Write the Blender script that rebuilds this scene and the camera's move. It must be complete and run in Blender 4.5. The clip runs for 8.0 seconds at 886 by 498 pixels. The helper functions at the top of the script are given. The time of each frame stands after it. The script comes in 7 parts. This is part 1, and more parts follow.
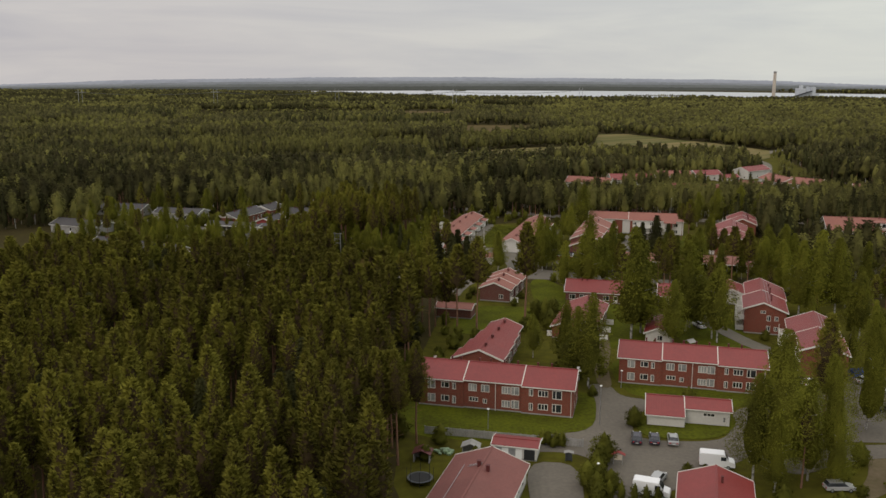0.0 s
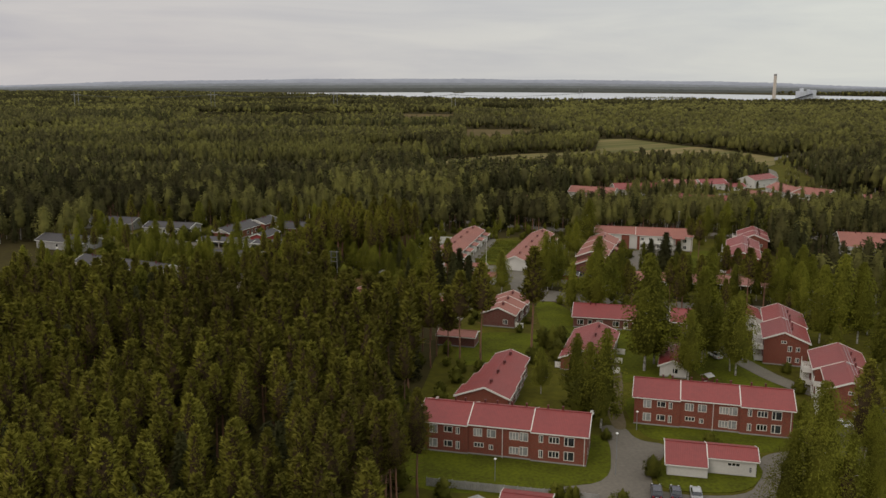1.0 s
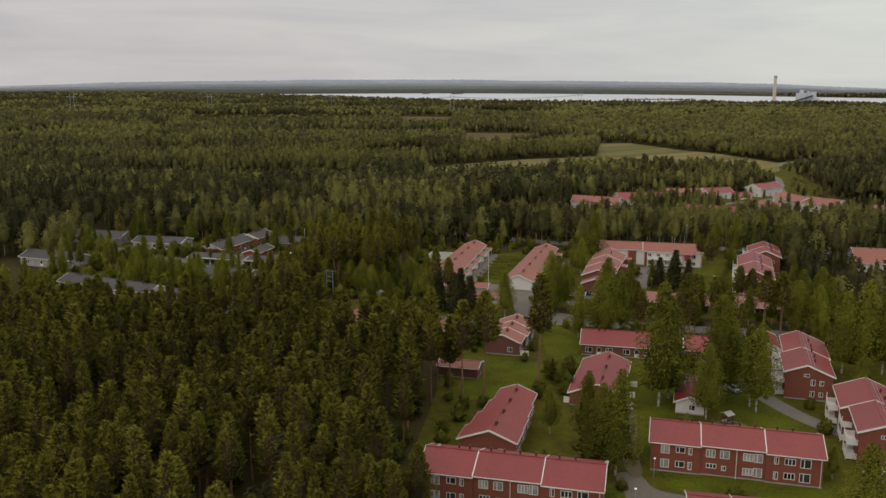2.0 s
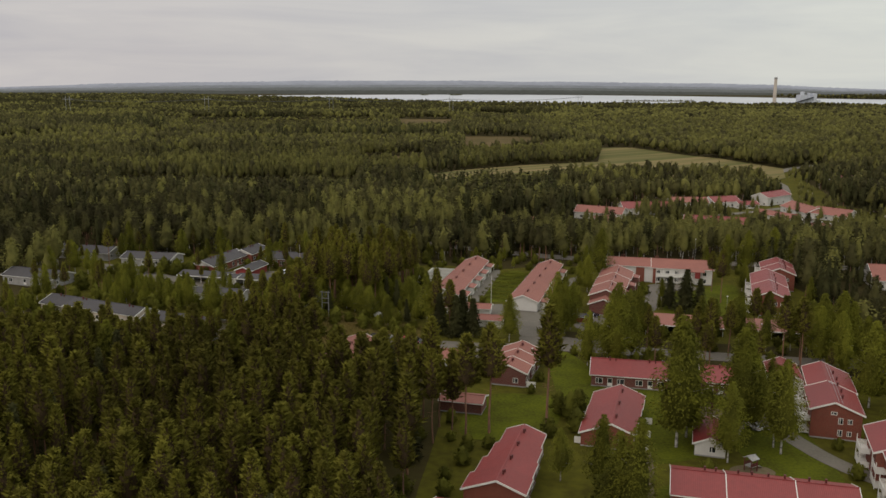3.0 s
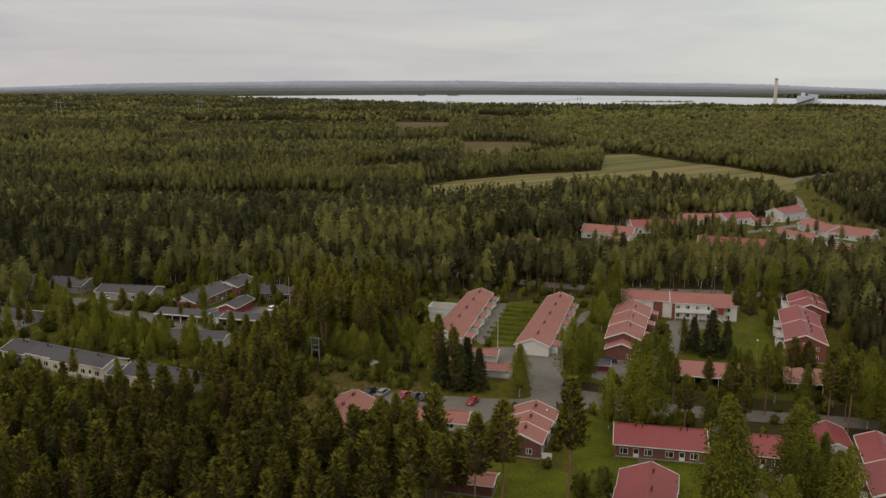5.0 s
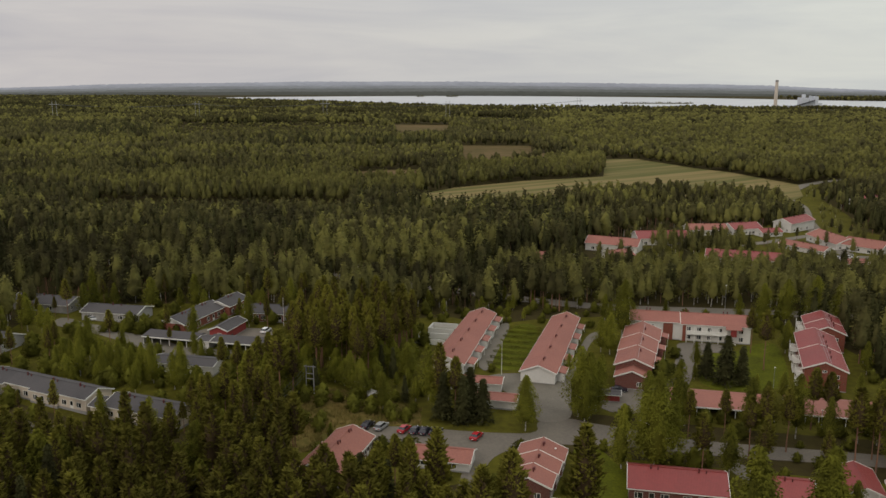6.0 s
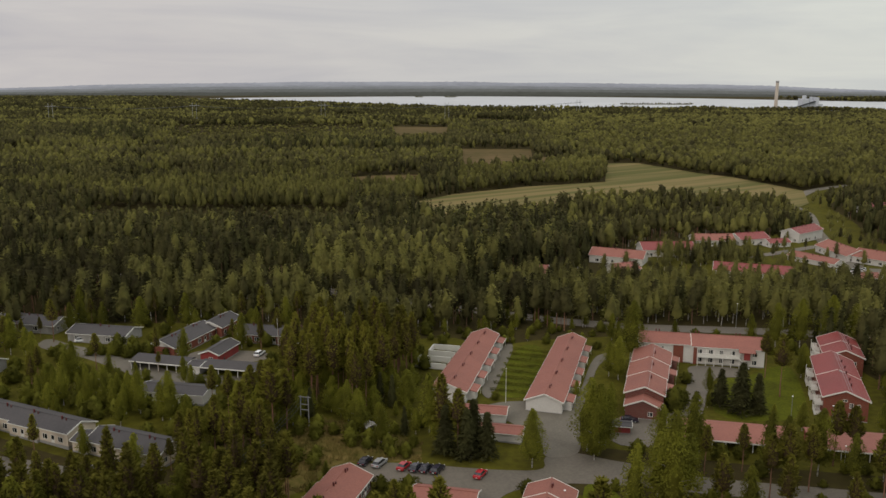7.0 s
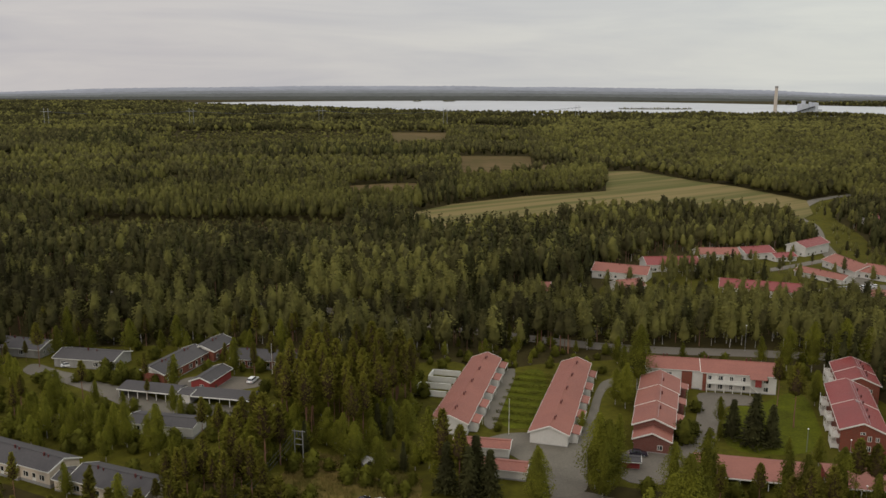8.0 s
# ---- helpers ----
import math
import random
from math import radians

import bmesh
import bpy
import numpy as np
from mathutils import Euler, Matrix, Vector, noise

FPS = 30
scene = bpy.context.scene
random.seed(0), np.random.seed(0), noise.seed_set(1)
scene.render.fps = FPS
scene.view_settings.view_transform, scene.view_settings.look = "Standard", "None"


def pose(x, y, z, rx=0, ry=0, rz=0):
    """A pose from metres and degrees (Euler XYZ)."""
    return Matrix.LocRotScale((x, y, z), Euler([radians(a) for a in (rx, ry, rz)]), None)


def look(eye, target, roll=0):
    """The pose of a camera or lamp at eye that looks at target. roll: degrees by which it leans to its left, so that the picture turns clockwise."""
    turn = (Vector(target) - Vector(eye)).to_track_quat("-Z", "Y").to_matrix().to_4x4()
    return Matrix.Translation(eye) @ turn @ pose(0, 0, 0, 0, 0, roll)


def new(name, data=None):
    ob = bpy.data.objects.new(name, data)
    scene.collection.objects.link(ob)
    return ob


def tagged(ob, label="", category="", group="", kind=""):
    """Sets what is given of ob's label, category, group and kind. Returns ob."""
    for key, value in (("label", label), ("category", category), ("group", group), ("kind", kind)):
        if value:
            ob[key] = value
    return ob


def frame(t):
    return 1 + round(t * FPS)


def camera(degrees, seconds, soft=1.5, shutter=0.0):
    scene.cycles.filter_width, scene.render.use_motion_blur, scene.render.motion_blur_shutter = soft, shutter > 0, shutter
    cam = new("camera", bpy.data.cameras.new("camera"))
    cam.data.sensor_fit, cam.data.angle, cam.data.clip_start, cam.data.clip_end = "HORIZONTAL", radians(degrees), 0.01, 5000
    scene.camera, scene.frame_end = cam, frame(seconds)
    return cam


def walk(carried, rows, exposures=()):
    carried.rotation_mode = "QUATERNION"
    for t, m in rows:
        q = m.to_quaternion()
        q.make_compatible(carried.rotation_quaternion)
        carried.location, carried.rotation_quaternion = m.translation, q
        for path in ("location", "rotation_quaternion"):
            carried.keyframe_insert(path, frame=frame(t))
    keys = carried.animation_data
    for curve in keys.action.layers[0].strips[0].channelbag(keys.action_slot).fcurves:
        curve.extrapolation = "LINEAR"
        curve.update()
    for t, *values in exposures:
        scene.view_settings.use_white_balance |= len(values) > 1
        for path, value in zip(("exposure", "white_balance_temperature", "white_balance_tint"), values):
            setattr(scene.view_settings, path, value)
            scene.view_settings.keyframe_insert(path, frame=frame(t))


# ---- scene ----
cam = camera(54.0, 8.0)
PATH = [
    (0, (0.083, -3.330, 63.074), (0.0768, -1.3695, 62.6795), 0.06),
    (0.5, (-0.313, 3.049, 64.700), (-0.3167, 5.0104, 64.3061), 0.09),
    (1, (-0.757, 9.676, 66.479), (-0.7597, 11.6374, 66.0864), 0.12),
    (1.5, (-1.142, 16.077, 68.219), (-1.1425, 18.0378, 67.8267), 0.14),
    (3, (-2.245, 36.081, 73.344), (-2.2402, 38.0428, 72.9524), 0.15),
    (3.5, (-2.684, 42.538, 74.919), (-2.6764, 44.4988, 74.5269), 0.14),
    (4, (-3.100, 49.256, 76.606), (-3.0907, 51.2168, 76.2125), 0.13),
    (4.5, (-3.362, 55.869, 78.217), (-3.3516, 57.8291, 77.8226), 0.10),
    (6, (-4.336, 75.449, 83.470), (-4.3208, 77.4100, 83.0756), 0.13),
    (6.5, (-4.666, 81.528, 85.311), (-4.6496, 83.4887, 84.9160), 0.13),
    (7, (-4.956, 87.601, 87.235), (-4.9378, 89.5613, 86.8394), 0.12),
    (7.5, (-5.180, 93.264, 89.211), (-5.1593, 95.2250, 88.8200), 0.12),
    (8, (-5.515, 97.864, 90.908), (-5.4922, 99.8262, 90.5197), 0.17),
]
walk(cam, [(t, look(eye, target, roll)) for t, eye, target, roll in PATH], exposures=[(0, 0.18), (8, 0.18)])

# ---- world, sun, exposure ----
SUN_EL, SUN_AZ = radians(32), radians(215)
world = bpy.data.worlds.new("overcast_sky")
scene.world = world
world.use_nodes = True
wn, wl = world.node_tree.nodes, world.node_tree.links
wn.clear()


def wnode(kind, **kw):
    n = wn.new(kind)
    for k, v in kw.items():
        n.inputs[k].default_value = v
    return n


w_out = wnode("ShaderNodeOutputWorld")
w_bg = wnode("ShaderNodeBackground", Strength=1.0)
w_sky = wnode("ShaderNodeTexSky")
w_sky.sky_type, w_sky.sun_disc = "NISHITA", False
w_sky.sun_elevation, w_sky.sun_rotation = SUN_EL, SUN_AZ
w_dim = wnode("ShaderNodeVectorMath")
w_dim.operation = "SCALE"
w_dim.inputs["Scale"].default_value = 0.06
w_co = wnode("ShaderNodeTexCoord")
w_map = wnode("ShaderNodeMapping")
w_map.inputs["Scale"].default_value = (1.6, 1.6, 13.0)
w_noise = wnode("ShaderNodeTexNoise", Scale=2.3, Detail=6.0, Roughness=0.55, Distortion=0.6)
w_ramp = wnode("ShaderNodeValToRGB")
w_ramp.color_ramp.elements[0].position, w_ramp.color_ramp.elements[0].color = 0.34, (0.465, 0.465, 0.485, 1)
w_ramp.color_ramp.elements[1].position, w_ramp.color_ramp.elements[1].color = 0.66, (0.555, 0.548, 0.538, 1)
w_sep = wnode("ShaderNodeSeparateXYZ")
w_side = wnode("ShaderNodeMapRange")
w_side.inputs["From Min"].default_value, w_side.inputs["From Max"].default_value = -0.3, 0.6
w_side.inputs["To Min"].default_value, w_side.inputs["To Max"].default_value = 0.0, 1.0
w_tone = wnode("ShaderNodeMixRGB")
w_tone.blend_type = "MIX"
w_tone.inputs["Color1"].default_value, w_tone.inputs["Color2"].default_value = (0.97, 0.93, 0.93, 1), (1.13, 1.17, 1.10, 1)
w_mul = wnode("ShaderNodeMixRGB", Fac=1.0)
w_mul.blend_type = "MULTIPLY"
w_zen = wnode("ShaderNodeMapRange")
w_zen.inputs["From Min"].default_value, w_zen.inputs["From Max"].default_value = 0.12, 0.85
w_zen.inputs["To Min"].default_value, w_zen.inputs["To Max"].default_value = 1.0, 2.1
w_over = wnode("ShaderNodeVectorMath")
w_over.operation = "SCALE"
w_mix = wnode("ShaderNodeMixRGB", Fac=0.92)
for a, b in (
    (w_co.outputs["Generated"], w_map.inputs["Vector"]),
    (w_map.outputs["Vector"], w_noise.inputs["Vector"]),
    (w_noise.outputs["Fac"], w_ramp.inputs["Fac"]),
    (w_co.outputs["Generated"], w_sep.inputs["Vector"]),
    (w_sep.outputs["X"], w_side.inputs["Value"]),
    (w_side.outputs["Result"], w_tone.inputs["Fac"]),
    (w_ramp.outputs["Color"], w_mul.inputs["Color1"]),
    (w_tone.outputs["Color"], w_mul.inputs["Color2"]),
    (w_sky.outputs["Color"], w_dim.inputs["Vector"]),
    (w_dim.outputs["Vector"], w_mix.inputs["Color1"]),
    (w_sep.outputs["Z"], w_zen.inputs["Value"]),
    (w_mul.outputs["Color"], w_over.inputs["Vector"]),
    (w_zen.outputs["Result"], w_over.inputs["Scale"]),
    (w_over.outputs["Vector"], w_mix.inputs["Color2"]),
    (w_mix.outputs["Color"], w_bg.inputs["Color"]),
    (w_bg.outputs["Background"], w_out.inputs["Surface"]),
):
    wl.new(a, b)

sun = new("sun", bpy.data.lights.new("sun", "SUN"))
sun.data.energy, sun.data.angle, sun.data.color = 0.75, radians(25), (1.0, 0.92, 0.80)
sun.matrix_world = look((0, 0, 100), (-math.sin(SUN_AZ) * math.cos(SUN_EL), -math.cos(SUN_AZ) * math.cos(SUN_EL), 100 - math.sin(SUN_EL)))

# ---- materials ----


def material(name, colour, second=None, rough=0.8, metal=0.0, fine=8.0, coarse=0.25, spread=0.5, bump=0.0, vary=0.0, stretch=(1, 1, 1), turn=0.0, world_space=False, islands=0.0, spec=0.5, leaf=0.0):
    """A surface of two tones, mixed by a fine and a coarse noise, with a little change from object to object."""
    m = bpy.data.materials.new(name)
    m.use_nodes = True
    n, l = m.node_tree.nodes, m.node_tree.links
    p = n["Principled BSDF"]
    p.inputs["Roughness"].default_value, p.inputs["Metallic"].default_value = rough, metal
    p.inputs["Specular IOR Level"].default_value = spec
    second = second or tuple(c * 0.75 for c in colour)
    if world_space:
        co = n.new("ShaderNodeNewGeometry").outputs["Position"]
    else:
        co = n.new("ShaderNodeTexCoord").outputs["Object"]
    if turn:
        tm = n.new("ShaderNodeMapping")
        tm.inputs["Rotation"].default_value = (0, 0, radians(turn))
        l.new(co, tm.inputs["Vector"])
        co = tm.outputs["Vector"]
    mp = n.new("ShaderNodeMapping")
    mp.inputs["Scale"].default_value = stretch
    l.new(co, mp.inputs["Vector"])
    a = n.new("ShaderNodeTexNoise")
    a.inputs["Scale"].default_value, a.inputs["Detail"].default_value = fine, 3
    b = n.new("ShaderNodeTexNoise")
    b.inputs["Scale"].default_value, b.inputs["Detail"].default_value = coarse, 4
    for t in (a, b):
        l.new(mp.outputs["Vector"], t.inputs["Vector"])
    add = n.new("ShaderNodeMath")
    add.operation = "ADD"
    l.new(a.outputs["Fac"], add.inputs[0])
    l.new(b.outputs["Fac"], add.inputs[1])
    rng = n.new("ShaderNodeMapRange")
    rng.inputs["From Min"].default_value, rng.inputs["From Max"].default_value = 1.0 - 0.5 * spread, 1.0 + 0.5 * spread
    value = add.outputs[0]
    if islands:
        g = n.new("ShaderNodeNewGeometry")
        k = n.new("ShaderNodeMath")
        k.operation = "MULTIPLY_ADD"
        k.inputs[1].default_value, k.inputs[2].default_value = islands, -islands / 2
        l.new(g.outputs["Random Per Island"], k.inputs[0])
        s = n.new("ShaderNodeMath")
        s.operation = "ADD"
        l.new(value, s.inputs[0])
        l.new(k.outputs[0], s.inputs[1])
        value = s.outputs[0]
    l.new(value, rng.inputs["Value"])
    mix = n.new("ShaderNodeMixRGB")
    mix.inputs["Color1"].default_value, mix.inputs["Color2"].default_value = (*second, 1), (*colour, 1)
    l.new(rng.outputs["Result"], mix.inputs["Fac"])
    colour_out = mix.outputs["Color"]
    if vary:
        oi = n.new("ShaderNodeObjectInfo")
        hv = n.new("ShaderNodeHueSaturation")
        mr = n.new("ShaderNodeMapRange")
        mr.inputs["To Min"].default_value, mr.inputs["To Max"].default_value = 1 - vary, 1 + vary
        l.new(oi.outputs["Random"], mr.inputs["Value"])
        l.new(mr.outputs["Result"], hv.inputs["Value"])
        l.new(colour_out, hv.inputs["Color"])
        colour_out = hv.outputs["Color"]
    l.new(colour_out, p.inputs["Base Color"])
    if leaf:
        tr = n.new("ShaderNodeBsdfTranslucent")
        l.new(colour_out, tr.inputs["Color"])
        ms = n.new("ShaderNodeMixShader")
        ms.inputs["Fac"].default_value = leaf
        l.new(p.outputs["BSDF"], ms.inputs[1])
        l.new(tr.outputs["BSDF"], ms.inputs[2])
        l.new(ms.outputs["Shader"], n["Material Output"].inputs["Surface"])
    if bump:
        bp = n.new("ShaderNodeBump")
        bp.inputs["Strength"].default_value, bp.inputs["Distance"].default_value = bump, 0.05
        l.new(a.outputs["Fac"], bp.inputs["Height"])
        l.new(bp.outputs["Normal"], p.inputs["Normal"])
    return m


def ribbed(m, axis, pitch, depth, strength=0.6):
    """Adds the ribs of sheet or boards along one object axis to a material's relief."""
    n, l = m.node_tree.nodes, m.node_tree.links
    w = n.new("ShaderNodeTexWave")
    w.bands_direction = axis
    w.inputs["Scale"].default_value = 0.314 / pitch
    co = n.new("ShaderNodeTexCoord")
    l.new(co.outputs["Object"], w.inputs["Vector"])
    bp = n.new("ShaderNodeBump")
    bp.inputs["Strength"].default_value, bp.inputs["Distance"].default_value = strength, depth
    l.new(w.outputs["Fac"], bp.inputs["Height"])
    l.new(bp.outputs["Normal"], n["Principled BSDF"].inputs["Normal"])
    return m


def brickwork(name, colour, second, mortar):
    m = material(name, colour, second, rough=0.9, fine=3.0, coarse=0.3, spread=0.6, vary=0.06)
    n, l = m.node_tree.nodes, m.node_tree.links
    p = n["Principled BSDF"]
    source = p.inputs["Base Color"].links[0].from_socket
    bt = n.new("ShaderNodeTexBrick")
    bt.inputs["Scale"].default_value = 1.0
    bt.inputs["Brick Width"].default_value, bt.inputs["Row Height"].default_value = 0.28, 0.085
    bt.inputs["Mortar Size"].default_value = 0.008
    bt.inputs["Mortar"].default_value = (*mortar, 1)
    co = n.new("ShaderNodeTexCoord")
    sep, com, ad = n.new("ShaderNodeSeparateXYZ"), n.new("ShaderNodeCombineXYZ"), n.new("ShaderNodeMath")
    l.new(co.outputs["Object"], sep.inputs[0])
    l.new(sep.outputs["X"], ad.inputs[0])
    l.new(sep.outputs["Y"], ad.inputs[1])
    l.new(ad.outputs[0], com.inputs["X"])
    l.new(sep.outputs["Z"], com.inputs["Y"])
    l.new(com.outputs[0], bt.inputs["Vector"])
    l.new(source, bt.inputs["Color1"])
    dk = n.new("ShaderNodeMixRGB")
    dk.blend_type, dk.inputs["Fac"].default_value, dk.inputs["Color2"].default_value = "MULTIPLY", 1.0, (0.72, 0.7, 0.7, 1)
    l.new(source, dk.inputs["Color1"])
    l.new(dk.outputs[0], bt.inputs["Color2"])
    l.new(bt.outputs["Color"], p.inputs["Base Color"])
    bp = n.new("ShaderNodeBump")
    bp.inputs["Strength"].default_value, bp.inputs["Distance"].default_value = 0.4, 0.01
    l.new(bt.outputs["Fac"], bp.inputs["Height"])
    bp.invert = True
    l.new(bp.outputs["Normal"], p.inputs["Normal"])
    return m


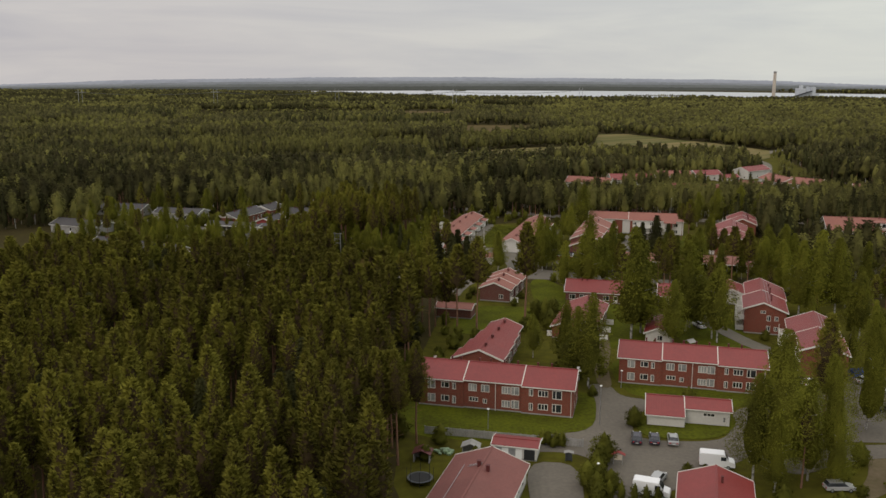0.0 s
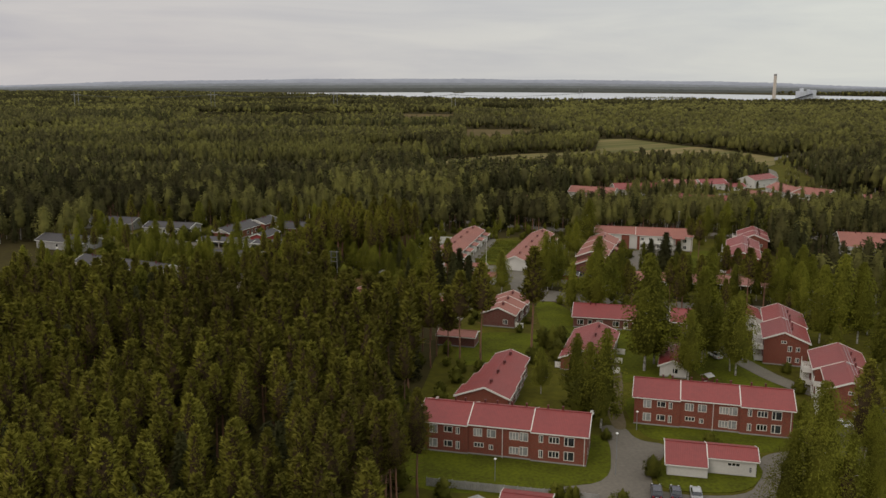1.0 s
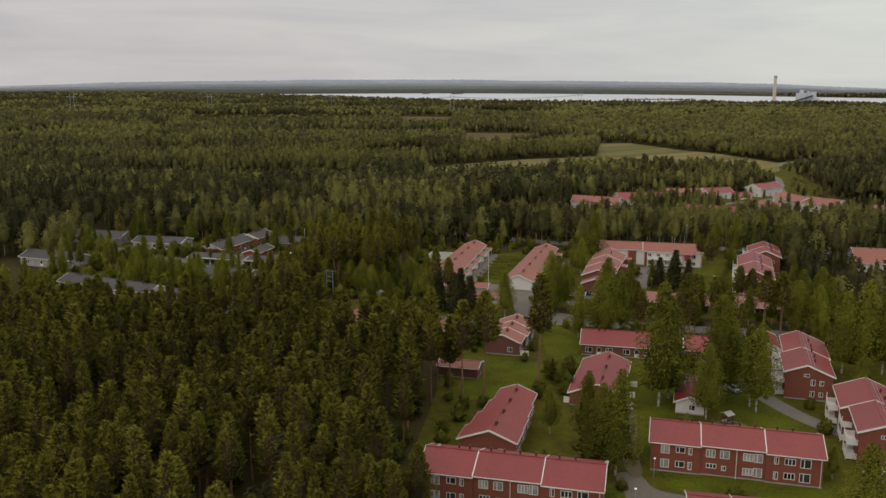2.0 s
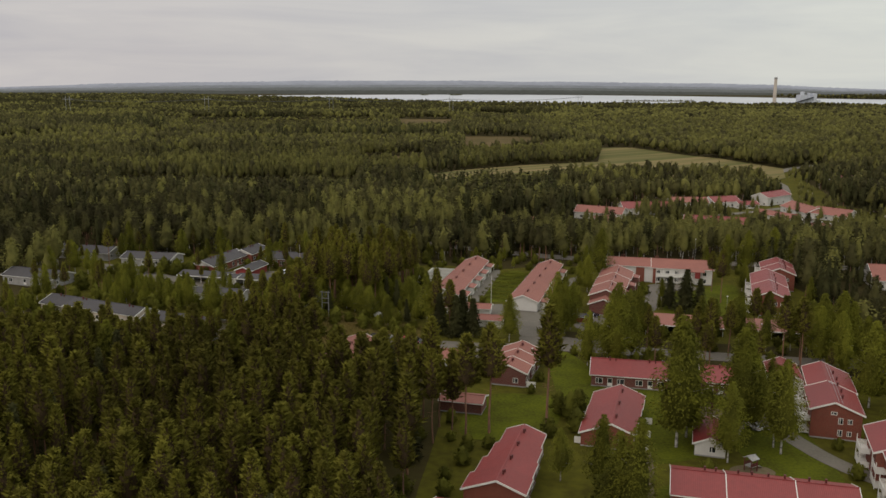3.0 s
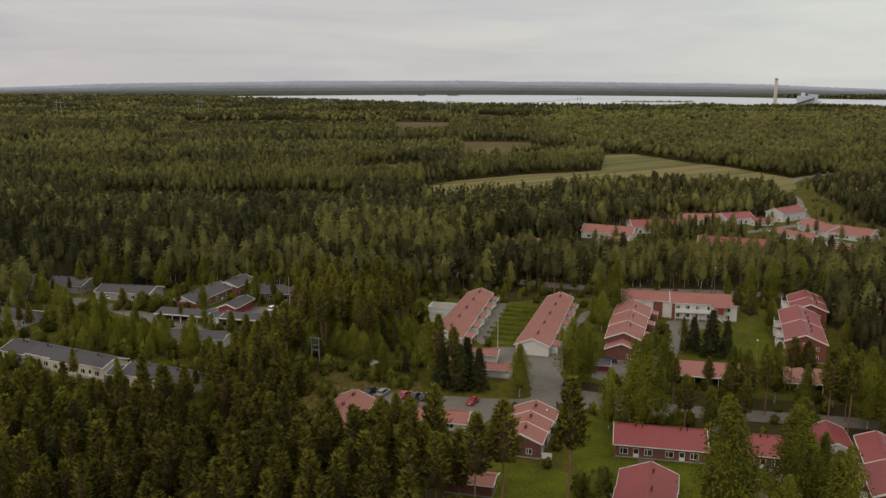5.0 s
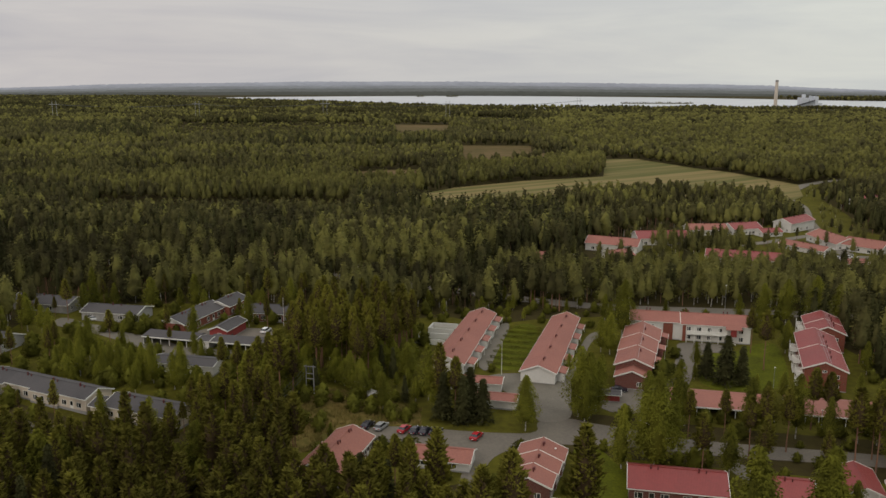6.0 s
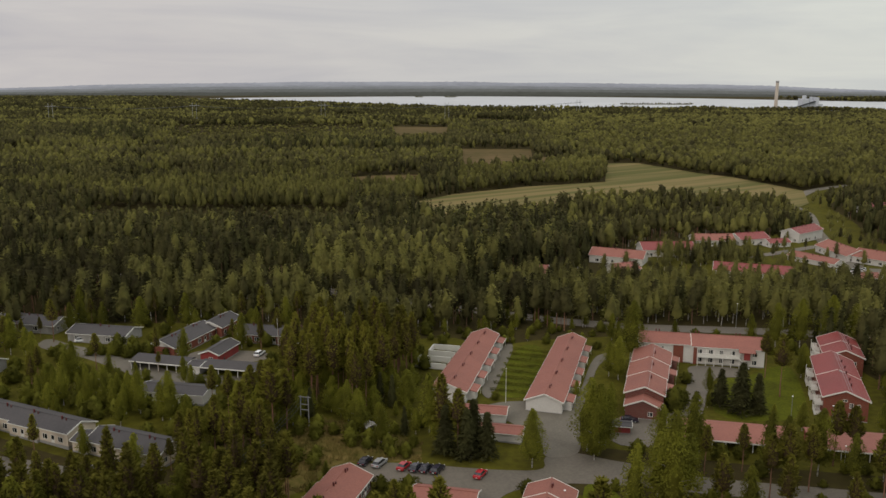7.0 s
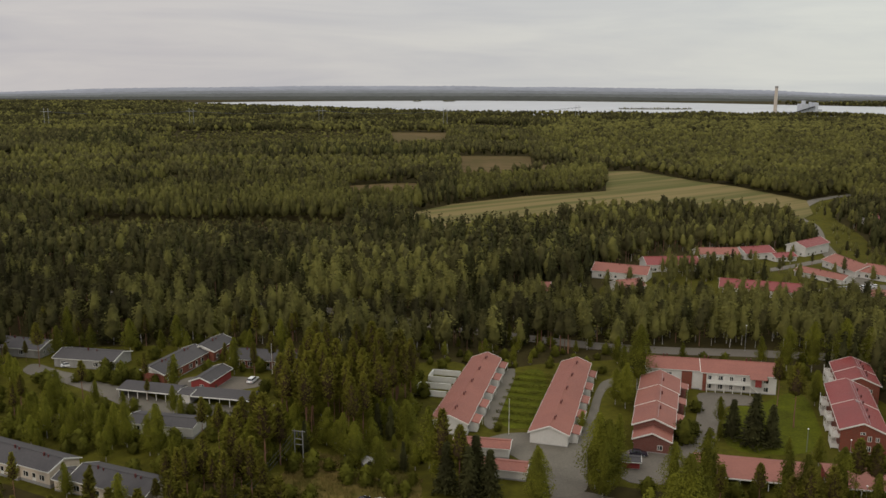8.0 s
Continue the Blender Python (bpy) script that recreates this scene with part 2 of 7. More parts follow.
M = {
    "roof_red": ribbed(material("red_sheet_roof", (0.208, 0.028, 0.024), (0.152, 0.021, 0.018), rough=0.55, fine=1.5, coarse=0.12, spread=0.7, vary=0.05), "X", 0.3, 0.03),
    "roof_pink": ribbed(material("faded_red_tile_roof", (0.258, 0.094, 0.066), (0.192, 0.068, 0.05), rough=0.75, fine=2.0, coarse=0.15, spread=0.7, vary=0.05), "X", 0.3, 0.04),
    "roof_faded": ribbed(material("faded_brown_red_roof", (0.186, 0.062, 0.050), (0.138, 0.045, 0.037), rough=0.7, fine=2.0, coarse=0.15, spread=0.7, vary=0.05), "X", 0.3, 0.04),
    "roof_dark": ribbed(material("dark_grey_felt_roof", (0.060, 0.054, 0.053), (0.036, 0.033, 0.034), rough=0.85, fine=2.0, coarse=0.15, spread=0.8, vary=0.1), "X", 0.5, 0.015),
    "brick": brickwork("red_brick_wall", (0.228, 0.052, 0.027), (0.170, 0.038, 0.021), (0.150, 0.088, 0.060)),
    "brick_dark": brickwork("dark_red_brick_wall", (0.171, 0.047, 0.032), (0.126, 0.036, 0.025), (0.153, 0.108, 0.090)),
    "white": material("white_painted_boards", (0.57, 0.548, 0.51), (0.455, 0.435, 0.40), rough=0.7, fine=2.5, coarse=0.3, spread=0.9, vary=0.04),
    "trim": material("white_trim_paint", (0.671, 0.654, 0.602), (0.568, 0.550, 0.499), rough=0.6, fine=3, coarse=0.6, spread=0.9),
    "cream": material("cream_rendered_wall", (0.55, 0.47, 0.37), (0.45, 0.38, 0.3), rough=0.85, fine=2.5, coarse=0.3, spread=0.8),
    "red_wood": ribbed(material("falu_red_boards", (0.26, 0.035, 0.03), (0.19, 0.028, 0.025), rough=0.85, fine=3, coarse=0.4), "X", 0.15, 0.01),
    "grey_wood": material("weathered_grey_boards", (0.3, 0.29, 0.27), (0.2, 0.19, 0.18), rough=0.9, fine=6, coarse=0.7, stretch=(1, 1, 0.2)),
    "concrete": material("pale_concrete_plinth", (0.285, 0.270, 0.255), (0.210, 0.203, 0.195), rough=0.9, fine=6, coarse=0.5),
    "glass": material("dark_window_glass", (0.03, 0.034, 0.038), (0.015, 0.017, 0.02), rough=0.08, fine=0.8, coarse=0.2, vary=0.4, spec=0.8),
    "curtain": material("curtained_window_glass", (0.36, 0.36, 0.35), (0.16, 0.17, 0.17), rough=0.2, fine=1.2, coarse=0.4, vary=0.3, spec=0.8),
    "vent": material("brown_vent_pipe", (0.10, 0.018, 0.016), rough=0.6),
    "black": material("black_rubber_and_bay_shade", (0.015, 0.015, 0.016), rough=0.8),
    "steel": material("galvanised_steel", (0.42, 0.43, 0.44), (0.3, 0.31, 0.32), rough=0.45, metal=0.6, fine=6),
    "dark_steel": material("dark_painted_steel", (0.06, 0.065, 0.07), rough=0.5, fine=4),
    "asphalt": material("worn_grey_asphalt", (0.138, 0.118, 0.092), (0.09, 0.078, 0.062), rough=0.95, fine=1.6, coarse=0.1, spread=0.75, bump=0.08, world_space=True),
    "gravel": material("grey_gravel", (0.145, 0.128, 0.1), (0.1, 0.088, 0.068), rough=1.0, fine=2.2, coarse=0.15, spread=0.6, bump=0.3, world_space=True),
    "lawn": material("mown_lawn", (0.088, 0.098, 0.009), (0.048, 0.051, 0.008), rough=1.0, fine=1.6, coarse=0.16, spread=0.5, bump=0.3, world_space=True, spec=0.03),
    "yard": material("rough_yard_grass", (0.088, 0.082, 0.010), (0.048, 0.043, 0.008), rough=1.0, fine=0.5, coarse=0.06, spread=0.6, bump=0.4, world_space=True, spec=0.05),
    "ground": material("rough_grass_and_moss", (0.05, 0.042, 0.013), (0.034, 0.026, 0.011), rough=1.0, fine=0.5, coarse=0.035, spread=0.6, bump=0.4, world_space=True, spec=0.05),
    "field": material("stubble_field", (0.182, 0.142, 0.062), (0.09, 0.09, 0.03), rough=1.0, fine=0.06, coarse=0.02, spread=0.3, world_space=True, spec=0.05, stretch=(0.06, 1.5, 1), turn=-36),
    "field_brown": material("ploughed_brown_field", (0.120, 0.084, 0.040), (0.080, 0.064, 0.024), rough=1.0, fine=0.06, coarse=0.008, spread=0.45, world_space=True, spec=0.05),
    "dirt": material("trodden_sandy_soil", (0.147, 0.112, 0.073), (0.098, 0.081, 0.042), rough=1.0, fine=1.2, coarse=0.2, spread=0.7, bump=0.2, world_space=True, spec=0.05),
    "brush": material("dry_tall_grass", (0.143, 0.101, 0.034), (0.064, 0.058, 0.013), rough=1.0, fine=0.8, coarse=0.12, spread=0.6, bump=0.4, world_space=True, spec=0.05),
    # pale base colour stands in for the bright sky mirrored in waves
    "water": material("lake_water_painted_sky", (0.42, 0.43, 0.445), (0.35, 0.36, 0.375), rough=0.35, fine=0.01, coarse=0.002, world_space=True),
    "pine": material("pine_needles", (0.188, 0.174, 0.028), (0.090, 0.081, 0.017), rough=0.95, fine=0.2, coarse=0.022, spread=0.36, world_space=True, islands=0.08, spec=0.03, leaf=0.3, vary=0.2),
    # grown pines of the farther woods; blue raised to paint in distance haze
    "hazy_old_pine": material("hazy_grown_pine_needles", (0.112, 0.104, 0.038), (0.046, 0.042, 0.020), rough=0.95, fine=0.2, coarse=0.022, spread=0.36, world_space=True, islands=0.08, spec=0.03, leaf=0.3, vary=0.2),
    "spruce": material("spruce_needles", (0.070, 0.070, 0.026), (0.030, 0.029, 0.013), rough=0.95, fine=0.2, coarse=0.022, spread=0.36, world_space=True, islands=0.08, spec=0.03, leaf=0.25, vary=0.2),
    "birch": material("birch_leaves", (0.180, 0.180, 0.024), (0.092, 0.092, 0.016), rough=0.95, fine=0.2, coarse=0.022, spread=0.36, world_space=True, islands=0.08, spec=0.03, leaf=0.36, vary=0.2),
    # mixed leaves of the farther woods, with haze added as extra blue
    "hazy_mixed_leaves": material("hazy_mixed_woodland_leaves", (0.184, 0.173, 0.050), (0.086, 0.081, 0.029), rough=0.95, fine=0.2, coarse=0.022, spread=0.36, world_space=True, islands=0.08, spec=0.03, leaf=0.36, vary=0.2),
    "bush": material("garden_shrub_leaves", (0.125, 0.125, 0.019), (0.06, 0.06, 0.012), rough=0.95, fine=0.2, coarse=0.022, spread=0.36, world_space=True, islands=0.08, spec=0.03, leaf=0.36, vary=0.2),
    # brown of dead twigs, kept dark to stand in for shade inside pine crowns
    "twigs": material("twigs_and_crown_shade", (0.062, 0.042, 0.022), (0.035, 0.025, 0.014), rough=1.0, fine=0.6, coarse=0.1, spread=0.7, world_space=True, spec=0.02),
    "pine_bark": material("orange_pine_bark", (0.24, 0.115, 0.06), (0.12, 0.065, 0.045), rough=0.95, fine=2.5, coarse=0.3, stretch=(1, 1, 0.4)),
    "spruce_bark": material("grey_brown_bark", (0.1, 0.075, 0.055), rough=0.95, fine=2.5, coarse=0.3),
    "birch_bark": material("white_birch_bark", (0.5, 0.47, 0.43), (0.12, 0.11, 0.1), rough=0.85, fine=2.2, coarse=0.5, spread=0.35, stretch=(1, 1, 2.5)),
    "car_dark": material("dark_car_paint", (0.025, 0.022, 0.035), rough=0.25, vary=0.3, spec=0.7),
    "car_red": material("red_car_paint", (0.35, 0.015, 0.02), (0.3, 0.013, 0.018), rough=0.25, spec=0.7),
    "car_silver": material("silver_car_paint", (0.4, 0.4, 0.4), (0.36, 0.36, 0.36), rough=0.3, metal=0.3, vary=0.2),
    "car_white": material("white_car_paint", (0.75, 0.75, 0.75), (0.7, 0.7, 0.7), rough=0.3),
    "bin_green": material("dark_green_plastic", (0.02, 0.05, 0.025), rough=0.5),
    "tarp_green": material("pale_green_tarpaulin", (0.2, 0.28, 0.16), (0.12, 0.17, 0.1), rough=0.6, fine=1.5, coarse=0.5),
    "blue": material("blue_tarpaulin", (0.03, 0.07, 0.24), rough=0.5),
    "lamp_white": material("white_lamp_cover", (0.8, 0.8, 0.78), (0.74, 0.74, 0.72), rough=0.4),
    "tail": material("red_tail_lamp", (0.4, 0.01, 0.01), rough=0.3),
}

# ---- the lie of the land ----
from mathutils.geometry import tessellate_polygon


def step(u):
    u = min(max(u, 0.0), 1.0)
    return u * u * (3 - 2 * u)


def land(x, y):
    """Height of the ground: a low rise to the west, then a gentle fall towards the lake."""
    rise = 3.5 * step((50 - x) / 120) * step((y - 230) / 110) * (1 - step((y - 420) / 300))
    shore = 6.0 * step((-40 - x) / 260) * step((y - 1900) / 300) * (1 - step((y - 2650) / 300))
    return rise - 3.5 * step((y - 430) / 170) - 1.5 * step((y - 1400) / 900) + shore


def mesh_object(name, verts, faces, mat, parent=None, smooth=False):
    me = bpy.data.meshes.new(name)
    me.from_pydata(verts, [], faces)
    me.materials.append(mat)
    if smooth:
        me.shade_smooth()
    ob = new(name, me)
    ob.parent = parent
    return ob


def part(name, bm, mat, parent, label=""):
    """Links a bmesh as one mesh object under a thing or a part."""
    me = bpy.data.meshes.new(name)
    bm.to_mesh(me)
    bm.free()
    me.materials.append(mat)
    ob = new(name, me)
    ob.parent = parent
    if label:
        tagged(ob, label)
    return ob


def grid_lines(bands):
    out = []
    for lo, hi, st in bands:
        v = lo
        while v < hi - 1e-6:
            out.append(v)
            v += st
    return out + [bands[-1][1]]


gx = grid_lines([(-4800, -1000, 400), (-1000, -300, 50), (-300, 400, 10), (400, 1000, 50), (1000, 4800, 400)])
gy = grid_lines([(-800, 0, 100), (0, 700, 10), (700, 2500, 30), (2500, 4850, 200)])
gv = [(x, y, land(x, y)) for y in gy for x in gx]
gf = [(j * len(gx) + i, j * len(gx) + i + 1, (j + 1) * len(gx) + i + 1, (j + 1) * len(gx) + i) for j in range(len(gy) - 1) for i in range(len(gx) - 1)]
ground = tagged(mesh_object("ground", gv, gf, M["ground"]), "mossy forest floor and rough dark green grass", "ground", kind="structure")


def inside(x, y, poly):
    c, j = False, len(poly) - 1
    for i in range(len(poly)):
        (xi, yi), (xj, yj) = poly[i], poly[j]
        if (yi > y) != (yj > y) and x < (xj - xi) * (y - yi) / (yj - yi) + xi:
            c = not c
        j = i
    return c


def patch(name, poly, mat, lift, label, category, cell=6.0, rim=0.0, drop=0.25):
    """A sheet of ground cover that follows the land, with a real edge down into it."""
    bm = bmesh.new()
    for _ in range(0 if name == "field" else 2):
        cut = []
        for i in range(len(poly)):
            a, b = Vector(poly[i]), Vector(poly[(i + 1) % len(poly)])
            cut += [a.lerp(b, 0.22), a.lerp(b, 0.78)]
        poly = cut
    n = len(poly)
    out = []
    for i in range(n):
        a, b = Vector(poly[i]), Vector(poly[(i + 1) % n])
        k = max(1, int((b - a).length / cell))
        out += [a.lerp(b, j / k) for j in range(k)]
    edge = [bm.verts.new((p.x, p.y, 0)) for p in out]
    for tri in tessellate_polygon([[Vector((p.x, p.y, 0)) for p in out]]):
        if len(set(tri)) == 3 and bm.faces.get([edge[q] for q in tri]) is None:
            bm.faces.new([edge[q] for q in tri])
    for _ in range(5):
        long = [e for e in bm.edges if e.calc_length() > 2 * cell]
        if not long:
            break
        bmesh.ops.subdivide_edges(bm, edges=long, cuts=1)
        bmesh.ops.triangulate(bm, faces=[q for q in bm.faces if len(q.verts) > 3])
    for v in bm.verts:
        v.co.z = land(v.co.x, v.co.y) + lift
    rim_edges = [e for e in bm.edges if e.is_boundary]
    got = bmesh.ops.extrude_edge_only(bm, edges=rim_edges)
    for v in got["geom"]:
        if isinstance(v, bmesh.types.BMVert):
            v.co.z -= drop
    for q in bm.faces:
        q.normal_update()
        if q.normal.z < -0.01:
            q.normal_flip()
    me = bpy.data.meshes.new(name)
    bm.to_mesh(me)
    bm.free()
    me.materials.append(mat)
    ob = new(name, me)
    tagged(ob, label, category, kind="structure")
    return ob


def ribbon(points, width):
    """The outline of a road of that width along a line of points."""
    pts = [Vector(p) for p in points]
    left, right = [], []
    for i, p in enumerate(pts):
        d = (pts[min(i + 1, len(pts) - 1)] - pts[max(i - 1, 0)]).normalized()
        s = Vector((-d.y, d.x)) * width / 2
        left.append(tuple(p + s))
        right.append(tuple(p - s))
    return left + right[::-1]


LOT = [(29, 168), (34, 168), (35, 161), (41, 159), (36, 150), (34, 146), (34, 140), (48, 139), (53, 146), (55, 154), (62, 157), (75, 152), (92, 146), (92, 138), (62, 140), (52, 134), (40, 124), (27, 116), (24, 122), (27, 129), (22, 135), (12, 135), (11, 118), (5, 118), (6, 138), (17, 142), (27, 144), (30, 159)]
LAWN_A = [(-9, 168), (27, 166), (31, 157), (29, 145), (20, 140), (9, 139), (-9, 142)]
LAWN_B = [(36, 163), (42, 160), (54, 155), (66, 158), (70, 178), (66, 186), (36, 186)]
LAWN_G = [(35, 148), (35, 141), (48, 140), (54, 147), (54, 154), (42, 158)]
LOT_E = [(72.5, 165.9), (78.2, 169.6), (84.9, 169.6), (85.6, 175.2), (94.0, 173.7), (94, 160), (82.6, 147.6), (74.2, 147.1), (70.0, 150.7), (70.4, 156.9)]
ROAD_E = [(54, 131), (67.0, 137.6), (76.8, 138.1), (96, 140), (96, 133.6), (74.4, 132.8), (67.6, 132.0), (56, 125.5)]
PATH_E = [(71.0, 132.9), (74.6, 133.1), (70.2, 122), (64.5, 118), (63, 120.5), (67.4, 125.3)]
ROAD_S = [(-27, 269.5), (-14, 272), (7, 268.4), (20, 268), (20, 276), (28, 278), (34, 274.3), (42.5, 271), (50.4, 266.2), (62.3, 263.1), (86, 258.5), (110, 253), (150, 245), (148, 238), (93, 250.5), (54, 256.7), (36.5, 261.5), (19, 262.5), (8.7, 257), (5, 246), (4, 240), (0, 240), (1, 247), (3, 258), (-6, 262), (-24, 262.5)]
DRIVE_W = [(15, 310), (33, 308), (44, 347), (50, 353), (52, 350), (44, 340), (36, 306), (31, 290), (29, 276), (20, 274), (21, 284), (13, 297), (6, 304)]
DRIVE_W_WEST = [(7, 316), (17, 359), (21.5, 360), (13.5, 325), (10, 309)]
LAWN_W = [(10, 312), (21.5, 359), (31, 360), (23, 312)]
ROAD_N = ribbon([(-160, 452), (-60, 425), (10, 400), (60, 381), (110, 376), (180, 362)], 8)
DRIVE_N = [(72, 341), (89, 337), (86, 329), (76, 330), (65.2, 301), (61, 297), (55, 281), (36, 281), (41, 301), (58.5, 301), (70, 330)]
LAWN_N = [(77, 329), (86, 329), (99, 340), (104, 338), (92, 296), (65.5, 297.5)]
LAWN_J = [(9, 231), (26, 228), (24, 214), (19, 203), (1, 203), (3, 220)]
LAWN_K = [(26, 262), (33, 262), (38, 238), (60, 236), (58, 200), (38, 190), (26, 200), (25, 230)]
LAWN_H = [(58, 236), (76, 240), (74, 196), (72, 180), (56, 190)]
BRUSH = [(-48, 249), (-43, 276), (-36, 296), (-21, 290), (-8, 282), (-8, 272), (-28, 272), (-32, 258)]
PARK_Q = [(-130, 358), (-117.8, 349.2), (-111.9, 346.7), (-101.6, 338.9), (-89.2, 332.7), (-80.7, 325.4), (-68.8, 322.6), (-54.5, 321.3), (-47.6, 323.8), (-44, 319), (-53.1, 314.9), (-67.6, 315.2), (-77.9, 316.0), (-88.2, 320.4), (-100.6, 330.5), (-111.6, 338.4), (-130, 348)]
YARD_Q = [(-81.8, 337.5), (-77.3, 344.8), (-65.5, 344.5), (-55.8, 342.9), (-54.5, 335.9), (-64.8, 331.1), (-73.8, 332.2)]
GARDEN_D = [(-120, 314), (-97, 310), (-70, 305), (-51, 296), (-64, 284), (-84, 292), (-120, 303)]
FRONT_D = [(-110, 276), (-84, 268), (-64, 260), (-66, 254), (-86, 260), (-110, 266)]
FIELD_A = [(-24, 700), (9, 746), (67, 791), (140, 824), (171, 980), (205, 984), (239, 894), (261, 859), (286, 768), (262, 700), (240, 672), (215, 683), (167, 702), (106, 675), (52, 634), (10, 592), (-14, 599)]
FIELD_B = [(25, 1154), (112, 1150), (102, 1047), (145, 1045), (140, 1015), (82, 919), (21, 911)]
FIELD_C = [(-83, 1604), (18, 1598), (12, 1300), (-59, 1282)]
FIELD_D = [(-82, 855), (-49, 874), (-20, 877), (-16, 763), (-67, 748)]
ROAD_FAR = ribbon([(400, 830), (330, 800), (293, 771), (276, 746), (255, 718), (243, 680), (242, 656), (232, 625), (221, 597), (206, 545), (190, 480), (178, 430)], 8)
ROAD_FAR_CLEAR = [(325, 800), (276, 752), (248, 722), (226, 650), (212, 570), (236, 560), (258, 620), (268, 690), (330, 772)]
YARD_S = [(13.2, 131.2), (22.3, 130.4), (20.5, 112), (15, 103), (12.8, 112)]
YARD_F = [(160, 463), (172, 455), (195, 466), (204, 474), (190, 478), (170, 472)]
STREET_FAR = ribbon([(148, 506), (165, 515), (182, 527), (200, 540)], 6)

HOME_LAND = [(-8, 98), (-8, 170), (-3, 205), (2, 258), (20, 259), (100, 240), (125, 235), (125, 110), (60, 98)]
HOME_LAND_N = [(-2, 284), (6, 312), (14, 362), (60, 372), (120, 366), (126, 300), (112, 262), (70, 270), (32, 282)]
HOME_LAND_W = [(-140, 300), (-84, 270), (-62, 264), (-56, 296), (-42, 330), (-42, 362), (-72, 376), (-140, 372)]
HOME_LAND_F = [(64, 450), (70, 480), (130, 530), (205, 590), (228, 600), (250, 480), (215, 436), (140, 440)]
for args in (
    ("lawn", HOME_LAND, M["yard"], 0.02, "grass between brick houses", "lawn"),
    ("lawn", HOME_LAND_N, M["yard"], 0.02, "grass round white row houses", "lawn"),
    ("lawn", [(-50, 246), (-48, 300), (-44, 348), (-12, 362), (8, 366), (2, 312), (22, 282), (24, 262), (0, 240), (-36, 238)], M["yard"], 0.015, "rough grass round a thicket and a parking strip", "lawn"),
    ("lawn", HOME_LAND_W, M["yard"], 0.02, "grass among dark-roofed houses", "lawn"),
    ("lawn", HOME_LAND_F, M["yard"], 0.2, "grass round white bungalows", "lawn", 14.0),
    ("lawn", ROAD_FAR_CLEAR, M["yard"], 0.1, "rough grass beside a winding road", "lawn", 14.0),
    ("lawn", LAWN_A, M["lawn"], 0.05, "mown green lawn round a brick house", "lawn"),
    ("lawn", LAWN_B, M["lawn"], 0.05, "mown green lawn round a brick house", "lawn"),
    ("lawn", LAWN_J, M["lawn"], 0.05, "open mown lawn with worn patches", "lawn"),
    ("lawn", LAWN_K, M["lawn"], 0.05, "green lawn between low houses", "lawn"),
    ("lawn", LAWN_H, M["lawn"], 0.045, "green lawn beside a gravel drive", "lawn"),
    ("lawn", LAWN_W, M["lawn"], 0.05, "bright lawn between two white row houses", "lawn"),
    ("lawn", LAWN_N, M["lawn"], 0.05, "yard lawn behind the long carports", "lawn"),
    ("lawn", GARDEN_D, M["yard"], 0.05, "overgrown green back garden", "lawn"),
    ("rough_grass", BRUSH, M["brush"], 0.05, "dry tall grass under the power line", "grass"),
    ("road", ROAD_S, M["asphalt"], 0.09, "grey asphalt street with a parking strip", "road"),
    ("road", ROAD_N, M["asphalt"], 0.09, "grey asphalt main road along the wood", "road"),
    ("road", ROAD_FAR, M["gravel"], 0.35, "pale winding road beside fields", "road", 14.0),
    ("driveway", YARD_S, M["asphalt"], 0.12, "grey asphalt drive before an open carport", "driveway"),
    ("parking_lot", YARD_F, M["asphalt"], 0.34, "asphalt yard with parked cars by white bungalows", "parking lot", 10.0),
    ("road", STREET_FAR, M["asphalt"], 0.3, "grey residential street", "road", 14.0),
    ("parking_lot", LOT, M["asphalt"], 0.08, "worn grey asphalt yard and drive", "parking lot"),
    ("parking_lot", LOT_E, M["asphalt"], 0.104, "worn asphalt parking yard by a gabled brick house", "parking lot"),
    ("road", ROAD_E, M["asphalt"], 0.112, "grey asphalt street behind a birch clump", "road"),
    ("path", PATH_E, M["dirt"], 0.1, "sandy trodden path off a street", "path"),
    ("driveway", DRIVE_W, M["gravel"], 0.11, "grey gravel driveway beside a row house", "driveway"),
    ("driveway", DRIVE_W_WEST, M["gravel"], 0.12, "narrow gravel driveway along a row house", "driveway"),
    ("driveway", DRIVE_N, M["asphalt"], 0.11, "asphalt yard in front of the gallery house", "driveway"),
    ("parking_lot", PARK_Q, M["gravel"], 0.09, "pale gravel parking yard among dark-roofed houses", "parking lot"),
    ("parking_lot", YARD_Q, M["asphalt"], 0.09, "asphalt yard beside a red boarded shed", "parking lot"),
    ("road", FRONT_D, M["asphalt"], 0.09, "asphalt street before a cream row house", "road"),
    ("field", FIELD_A, M["field"], 0.5, "harvested yellow-green stubble field", "field", 40.0),
    ("field", FIELD_B, M["field_brown"], 0.6, "brown ploughed field in the woods", "field", 40.0),
    ("field", FIELD_C, M["field_brown"], 0.8, "brown field far off in the woods", "field", 40.0),
    ("field", FIELD_D, M["field_brown"], 0.6, "pale small field in the woods", "field", 40.0),
):
    patch(*args)
lawn_g = patch("lawn", LAWN_G, M["lawn"], 0.14, "grass strip round a white garage", "lawn")
paths = patch("footpath", ribbon([(33, 166), (34, 178), (37, 190), (39, 205), (40, 225), (40, 236)], 3.0), M["dirt"], 0.1, "trodden gravel footpath between lawns", "path")
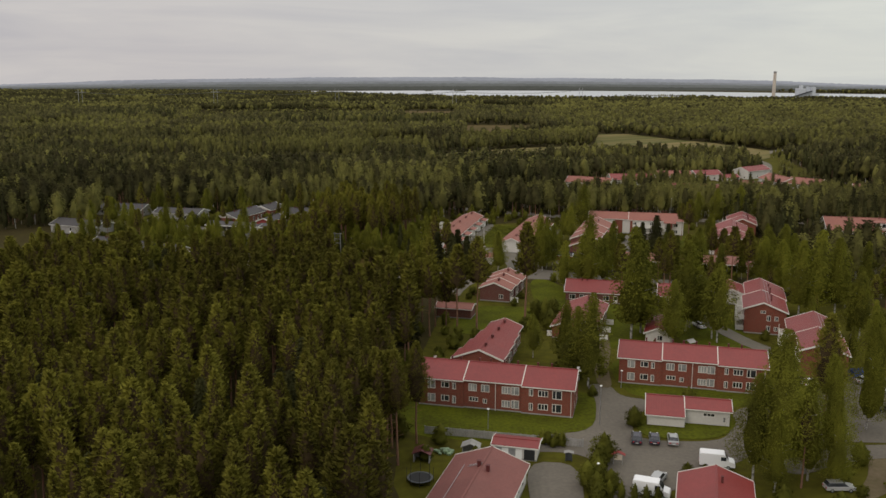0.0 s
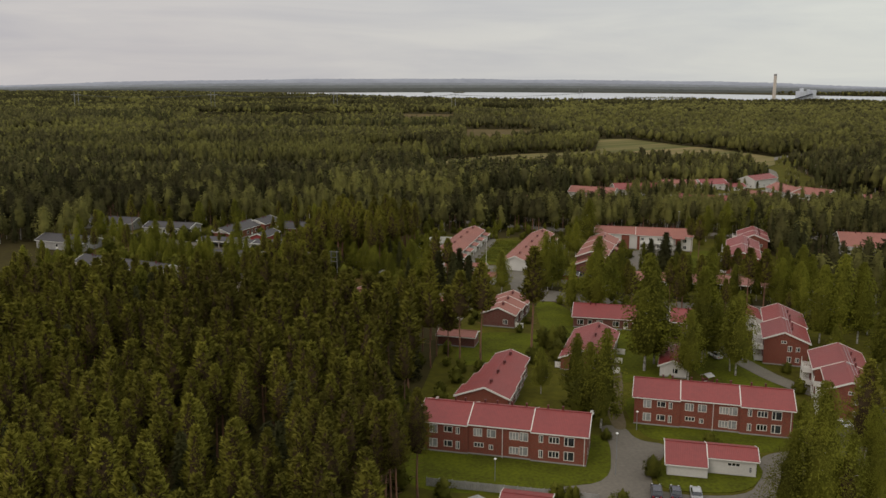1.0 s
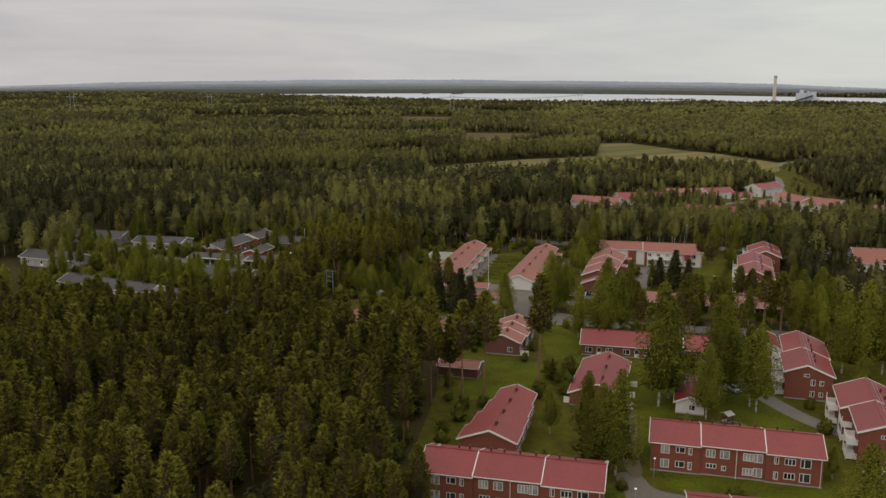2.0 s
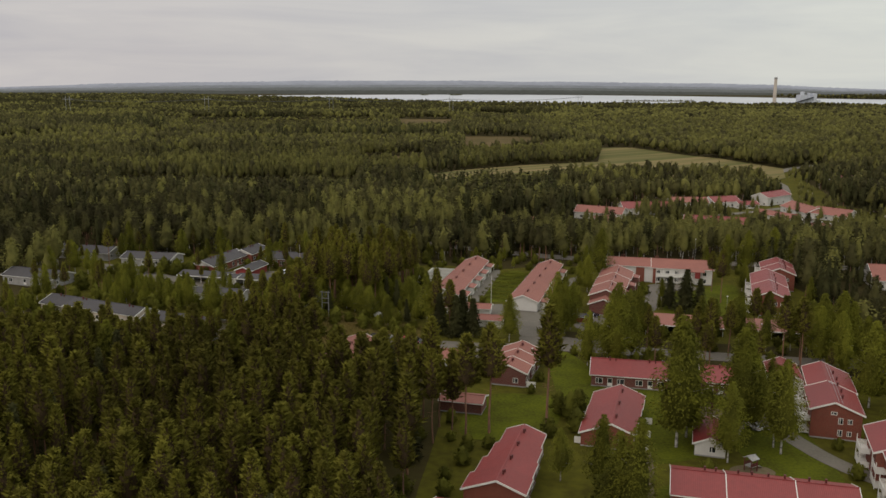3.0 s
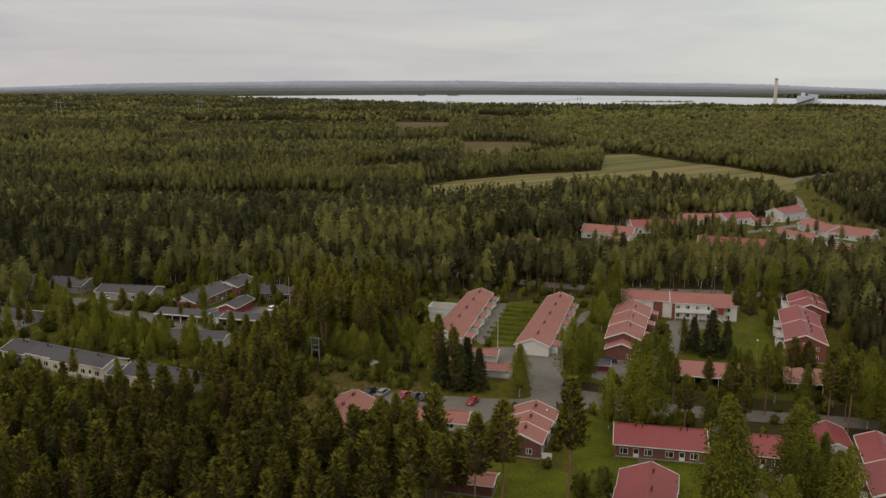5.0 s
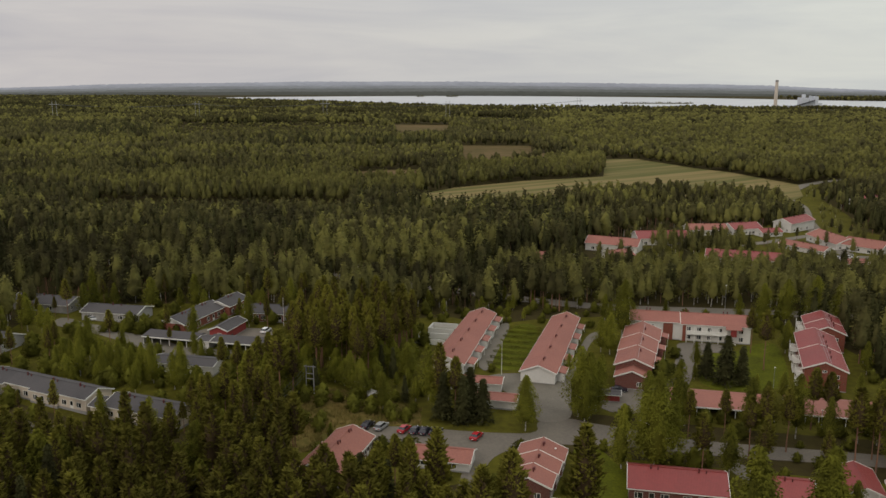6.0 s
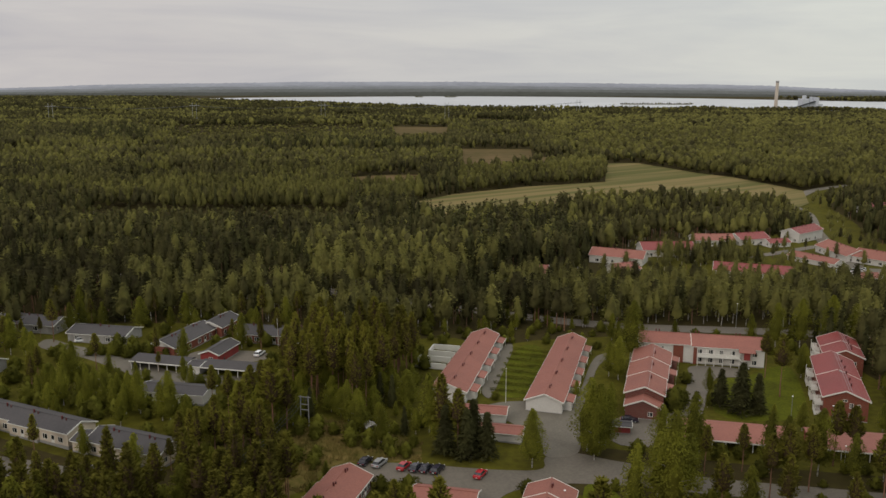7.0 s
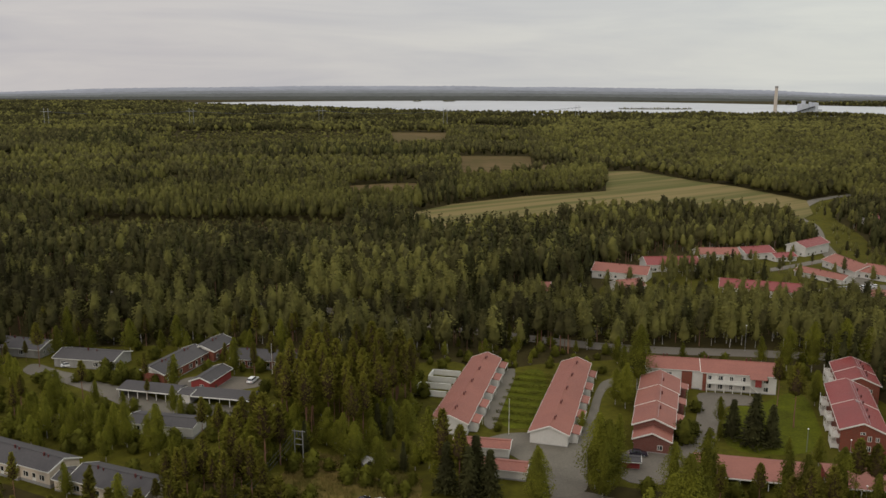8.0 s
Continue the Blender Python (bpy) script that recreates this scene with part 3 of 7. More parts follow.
for cx_, cy_, rx_, ry_ in ((56.4, 218.4, 4.4, 3.6), (56.6, 188.6, 4.6, 3.2)):
    patch("sand_patch", [(cx_ + rx_ * math.cos(k_ * 0.785), cy_ + ry_ * math.sin(k_ * 0.785)) for k_ in range(8)], M["dirt"], 0.13, "sandy play area on a lawn", "sand")
drive_h = patch("driveway", ribbon([(60, 253), (64, 240), (67, 222), (70, 205), (74, 192), (84, 178), (92, 166)], 4.5), M["gravel"], 0.1, "gravel driveway past brick houses", "driveway")

LAKE = [(-1016, 3158), (-587, 2580), (-240, 2345), (26, 2340), (480, 2325), (760, 2270), (830, 2330), (1000, 2330), (1090, 2200), (1400, 2080), (1900, 2050), (1950, 3000), (1537, 3050), (964, 3520), (500, 3680), (42, 3736), (-591, 3540), (-800, 3400)]
lake = patch("lake", LAKE, M["water"], 0.5, "lake with the overcast sky's reflection painted in as pale grey", "lake", 300.0, drop=1.0)

ISLANDS = [(560, 790, 2790), (30, 80, 3560), (-85, -55, 3560)]
for x0, x1, y0 in ISLANDS:
    patch("island", [(x0, y0), (x0 + 30, y0 + 14), (x1 - 40, y0 + 16), (x1, y0 + 2), (x1 - 30, y0 - 12), (x0 + 30, y0 - 12)], M["yard"], 1.2, "low grassy island with trees in the lake", "island", 60.0, drop=1.5)

OPEN = [LOT, LOT_E, ROAD_E, PATH_E, LAWN_A, LAWN_B, LAWN_G, ROAD_S, DRIVE_W, DRIVE_W_WEST, LAWN_W, ROAD_N, DRIVE_N, LAWN_N, BRUSH, LAWN_J, LAWN_K, LAWN_H, PARK_Q, YARD_Q, FRONT_D, FIELD_A, FIELD_B, FIELD_C, FIELD_D, ROAD_FAR, ROAD_FAR_CLEAR, STREET_FAR, YARD_F, YARD_S, LAKE]

# ---- buildings ----
FOOT = []  # ground taken by buildings: centre, half sizes, turn


def box(bm, lo, hi, m=None):
    """A box between two corners, added to bm."""
    r = bmesh.ops.create_cube(bm, size=1.0)["verts"]
    c = [(lo[i] + hi[i]) / 2 for i in range(3)]
    s = [hi[i] - lo[i] for i in range(3)]
    for v in r:
        v.co = Vector((v.co.x * s[0] + c[0], v.co.y * s[1] + c[1], v.co.z * s[2] + c[2]))
        if m:
            v.co = m @ v.co
    return r


def bar(bm, a, b, w, h):
    """A beam of section w by h between two points."""
    a, b = Vector(a), Vector(b)
    d = b - a
    q = d.to_track_quat("X", "Z").to_matrix().to_4x4()
    return box(bm, (0, -w / 2, -h / 2), (d.length, w / 2, h / 2), Matrix.Translation(a) @ q)


def tube(bm, a, b, r1, r2=None, seg=8):
    a, b = Vector(a), Vector(b)
    d = b - a
    m = Matrix.Translation((a + b) / 2) @ d.to_track_quat("Z", "Y").to_matrix().to_4x4()
    bmesh.ops.create_cone(bm, cap_ends=True, segments=seg, radius1=r1, radius2=r1 if r2 is None else r2, depth=d.length, matrix=m)


def panel(bm, place, length, height, holes, deep):
    """An upright wall face with holes (u, z, w, h) through it and reveals behind them. place(u, z, d): a point on the wall, d behind its face."""
    us = sorted({0.0, length, *[h[0] for h in holes], *[h[0] + h[2] for h in holes]})
    zs = sorted({0.0, height, *[h[1] for h in holes], *[h[1] + h[3] for h in holes]})
    for i in range(len(us) - 1):
        for j in range(len(zs) - 1):
            cu, cz = (us[i] + us[i + 1]) / 2, (zs[j] + zs[j + 1]) / 2
            if any(h[0] < cu < h[0] + h[2] and h[1] < cz < h[1] + h[3] for h in holes):
                continue
            bm.faces.new([bm.verts.new(place(u, z, 0)) for u, z in ((us[i], zs[j]), (us[i + 1], zs[j]), (us[i + 1], zs[j + 1]), (us[i], zs[j + 1]))])
    for u, z, w, h in holes:
        c = [(u, z), (u + w, z), (u + w, z + h), (u, z + h)]
        for k in range(4):
            (ua, za), (ub, zb) = c[k], c[(k + 1) % 4]
            bm.faces.new([bm.verts.new(p) for p in (place(ua, za, 0), place(ua, za, deep), place(ub, zb, deep), place(ub, zb, 0))])


class House:
    """A gabled building whose ridge runs from a to b. Units along the ridge: (from, to, half width left of the ridge, half width right of it)."""

    def __init__(self, name, label, a, b, units, ridge, slope, wall, roof, category="house", group="", plinth=0.3, over=0.45, verge=0.4, base=None, ends=None, gable=None, trim=True, rims=True):
        a, b = Vector(a), Vector(b)
        self.length = (b - a).length
        mid = (a + b) / 2
        self.z = land(mid.x, mid.y) if base is None else base
        self.root = new(name)
        self.root.empty_display_size = 0.5
        turn = math.atan2(b.y - a.y, b.x - a.x)
        self.root.matrix_world = Matrix.Translation((a.x, a.y, self.z)) @ Matrix.Rotation(turn, 4, "Z")
        tagged(self.root, label, category, group)
        self.units, self.ridge, self.slope, self.wall_mat, self.roof_mat = units, ridge, slope, wall, roof
        self.over, self.verge, self.trim, self.rims, self.plinth = over, verge, trim, rims, plinth
        self.gable_mat = gable or wall
        self.holes = {}
        for u in units:
            cx, cy = (u[0] + u[1]) / 2, (u[2] - u[3]) / 2
            c = self.root.matrix_world @ Vector((cx, cy, 0))
            FOOT.append((c.x, c.y, (u[1] - u[0]) / 2 + 1.2, (u[2] + u[3]) / 2 + 1.2, turn))

    def eave(self, half):
        return self.ridge - half * self.slope

    def side_place(self, k, side):
        x0, x1, hl, hr = self.units[k][:4]
        if side == "R":
            return (lambda u, z, d: (x0 + u, -hr + d, z)), x1 - x0, self.eave(hr)
        if side == "L":
            return (lambda u, z, d: (x1 - u, hl - d, z)), x1 - x0, self.eave(hl)
        low = min(self.eave(hl), self.eave(hr))
        if side == "A":
            return (lambda u, z, d: (x0 + d, hl - u, z)), hl + hr, low
        return (lambda u, z, d: (x1 - d, -hr + u, z)), hl + hr, low

    def window(self, k, side, u, z, w, h, bars=1, pane="glass", door=False):
        """A window (or door) in side L, R, A (start gable) or B (end gable) of unit k: a frame with bars, panes set back in the opening."""
        self.holes.setdefault((k, side), []).append((u, z, w, h))
        place, _, _ = self.side_place(k, side)
        bm = bmesh.new()
        f, o, d = 0.10, 0.02, 0.10

        # the frame is one ring round the opening
        outer = ((u - f, z - f), (u + w + f, z - f), (u + w + f, z + h + f), (u - f, z + h + f))
        inner = ((u, z), (u + w, z), (u + w, z + h), (u, z + h))
        oa, ob, ia, ib = [[bm.verts.new(place(uu, zz, dd)) for uu, zz in ring] for ring, dd in ((outer, -o), (outer, d), (inner, -o), (inner, d))]
        for q in range(4):
            n = (q + 1) % 4
            for a, b in ((oa, ia), (ia, ib), (ib, ob), (ob, oa)):
                bm.faces.new([a[q], a[n], b[n], b[q]])
        bmesh.ops.recalc_face_normals(bm, faces=bm.faces)
        win = part("door" if door else "window", bm, M["trim"], self.root)

        def piece(name, u0, z0, u1, z1, d0, d1):
            c = [place(uu, zz, dd) for dd in (d0, d1) for uu in (u0, u1) for zz in (z0, z1)]
            sb = bmesh.new()
            box(sb, [min(p[i] for p in c) for i in range(3)], [max(p[i] for p in c) for i in range(3)])
            part(name, sb, M["trim"], win)

        for i in range(1, bars + 1):
            x = u + w * (i / (bars + 1) if bars > 1 else 0.36)
            piece("mullion", x - 0.06, z, x + 0.06, z + h, 0.02, d - 0.03)
        if door:
            piece("door_leaf", u, z, u + w, z + 0.9, 0.04, d - 0.03)
        pm = bmesh.new()
        pm.faces.new([pm.verts.new(place(uu, zz, d - 0.02)) for uu, zz in ((u, z), (u + w, z), (u + w, z + h), (u, z + h))])
        part("pane", pm, M[pane], win)

    def finish(self):
        n = len(self.units)
        for k, (x0, x1, hl, hr) in enumerate([q[:4] for q in self.units]):
            el, er, rz = self.eave(hl), self.eave(hr), self.ridge
            bm = bmesh.new()
            for side in "LR":
                place, length, height = self.side_place(k, side)
                panel(bm, place, length, height, self.holes.get((k, side), []), 0.12)
            for side, x in (("A", x0), ("B", x1)):
                gm = bmesh.new()
                place, length, low = self.side_place(k, side)
                panel(bm, place, length, low, self.holes.get((k, side), []), 0.12)
                top = [(x, hl, low), (x, -hr, low)]
                if er > low:
                    top += [(x, -hr, er)]
                top += [(x, 0, rz)]
                if el > low:
                    top += [(x, hl, el)]
                gm.faces.new([gm.verts.new(p) for p in top])
                part("gable", gm, self.gable_mat, self.root)
            bmesh.ops.recalc_face_normals(bm, faces=bm.faces)
            part("wall", bm, self.wall_mat, self.root)
            if self.plinth:
                pb = bmesh.new()
                box(pb, (x0 - 0.03, -hr - 0.03, -0.6), (x1 + 0.03, hl + 0.03, self.plinth))
                part("plinth", pb, M["concrete"], self.root)
            va = self.verge if k == 0 else 0.0
            vb = self.verge if k == n - 1 else 0.0
            rb = bmesh.new()
            th, s, o = 0.16, self.slope, self.over
            lift = 0.04 * (k % 2) if self.rims else 0.0
            for half, sg in ((hl, 1), (hr, -1)):
                y1, z1 = sg * (half + o), rz - (half + o) * s
                q = [(0, rz + lift), (y1, z1 + lift), (y1, z1 + lift + th), (0, rz + lift + th)]
                va_ = [rb.verts.new((x0 - va, y, z)) for y, z in q]
                vb_ = [rb.verts.new((x1 + vb, y, z)) for y, z in q]
                rb.faces.new(va_)
                rb.faces.new(vb_)
                for i in range(4):
                    rb.faces.new([va_[i], va_[(i + 1) % 4], vb_[(i + 1) % 4], vb_[i]])
            bmesh.ops.recalc_face_normals(rb, faces=rb.faces)
            roof = part("roof", rb, self.roof_mat, self.root)
            if self.trim:
                for x, v, o_k in ((x0 - va - 0.03, va, k - 1), (x1 + vb + 0.03, vb, k + 1)):
                    if not v and not self.rims:
                        for half, sg, other in ((hl, 1, self.units[o_k][2]), (hr, -1, self.units[o_k][3])):
                            if half > other + 0.05:
                                tb = bmesh.new()
                                bar(tb, (x, sg * (other + o), rz - (other + o) * s + 0.03), (x, sg * (half + o + 0.02), rz - (half + o) * s + 0.03), 0.10, 0.30)
                                part("verge_board", tb, M["trim"], roof)
                    else:
                        tb = bmesh.new()
                        for half, sg in ((hl, 1), (hr, -1)):
                            bar(tb, (x, 0, rz + 0.06 + lift), (x, sg * (half + o + 0.02), rz - (half + o) * s + 0.06 + lift), 0.10, 0.34)
                        part("verge_board", tb, M["trim"], roof)
                for half, sg in ((hl, 1), (hr, -1)):
                    tb = bmesh.new()
                    box(tb, (x0 - va, sg * (half + o) - 0.07 + 0.03 * sg, rz - (half + o) * s - 0.10 + lift), (x1 + vb, sg * (half + o) + 0.07 + 0.03 * sg, rz - (half + o) * s + 0.07 + lift))
                    part("gutter", tb, M["trim"], roof)
            rc = bmesh.new()
            bar(rc, (x0 - va, 0, rz + th + lift + 0.02), (x1 + vb, 0, rz + th + lift + 0.02), 0.32, 0.08)
            part("ridge_cap", rc, self.roof_mat, roof)
        return self.root

    def pipe(self, x, y=0.25, h=0.75, w=0.3, mat="vent"):
        """A short flue or vent standing through the roof."""
        z = self.ridge - abs(y) * self.slope
        bm = bmesh.new()
        box(bm, (x - w / 2, y - w / 2, z - 0.1), (x + w / 2, y + w / 2, z + 0.16 + h))
        box(bm, (x - w * 0.65, y - w * 0.65, z + 0.16 + h), (x + w * 0.65, y + w * 0.65, z + 0.24 + h))
        part("vent_pipe", bm, M[mat], self.root)

    def ladder(self, x, side=-1, half=4.0):
        """A roof ladder down one slope."""
        bm = bmesh.new()
        for dx in (-0.25, 0.25):
            bar(bm, (x + dx, 0, self.ridge + 0.3), (x + dx, side * half, self.ridge - half * self.slope + 0.3), 0.06, 0.06)
        for i in range(int(half / 0.5)):
            y = side * (0.3 + i * 0.5)
            bar(bm, (x - 0.25, y, self.ridge - abs(y) * self.slope + 0.3), (x + 0.25, y, self.ridge - abs(y) * self.slope + 0.3), 0.05, 0.05)
        part("roof_ladder", bm, M["steel"], self.root)

    def snow_rail(self, x0, x1, y, mat="steel"):
        bm = bmesh.new()
        z = self.ridge - abs(y) * self.slope + 0.32
        bar(bm, (x0, y, z), (x1, y, z), 0.06, 0.06)
        for i in range(int((x1 - x0) / 1.5) + 1):
            bar(bm, (x0 + i * 1.5, y, z - 0.2), (x0 + i * 1.5, y, z), 0.05, 0.05)
        part("snow_rail", bm, M[mat], self.root)

    def downpipe(self, x, y, top):
        bm = bmesh.new()
        tube(bm, (x, y, 0.1), (x, y, top), 0.06, seg=6)
        part("downpipe", bm, M["trim"], self.root)

    def canopy(self, x0, x1, side, half, out, z):
        """A lean-to porch roof on posts along a side, with a panelled bay wall under it."""
        sg = 1 if side == "L" else -1
        y0, y1 = sg * half, sg * (half + out)
        bm = bmesh.new()
        vs = [(y0, z + 0.55), (y1, z), (y1, z + 0.14), (y0, z + 0.69)]
        A, B = [[bm.verts.new((x, *p)) for p in vs] for x in (x0, x1)]
        bm.faces.new(A)
        bm.faces.new(B)
        for i in range(4):
            bm.faces.new([A[i], A[(i + 1) % 4], B[(i + 1) % 4], B[i]])
        bmesh.ops.recalc_face_normals(bm, faces=bm.faces)
        roof = part("porch_roof", bm, self.roof_mat, self.root)
        tb = bmesh.new()
        box(tb, (x0 - 0.05, min(y1, y1 + sg * 0.08), z - 0.12), (x1 + 0.05, max(y1, y1 + sg * 0.08), z + 0.16))
        part("fascia", tb, M["trim"], roof)
        wb = bmesh.new()
        ym = sg * (half + out * 0.8)
        box(wb, (x0 + 0.15, min(y0, ym), 0.0), (x0 + (x1 - x0) * 0.55, max(y0, ym), z + 0.05))
        part("porch_wall", wb, self.wall_mat, self.root)
        for x in (x1 - 0.12,):
            pb = bmesh.new()
            box(pb, (x - 0.06, y1 - sg * 0.15 - 0.06, 0), (x + 0.06, y1 - sg * 0.15 + 0.06, z))
            part("post", pb, M["trim"], self.root)


def row(house, k, side, spec, pane="glass"):
    for s in spec:
        house.window(k, side, *s[:4], bars=s[4] if len(s) > 4 else 1, pane=s[5] if len(s) > 5 else pane)


BRICK_GROUP = "two-storey brick houses"


def brick_block(a, b, label):
    """A long two-storey brick house in three joined sections."""
    L = (Vector(b) - Vector(a)).length
    s = L / 29.0
    h = House("apartment_house", label, a, b, [(0, 8.6 * s, 5.1, 5.3), (8.6 * s, 19.6 * s, 5.1, 5.0), (19.6 * s, L, 5.1, 5.35)], 7.6, 0.36, M["brick"], M["roof_red"], "house", BRICK_GROUP, rims=True)

    def fit(h_, k, side, spec):
        row(h_, k, side, [(q[0] + 0.07 * q[2], q[1] + 0.05, q[2] * 0.88, q[3] * 0.93) + tuple(q[4:]) for q in spec])

    up, lo = 3.55, 0.85
    fit(h, 0, "R", [(1.7 * s, up, 1.5, 1.5, 1, "curtain"), (4.3 * s, up + 0.35, 1.6, 1.05), (6.5 * s, up + 0.15, 0.6, 1.2), (1.7 * s, lo, 1.5, 1.55, 1, "curtain"), (4.3 * s, lo + 0.3, 1.6, 1.1), (6.5 * s, lo, 0.6, 1.4)])
    fit(h, 1, "R", [(0.9 * s, up, 1.6, 1.4, 2, "curtain"), (3.3 * s, up, 1.6, 1.4, 1, "curtain"), (7.2 * s, up, 1.7, 1.35, 2, "curtain"), (9.0 * s, up - 0.1, 1.5, 1.55, 1, "curtain"), (1.0 * s, lo + 0.65, 1.8, 0.75, 2), (3.7 * s, lo + 0.4, 0.7, 0.8), (7.2 * s, lo, 1.7, 1.25, 2, "curtain"), (9.0 * s, lo - 0.1, 1.5, 1.55, 1, "curtain")])
    fit(h, 2, "R", [(1.4 * s, up + 0.15, 0.65, 1.3), (3.0 * s, up + 0.2, 1.9, 1.1, 2), (5.6 * s, up - 0.1, 1.8, 1.6), (1.4 * s, lo, 0.65, 1.35), (3.0 * s, lo + 0.25, 1.9, 1.1, 2), (5.6 * s, lo - 0.05, 1.8, 1.6)])
    for z in (up, lo):
        fit(h, 2, "B", [(3.2, z, 0.5, 1.1), (7.4, z, 0.5, 1.1)])
        for k in range(3):
            fit(h, k, "L", [(1.2, z, 1.5, 1.4), (4.6, z, 1.5, 1.4)])
    h.finish()
    for x in (5.2, 7.0, 10.6, 12.8, 15.4, 18.0, 21.8, 24.4):
        h.pipe(x * s, 0.35)
    for x in (14.7 * s, L - 0.35):
        h.downpipe(x, -5.45, 5.6)
    return h


brick_block((-3.8, 162.1), (25.1, 155.1), "two-storey red brick house with dark red sheet roof")
brick_block((37.5, 174.3), (65.5, 167.1), "two-storey red brick house with stepped red roof")


def garage(a, b):
    h = House("garage", "white low garage with red sheet roof and deeper end bay", a, b, [(0, 6.6, 3.4, 5.1), (6.6, 14.6, 3.4, 2.8)], 4.0, 0.34, M["white"], M["roof_red"], "garage", plinth=0.15)
    row(h, 1, "R", [(3.4, 1.75, 1.9, 0.5, 2)])
    h.finish()
    bm = bmesh.new()
    for i in range(3):
        box(bm, (13.5, -2.84, 0.9 + i * 0.3), (13.85, -2.805, 1.1 + i * 0.3))
    part("painted_marks", bm, M["dark_steel"], h.root, "dark painted marks")
    return h


garage((38.2, 151.8), (52.5, 148.6))


def low_house(name, label, a, b, halves, ridge=5.3, slope=0.40, wall="brick", roof="roof_pink", gable=None, group="", pipes=True, category="house", rims=False, gable_windows=True, side_windows=True):
    """A single-storey gabled house; halves: one (left, right) half width per unit along the ridge."""
    L = (Vector(b) - Vector(a)).length
    n = len(halves)
    units = [(L * i / n, L * (i + 1) / n, *halves[i]) for i in range(n)]
    h = House(name, label, a, b, units, ridge, slope, M[wall], M[roof], category, group, gable=M[gable] if gable else None, rims=rims)
    for k in range(n):
        ul = L / n
        if side_windows:
            for side in "LR":
                e = h.side_place(k, side)[2]
                if e > 2.0:
                    hh = min(1.2, e - 1.15)
                    row(h, k, side, [(ul * 0.12, 0.9, min(1.5, ul * 0.2), hh), (ul * 0.66, 0.9, min(1.5, ul * 0.2), hh)])
                    if ul > 5:
                        h.window(k, side, ul * 0.42, 0.15, 0.95, min(2.0, e - 0.35), bars=0, door=True)
    if gable_windows:
        row(h, 0, "A", [(halves[0][0] + halves[0][1] - 3.0, 1.0, 1.1, 1.1)])
        row(h, n - 1, "B", [(1.6, 1.0, 1.1, 1.1)])
    h.finish()
    if pipes:
        for k in range(n):
            h.pipe(L * (k + 0.45) / n, -0.6)
            h.pipe(L * (k + 0.6) / n, -0.7, 0.5, 0.22)
    return h


def screen_fence(h, x, y0, y1, top=1.5):
    """White board screen that closes a patio, as part of its house."""
    bm = bmesh.new()
    box(bm, (x - 0.02, min(y0, y1), 0.1), (x + 0.02, max(y0, y1), top))
    box(bm, (x + 0.02, min(y0, y1), 0.3), (x + 0.06, max(y0, y1), 0.4))
    box(bm, (x + 0.02, min(y0, y1), top - 0.3), (x + 0.06, max(y0, y1), top - 0.2))
    part("patio_screen", bm, M["trim"], h.root, "white board patio screen")


# low houses by the wood edge
c = low_house("row_house", "low brick row house with dark red sheet roof", (7.3, 173.8), (14.3, 197.5), [(5.8, 4.8), (4.9, 4.6), (4.0, 4.3), (3.2, 3.9)], 5.6, 0.38, "brick", "roof_red", group="low brick row houses")
k = low_house("row_house", "low brick row house with stepped red roof", (31.8, 199.0), (38.1, 220.7), [(6.0, 4.4), (5.8, 4.7), (5.6, 4.9)], 5.4, 0.40, "brick", "roof_red", group="low brick row houses")
for i in range(3):
    screen_fence(k, 1.0 + i * 7.0, -5.4, -7.4)
    screen_fence(k, 1.0 + i * 7.0, 5.4, 7.4)
j = low_house("row_house", "low brick row house with faded red roof", (13.8, 235.0), (19.1, 253.5), [(4.2, 4.4), (4.4, 4.7), (4.6, 5.0)], 5.4, 0.40, "brick_dark", "roof_pink", rims=True, group="low brick row houses")
screen_fence(j, 0.4, -4.6, -6.8)
f1 = low_house("row_house", "low house with faded red roof and two brick flues", (1.3, 104.5), (7.4, 124.9), [(5.6, 5.6), (5.6, 5.6)], 5.2, 0.36, "white", "roof_faded", group="low brick row houses", pipes=False)
f1.pipe(14.5, 0.3, 0.9, 0.5)
f1.pipe(14.0, -1.2, 0.9, 0.5)
f1.snow_rail(3, 16, 3.0)
f1.ladder(15.2, 1, 2.2)
f2 = low_house("row_house", "low house with red sheet roof and small flue", (35.2, 99.5), (40.8, 118.5), [(5.0, 5.0)], 5.2, 0.36, "white", "roof_red", group="low brick row houses", pipes=False)
f2.pipe(15.0, -0.8, 0.9, 0.35)
o = low_house("row_house", "low house with faded red roof beside a parking strip", (-28.6, 242.0), (-23.3, 260.6), [(4.6, 4.9), (4.3, 4.9), (3.7, 4.9)], 5.2, 0.40, "brick_dark", "roof_pink", group="low brick row houses")
screen_fence(o, 12.0, -5.6, -8.0)
o2 = low_house("outbuilding", "long white outbuilding with faded red roof", (-9.0, 253.9), (3.5, 251.0), [(3.0, 3.6)], 3.6, 0.36, "white", "roof_pink", pipes=False, category="outbuilding")
l1 = low_house("row_house", "long low brick house with dark red roof", (35.2, 240.8), (53.6, 236.9), [(5.2, 5.6), (5.2, 5.6)], 5.2, 0.38, "brick_dark", "roof_red", group="low brick row houses")
l2 = low_house("row_house", "long low brick house with dark red roof behind birches", (60.3, 235.4), (69.5, 233.2), [(5.2, 5.4)], 5.2, 0.38, "brick_dark", "roof_red", group="low brick row houses")
m1 = low_house("outbuilding", "small white outbuilding with red roof", (79.8, 232.0), (82.6, 243.6), [(3.4, 3.4)], 4.4, 0.40, "white", "roof_red", pipes=False, category="outbuilding")
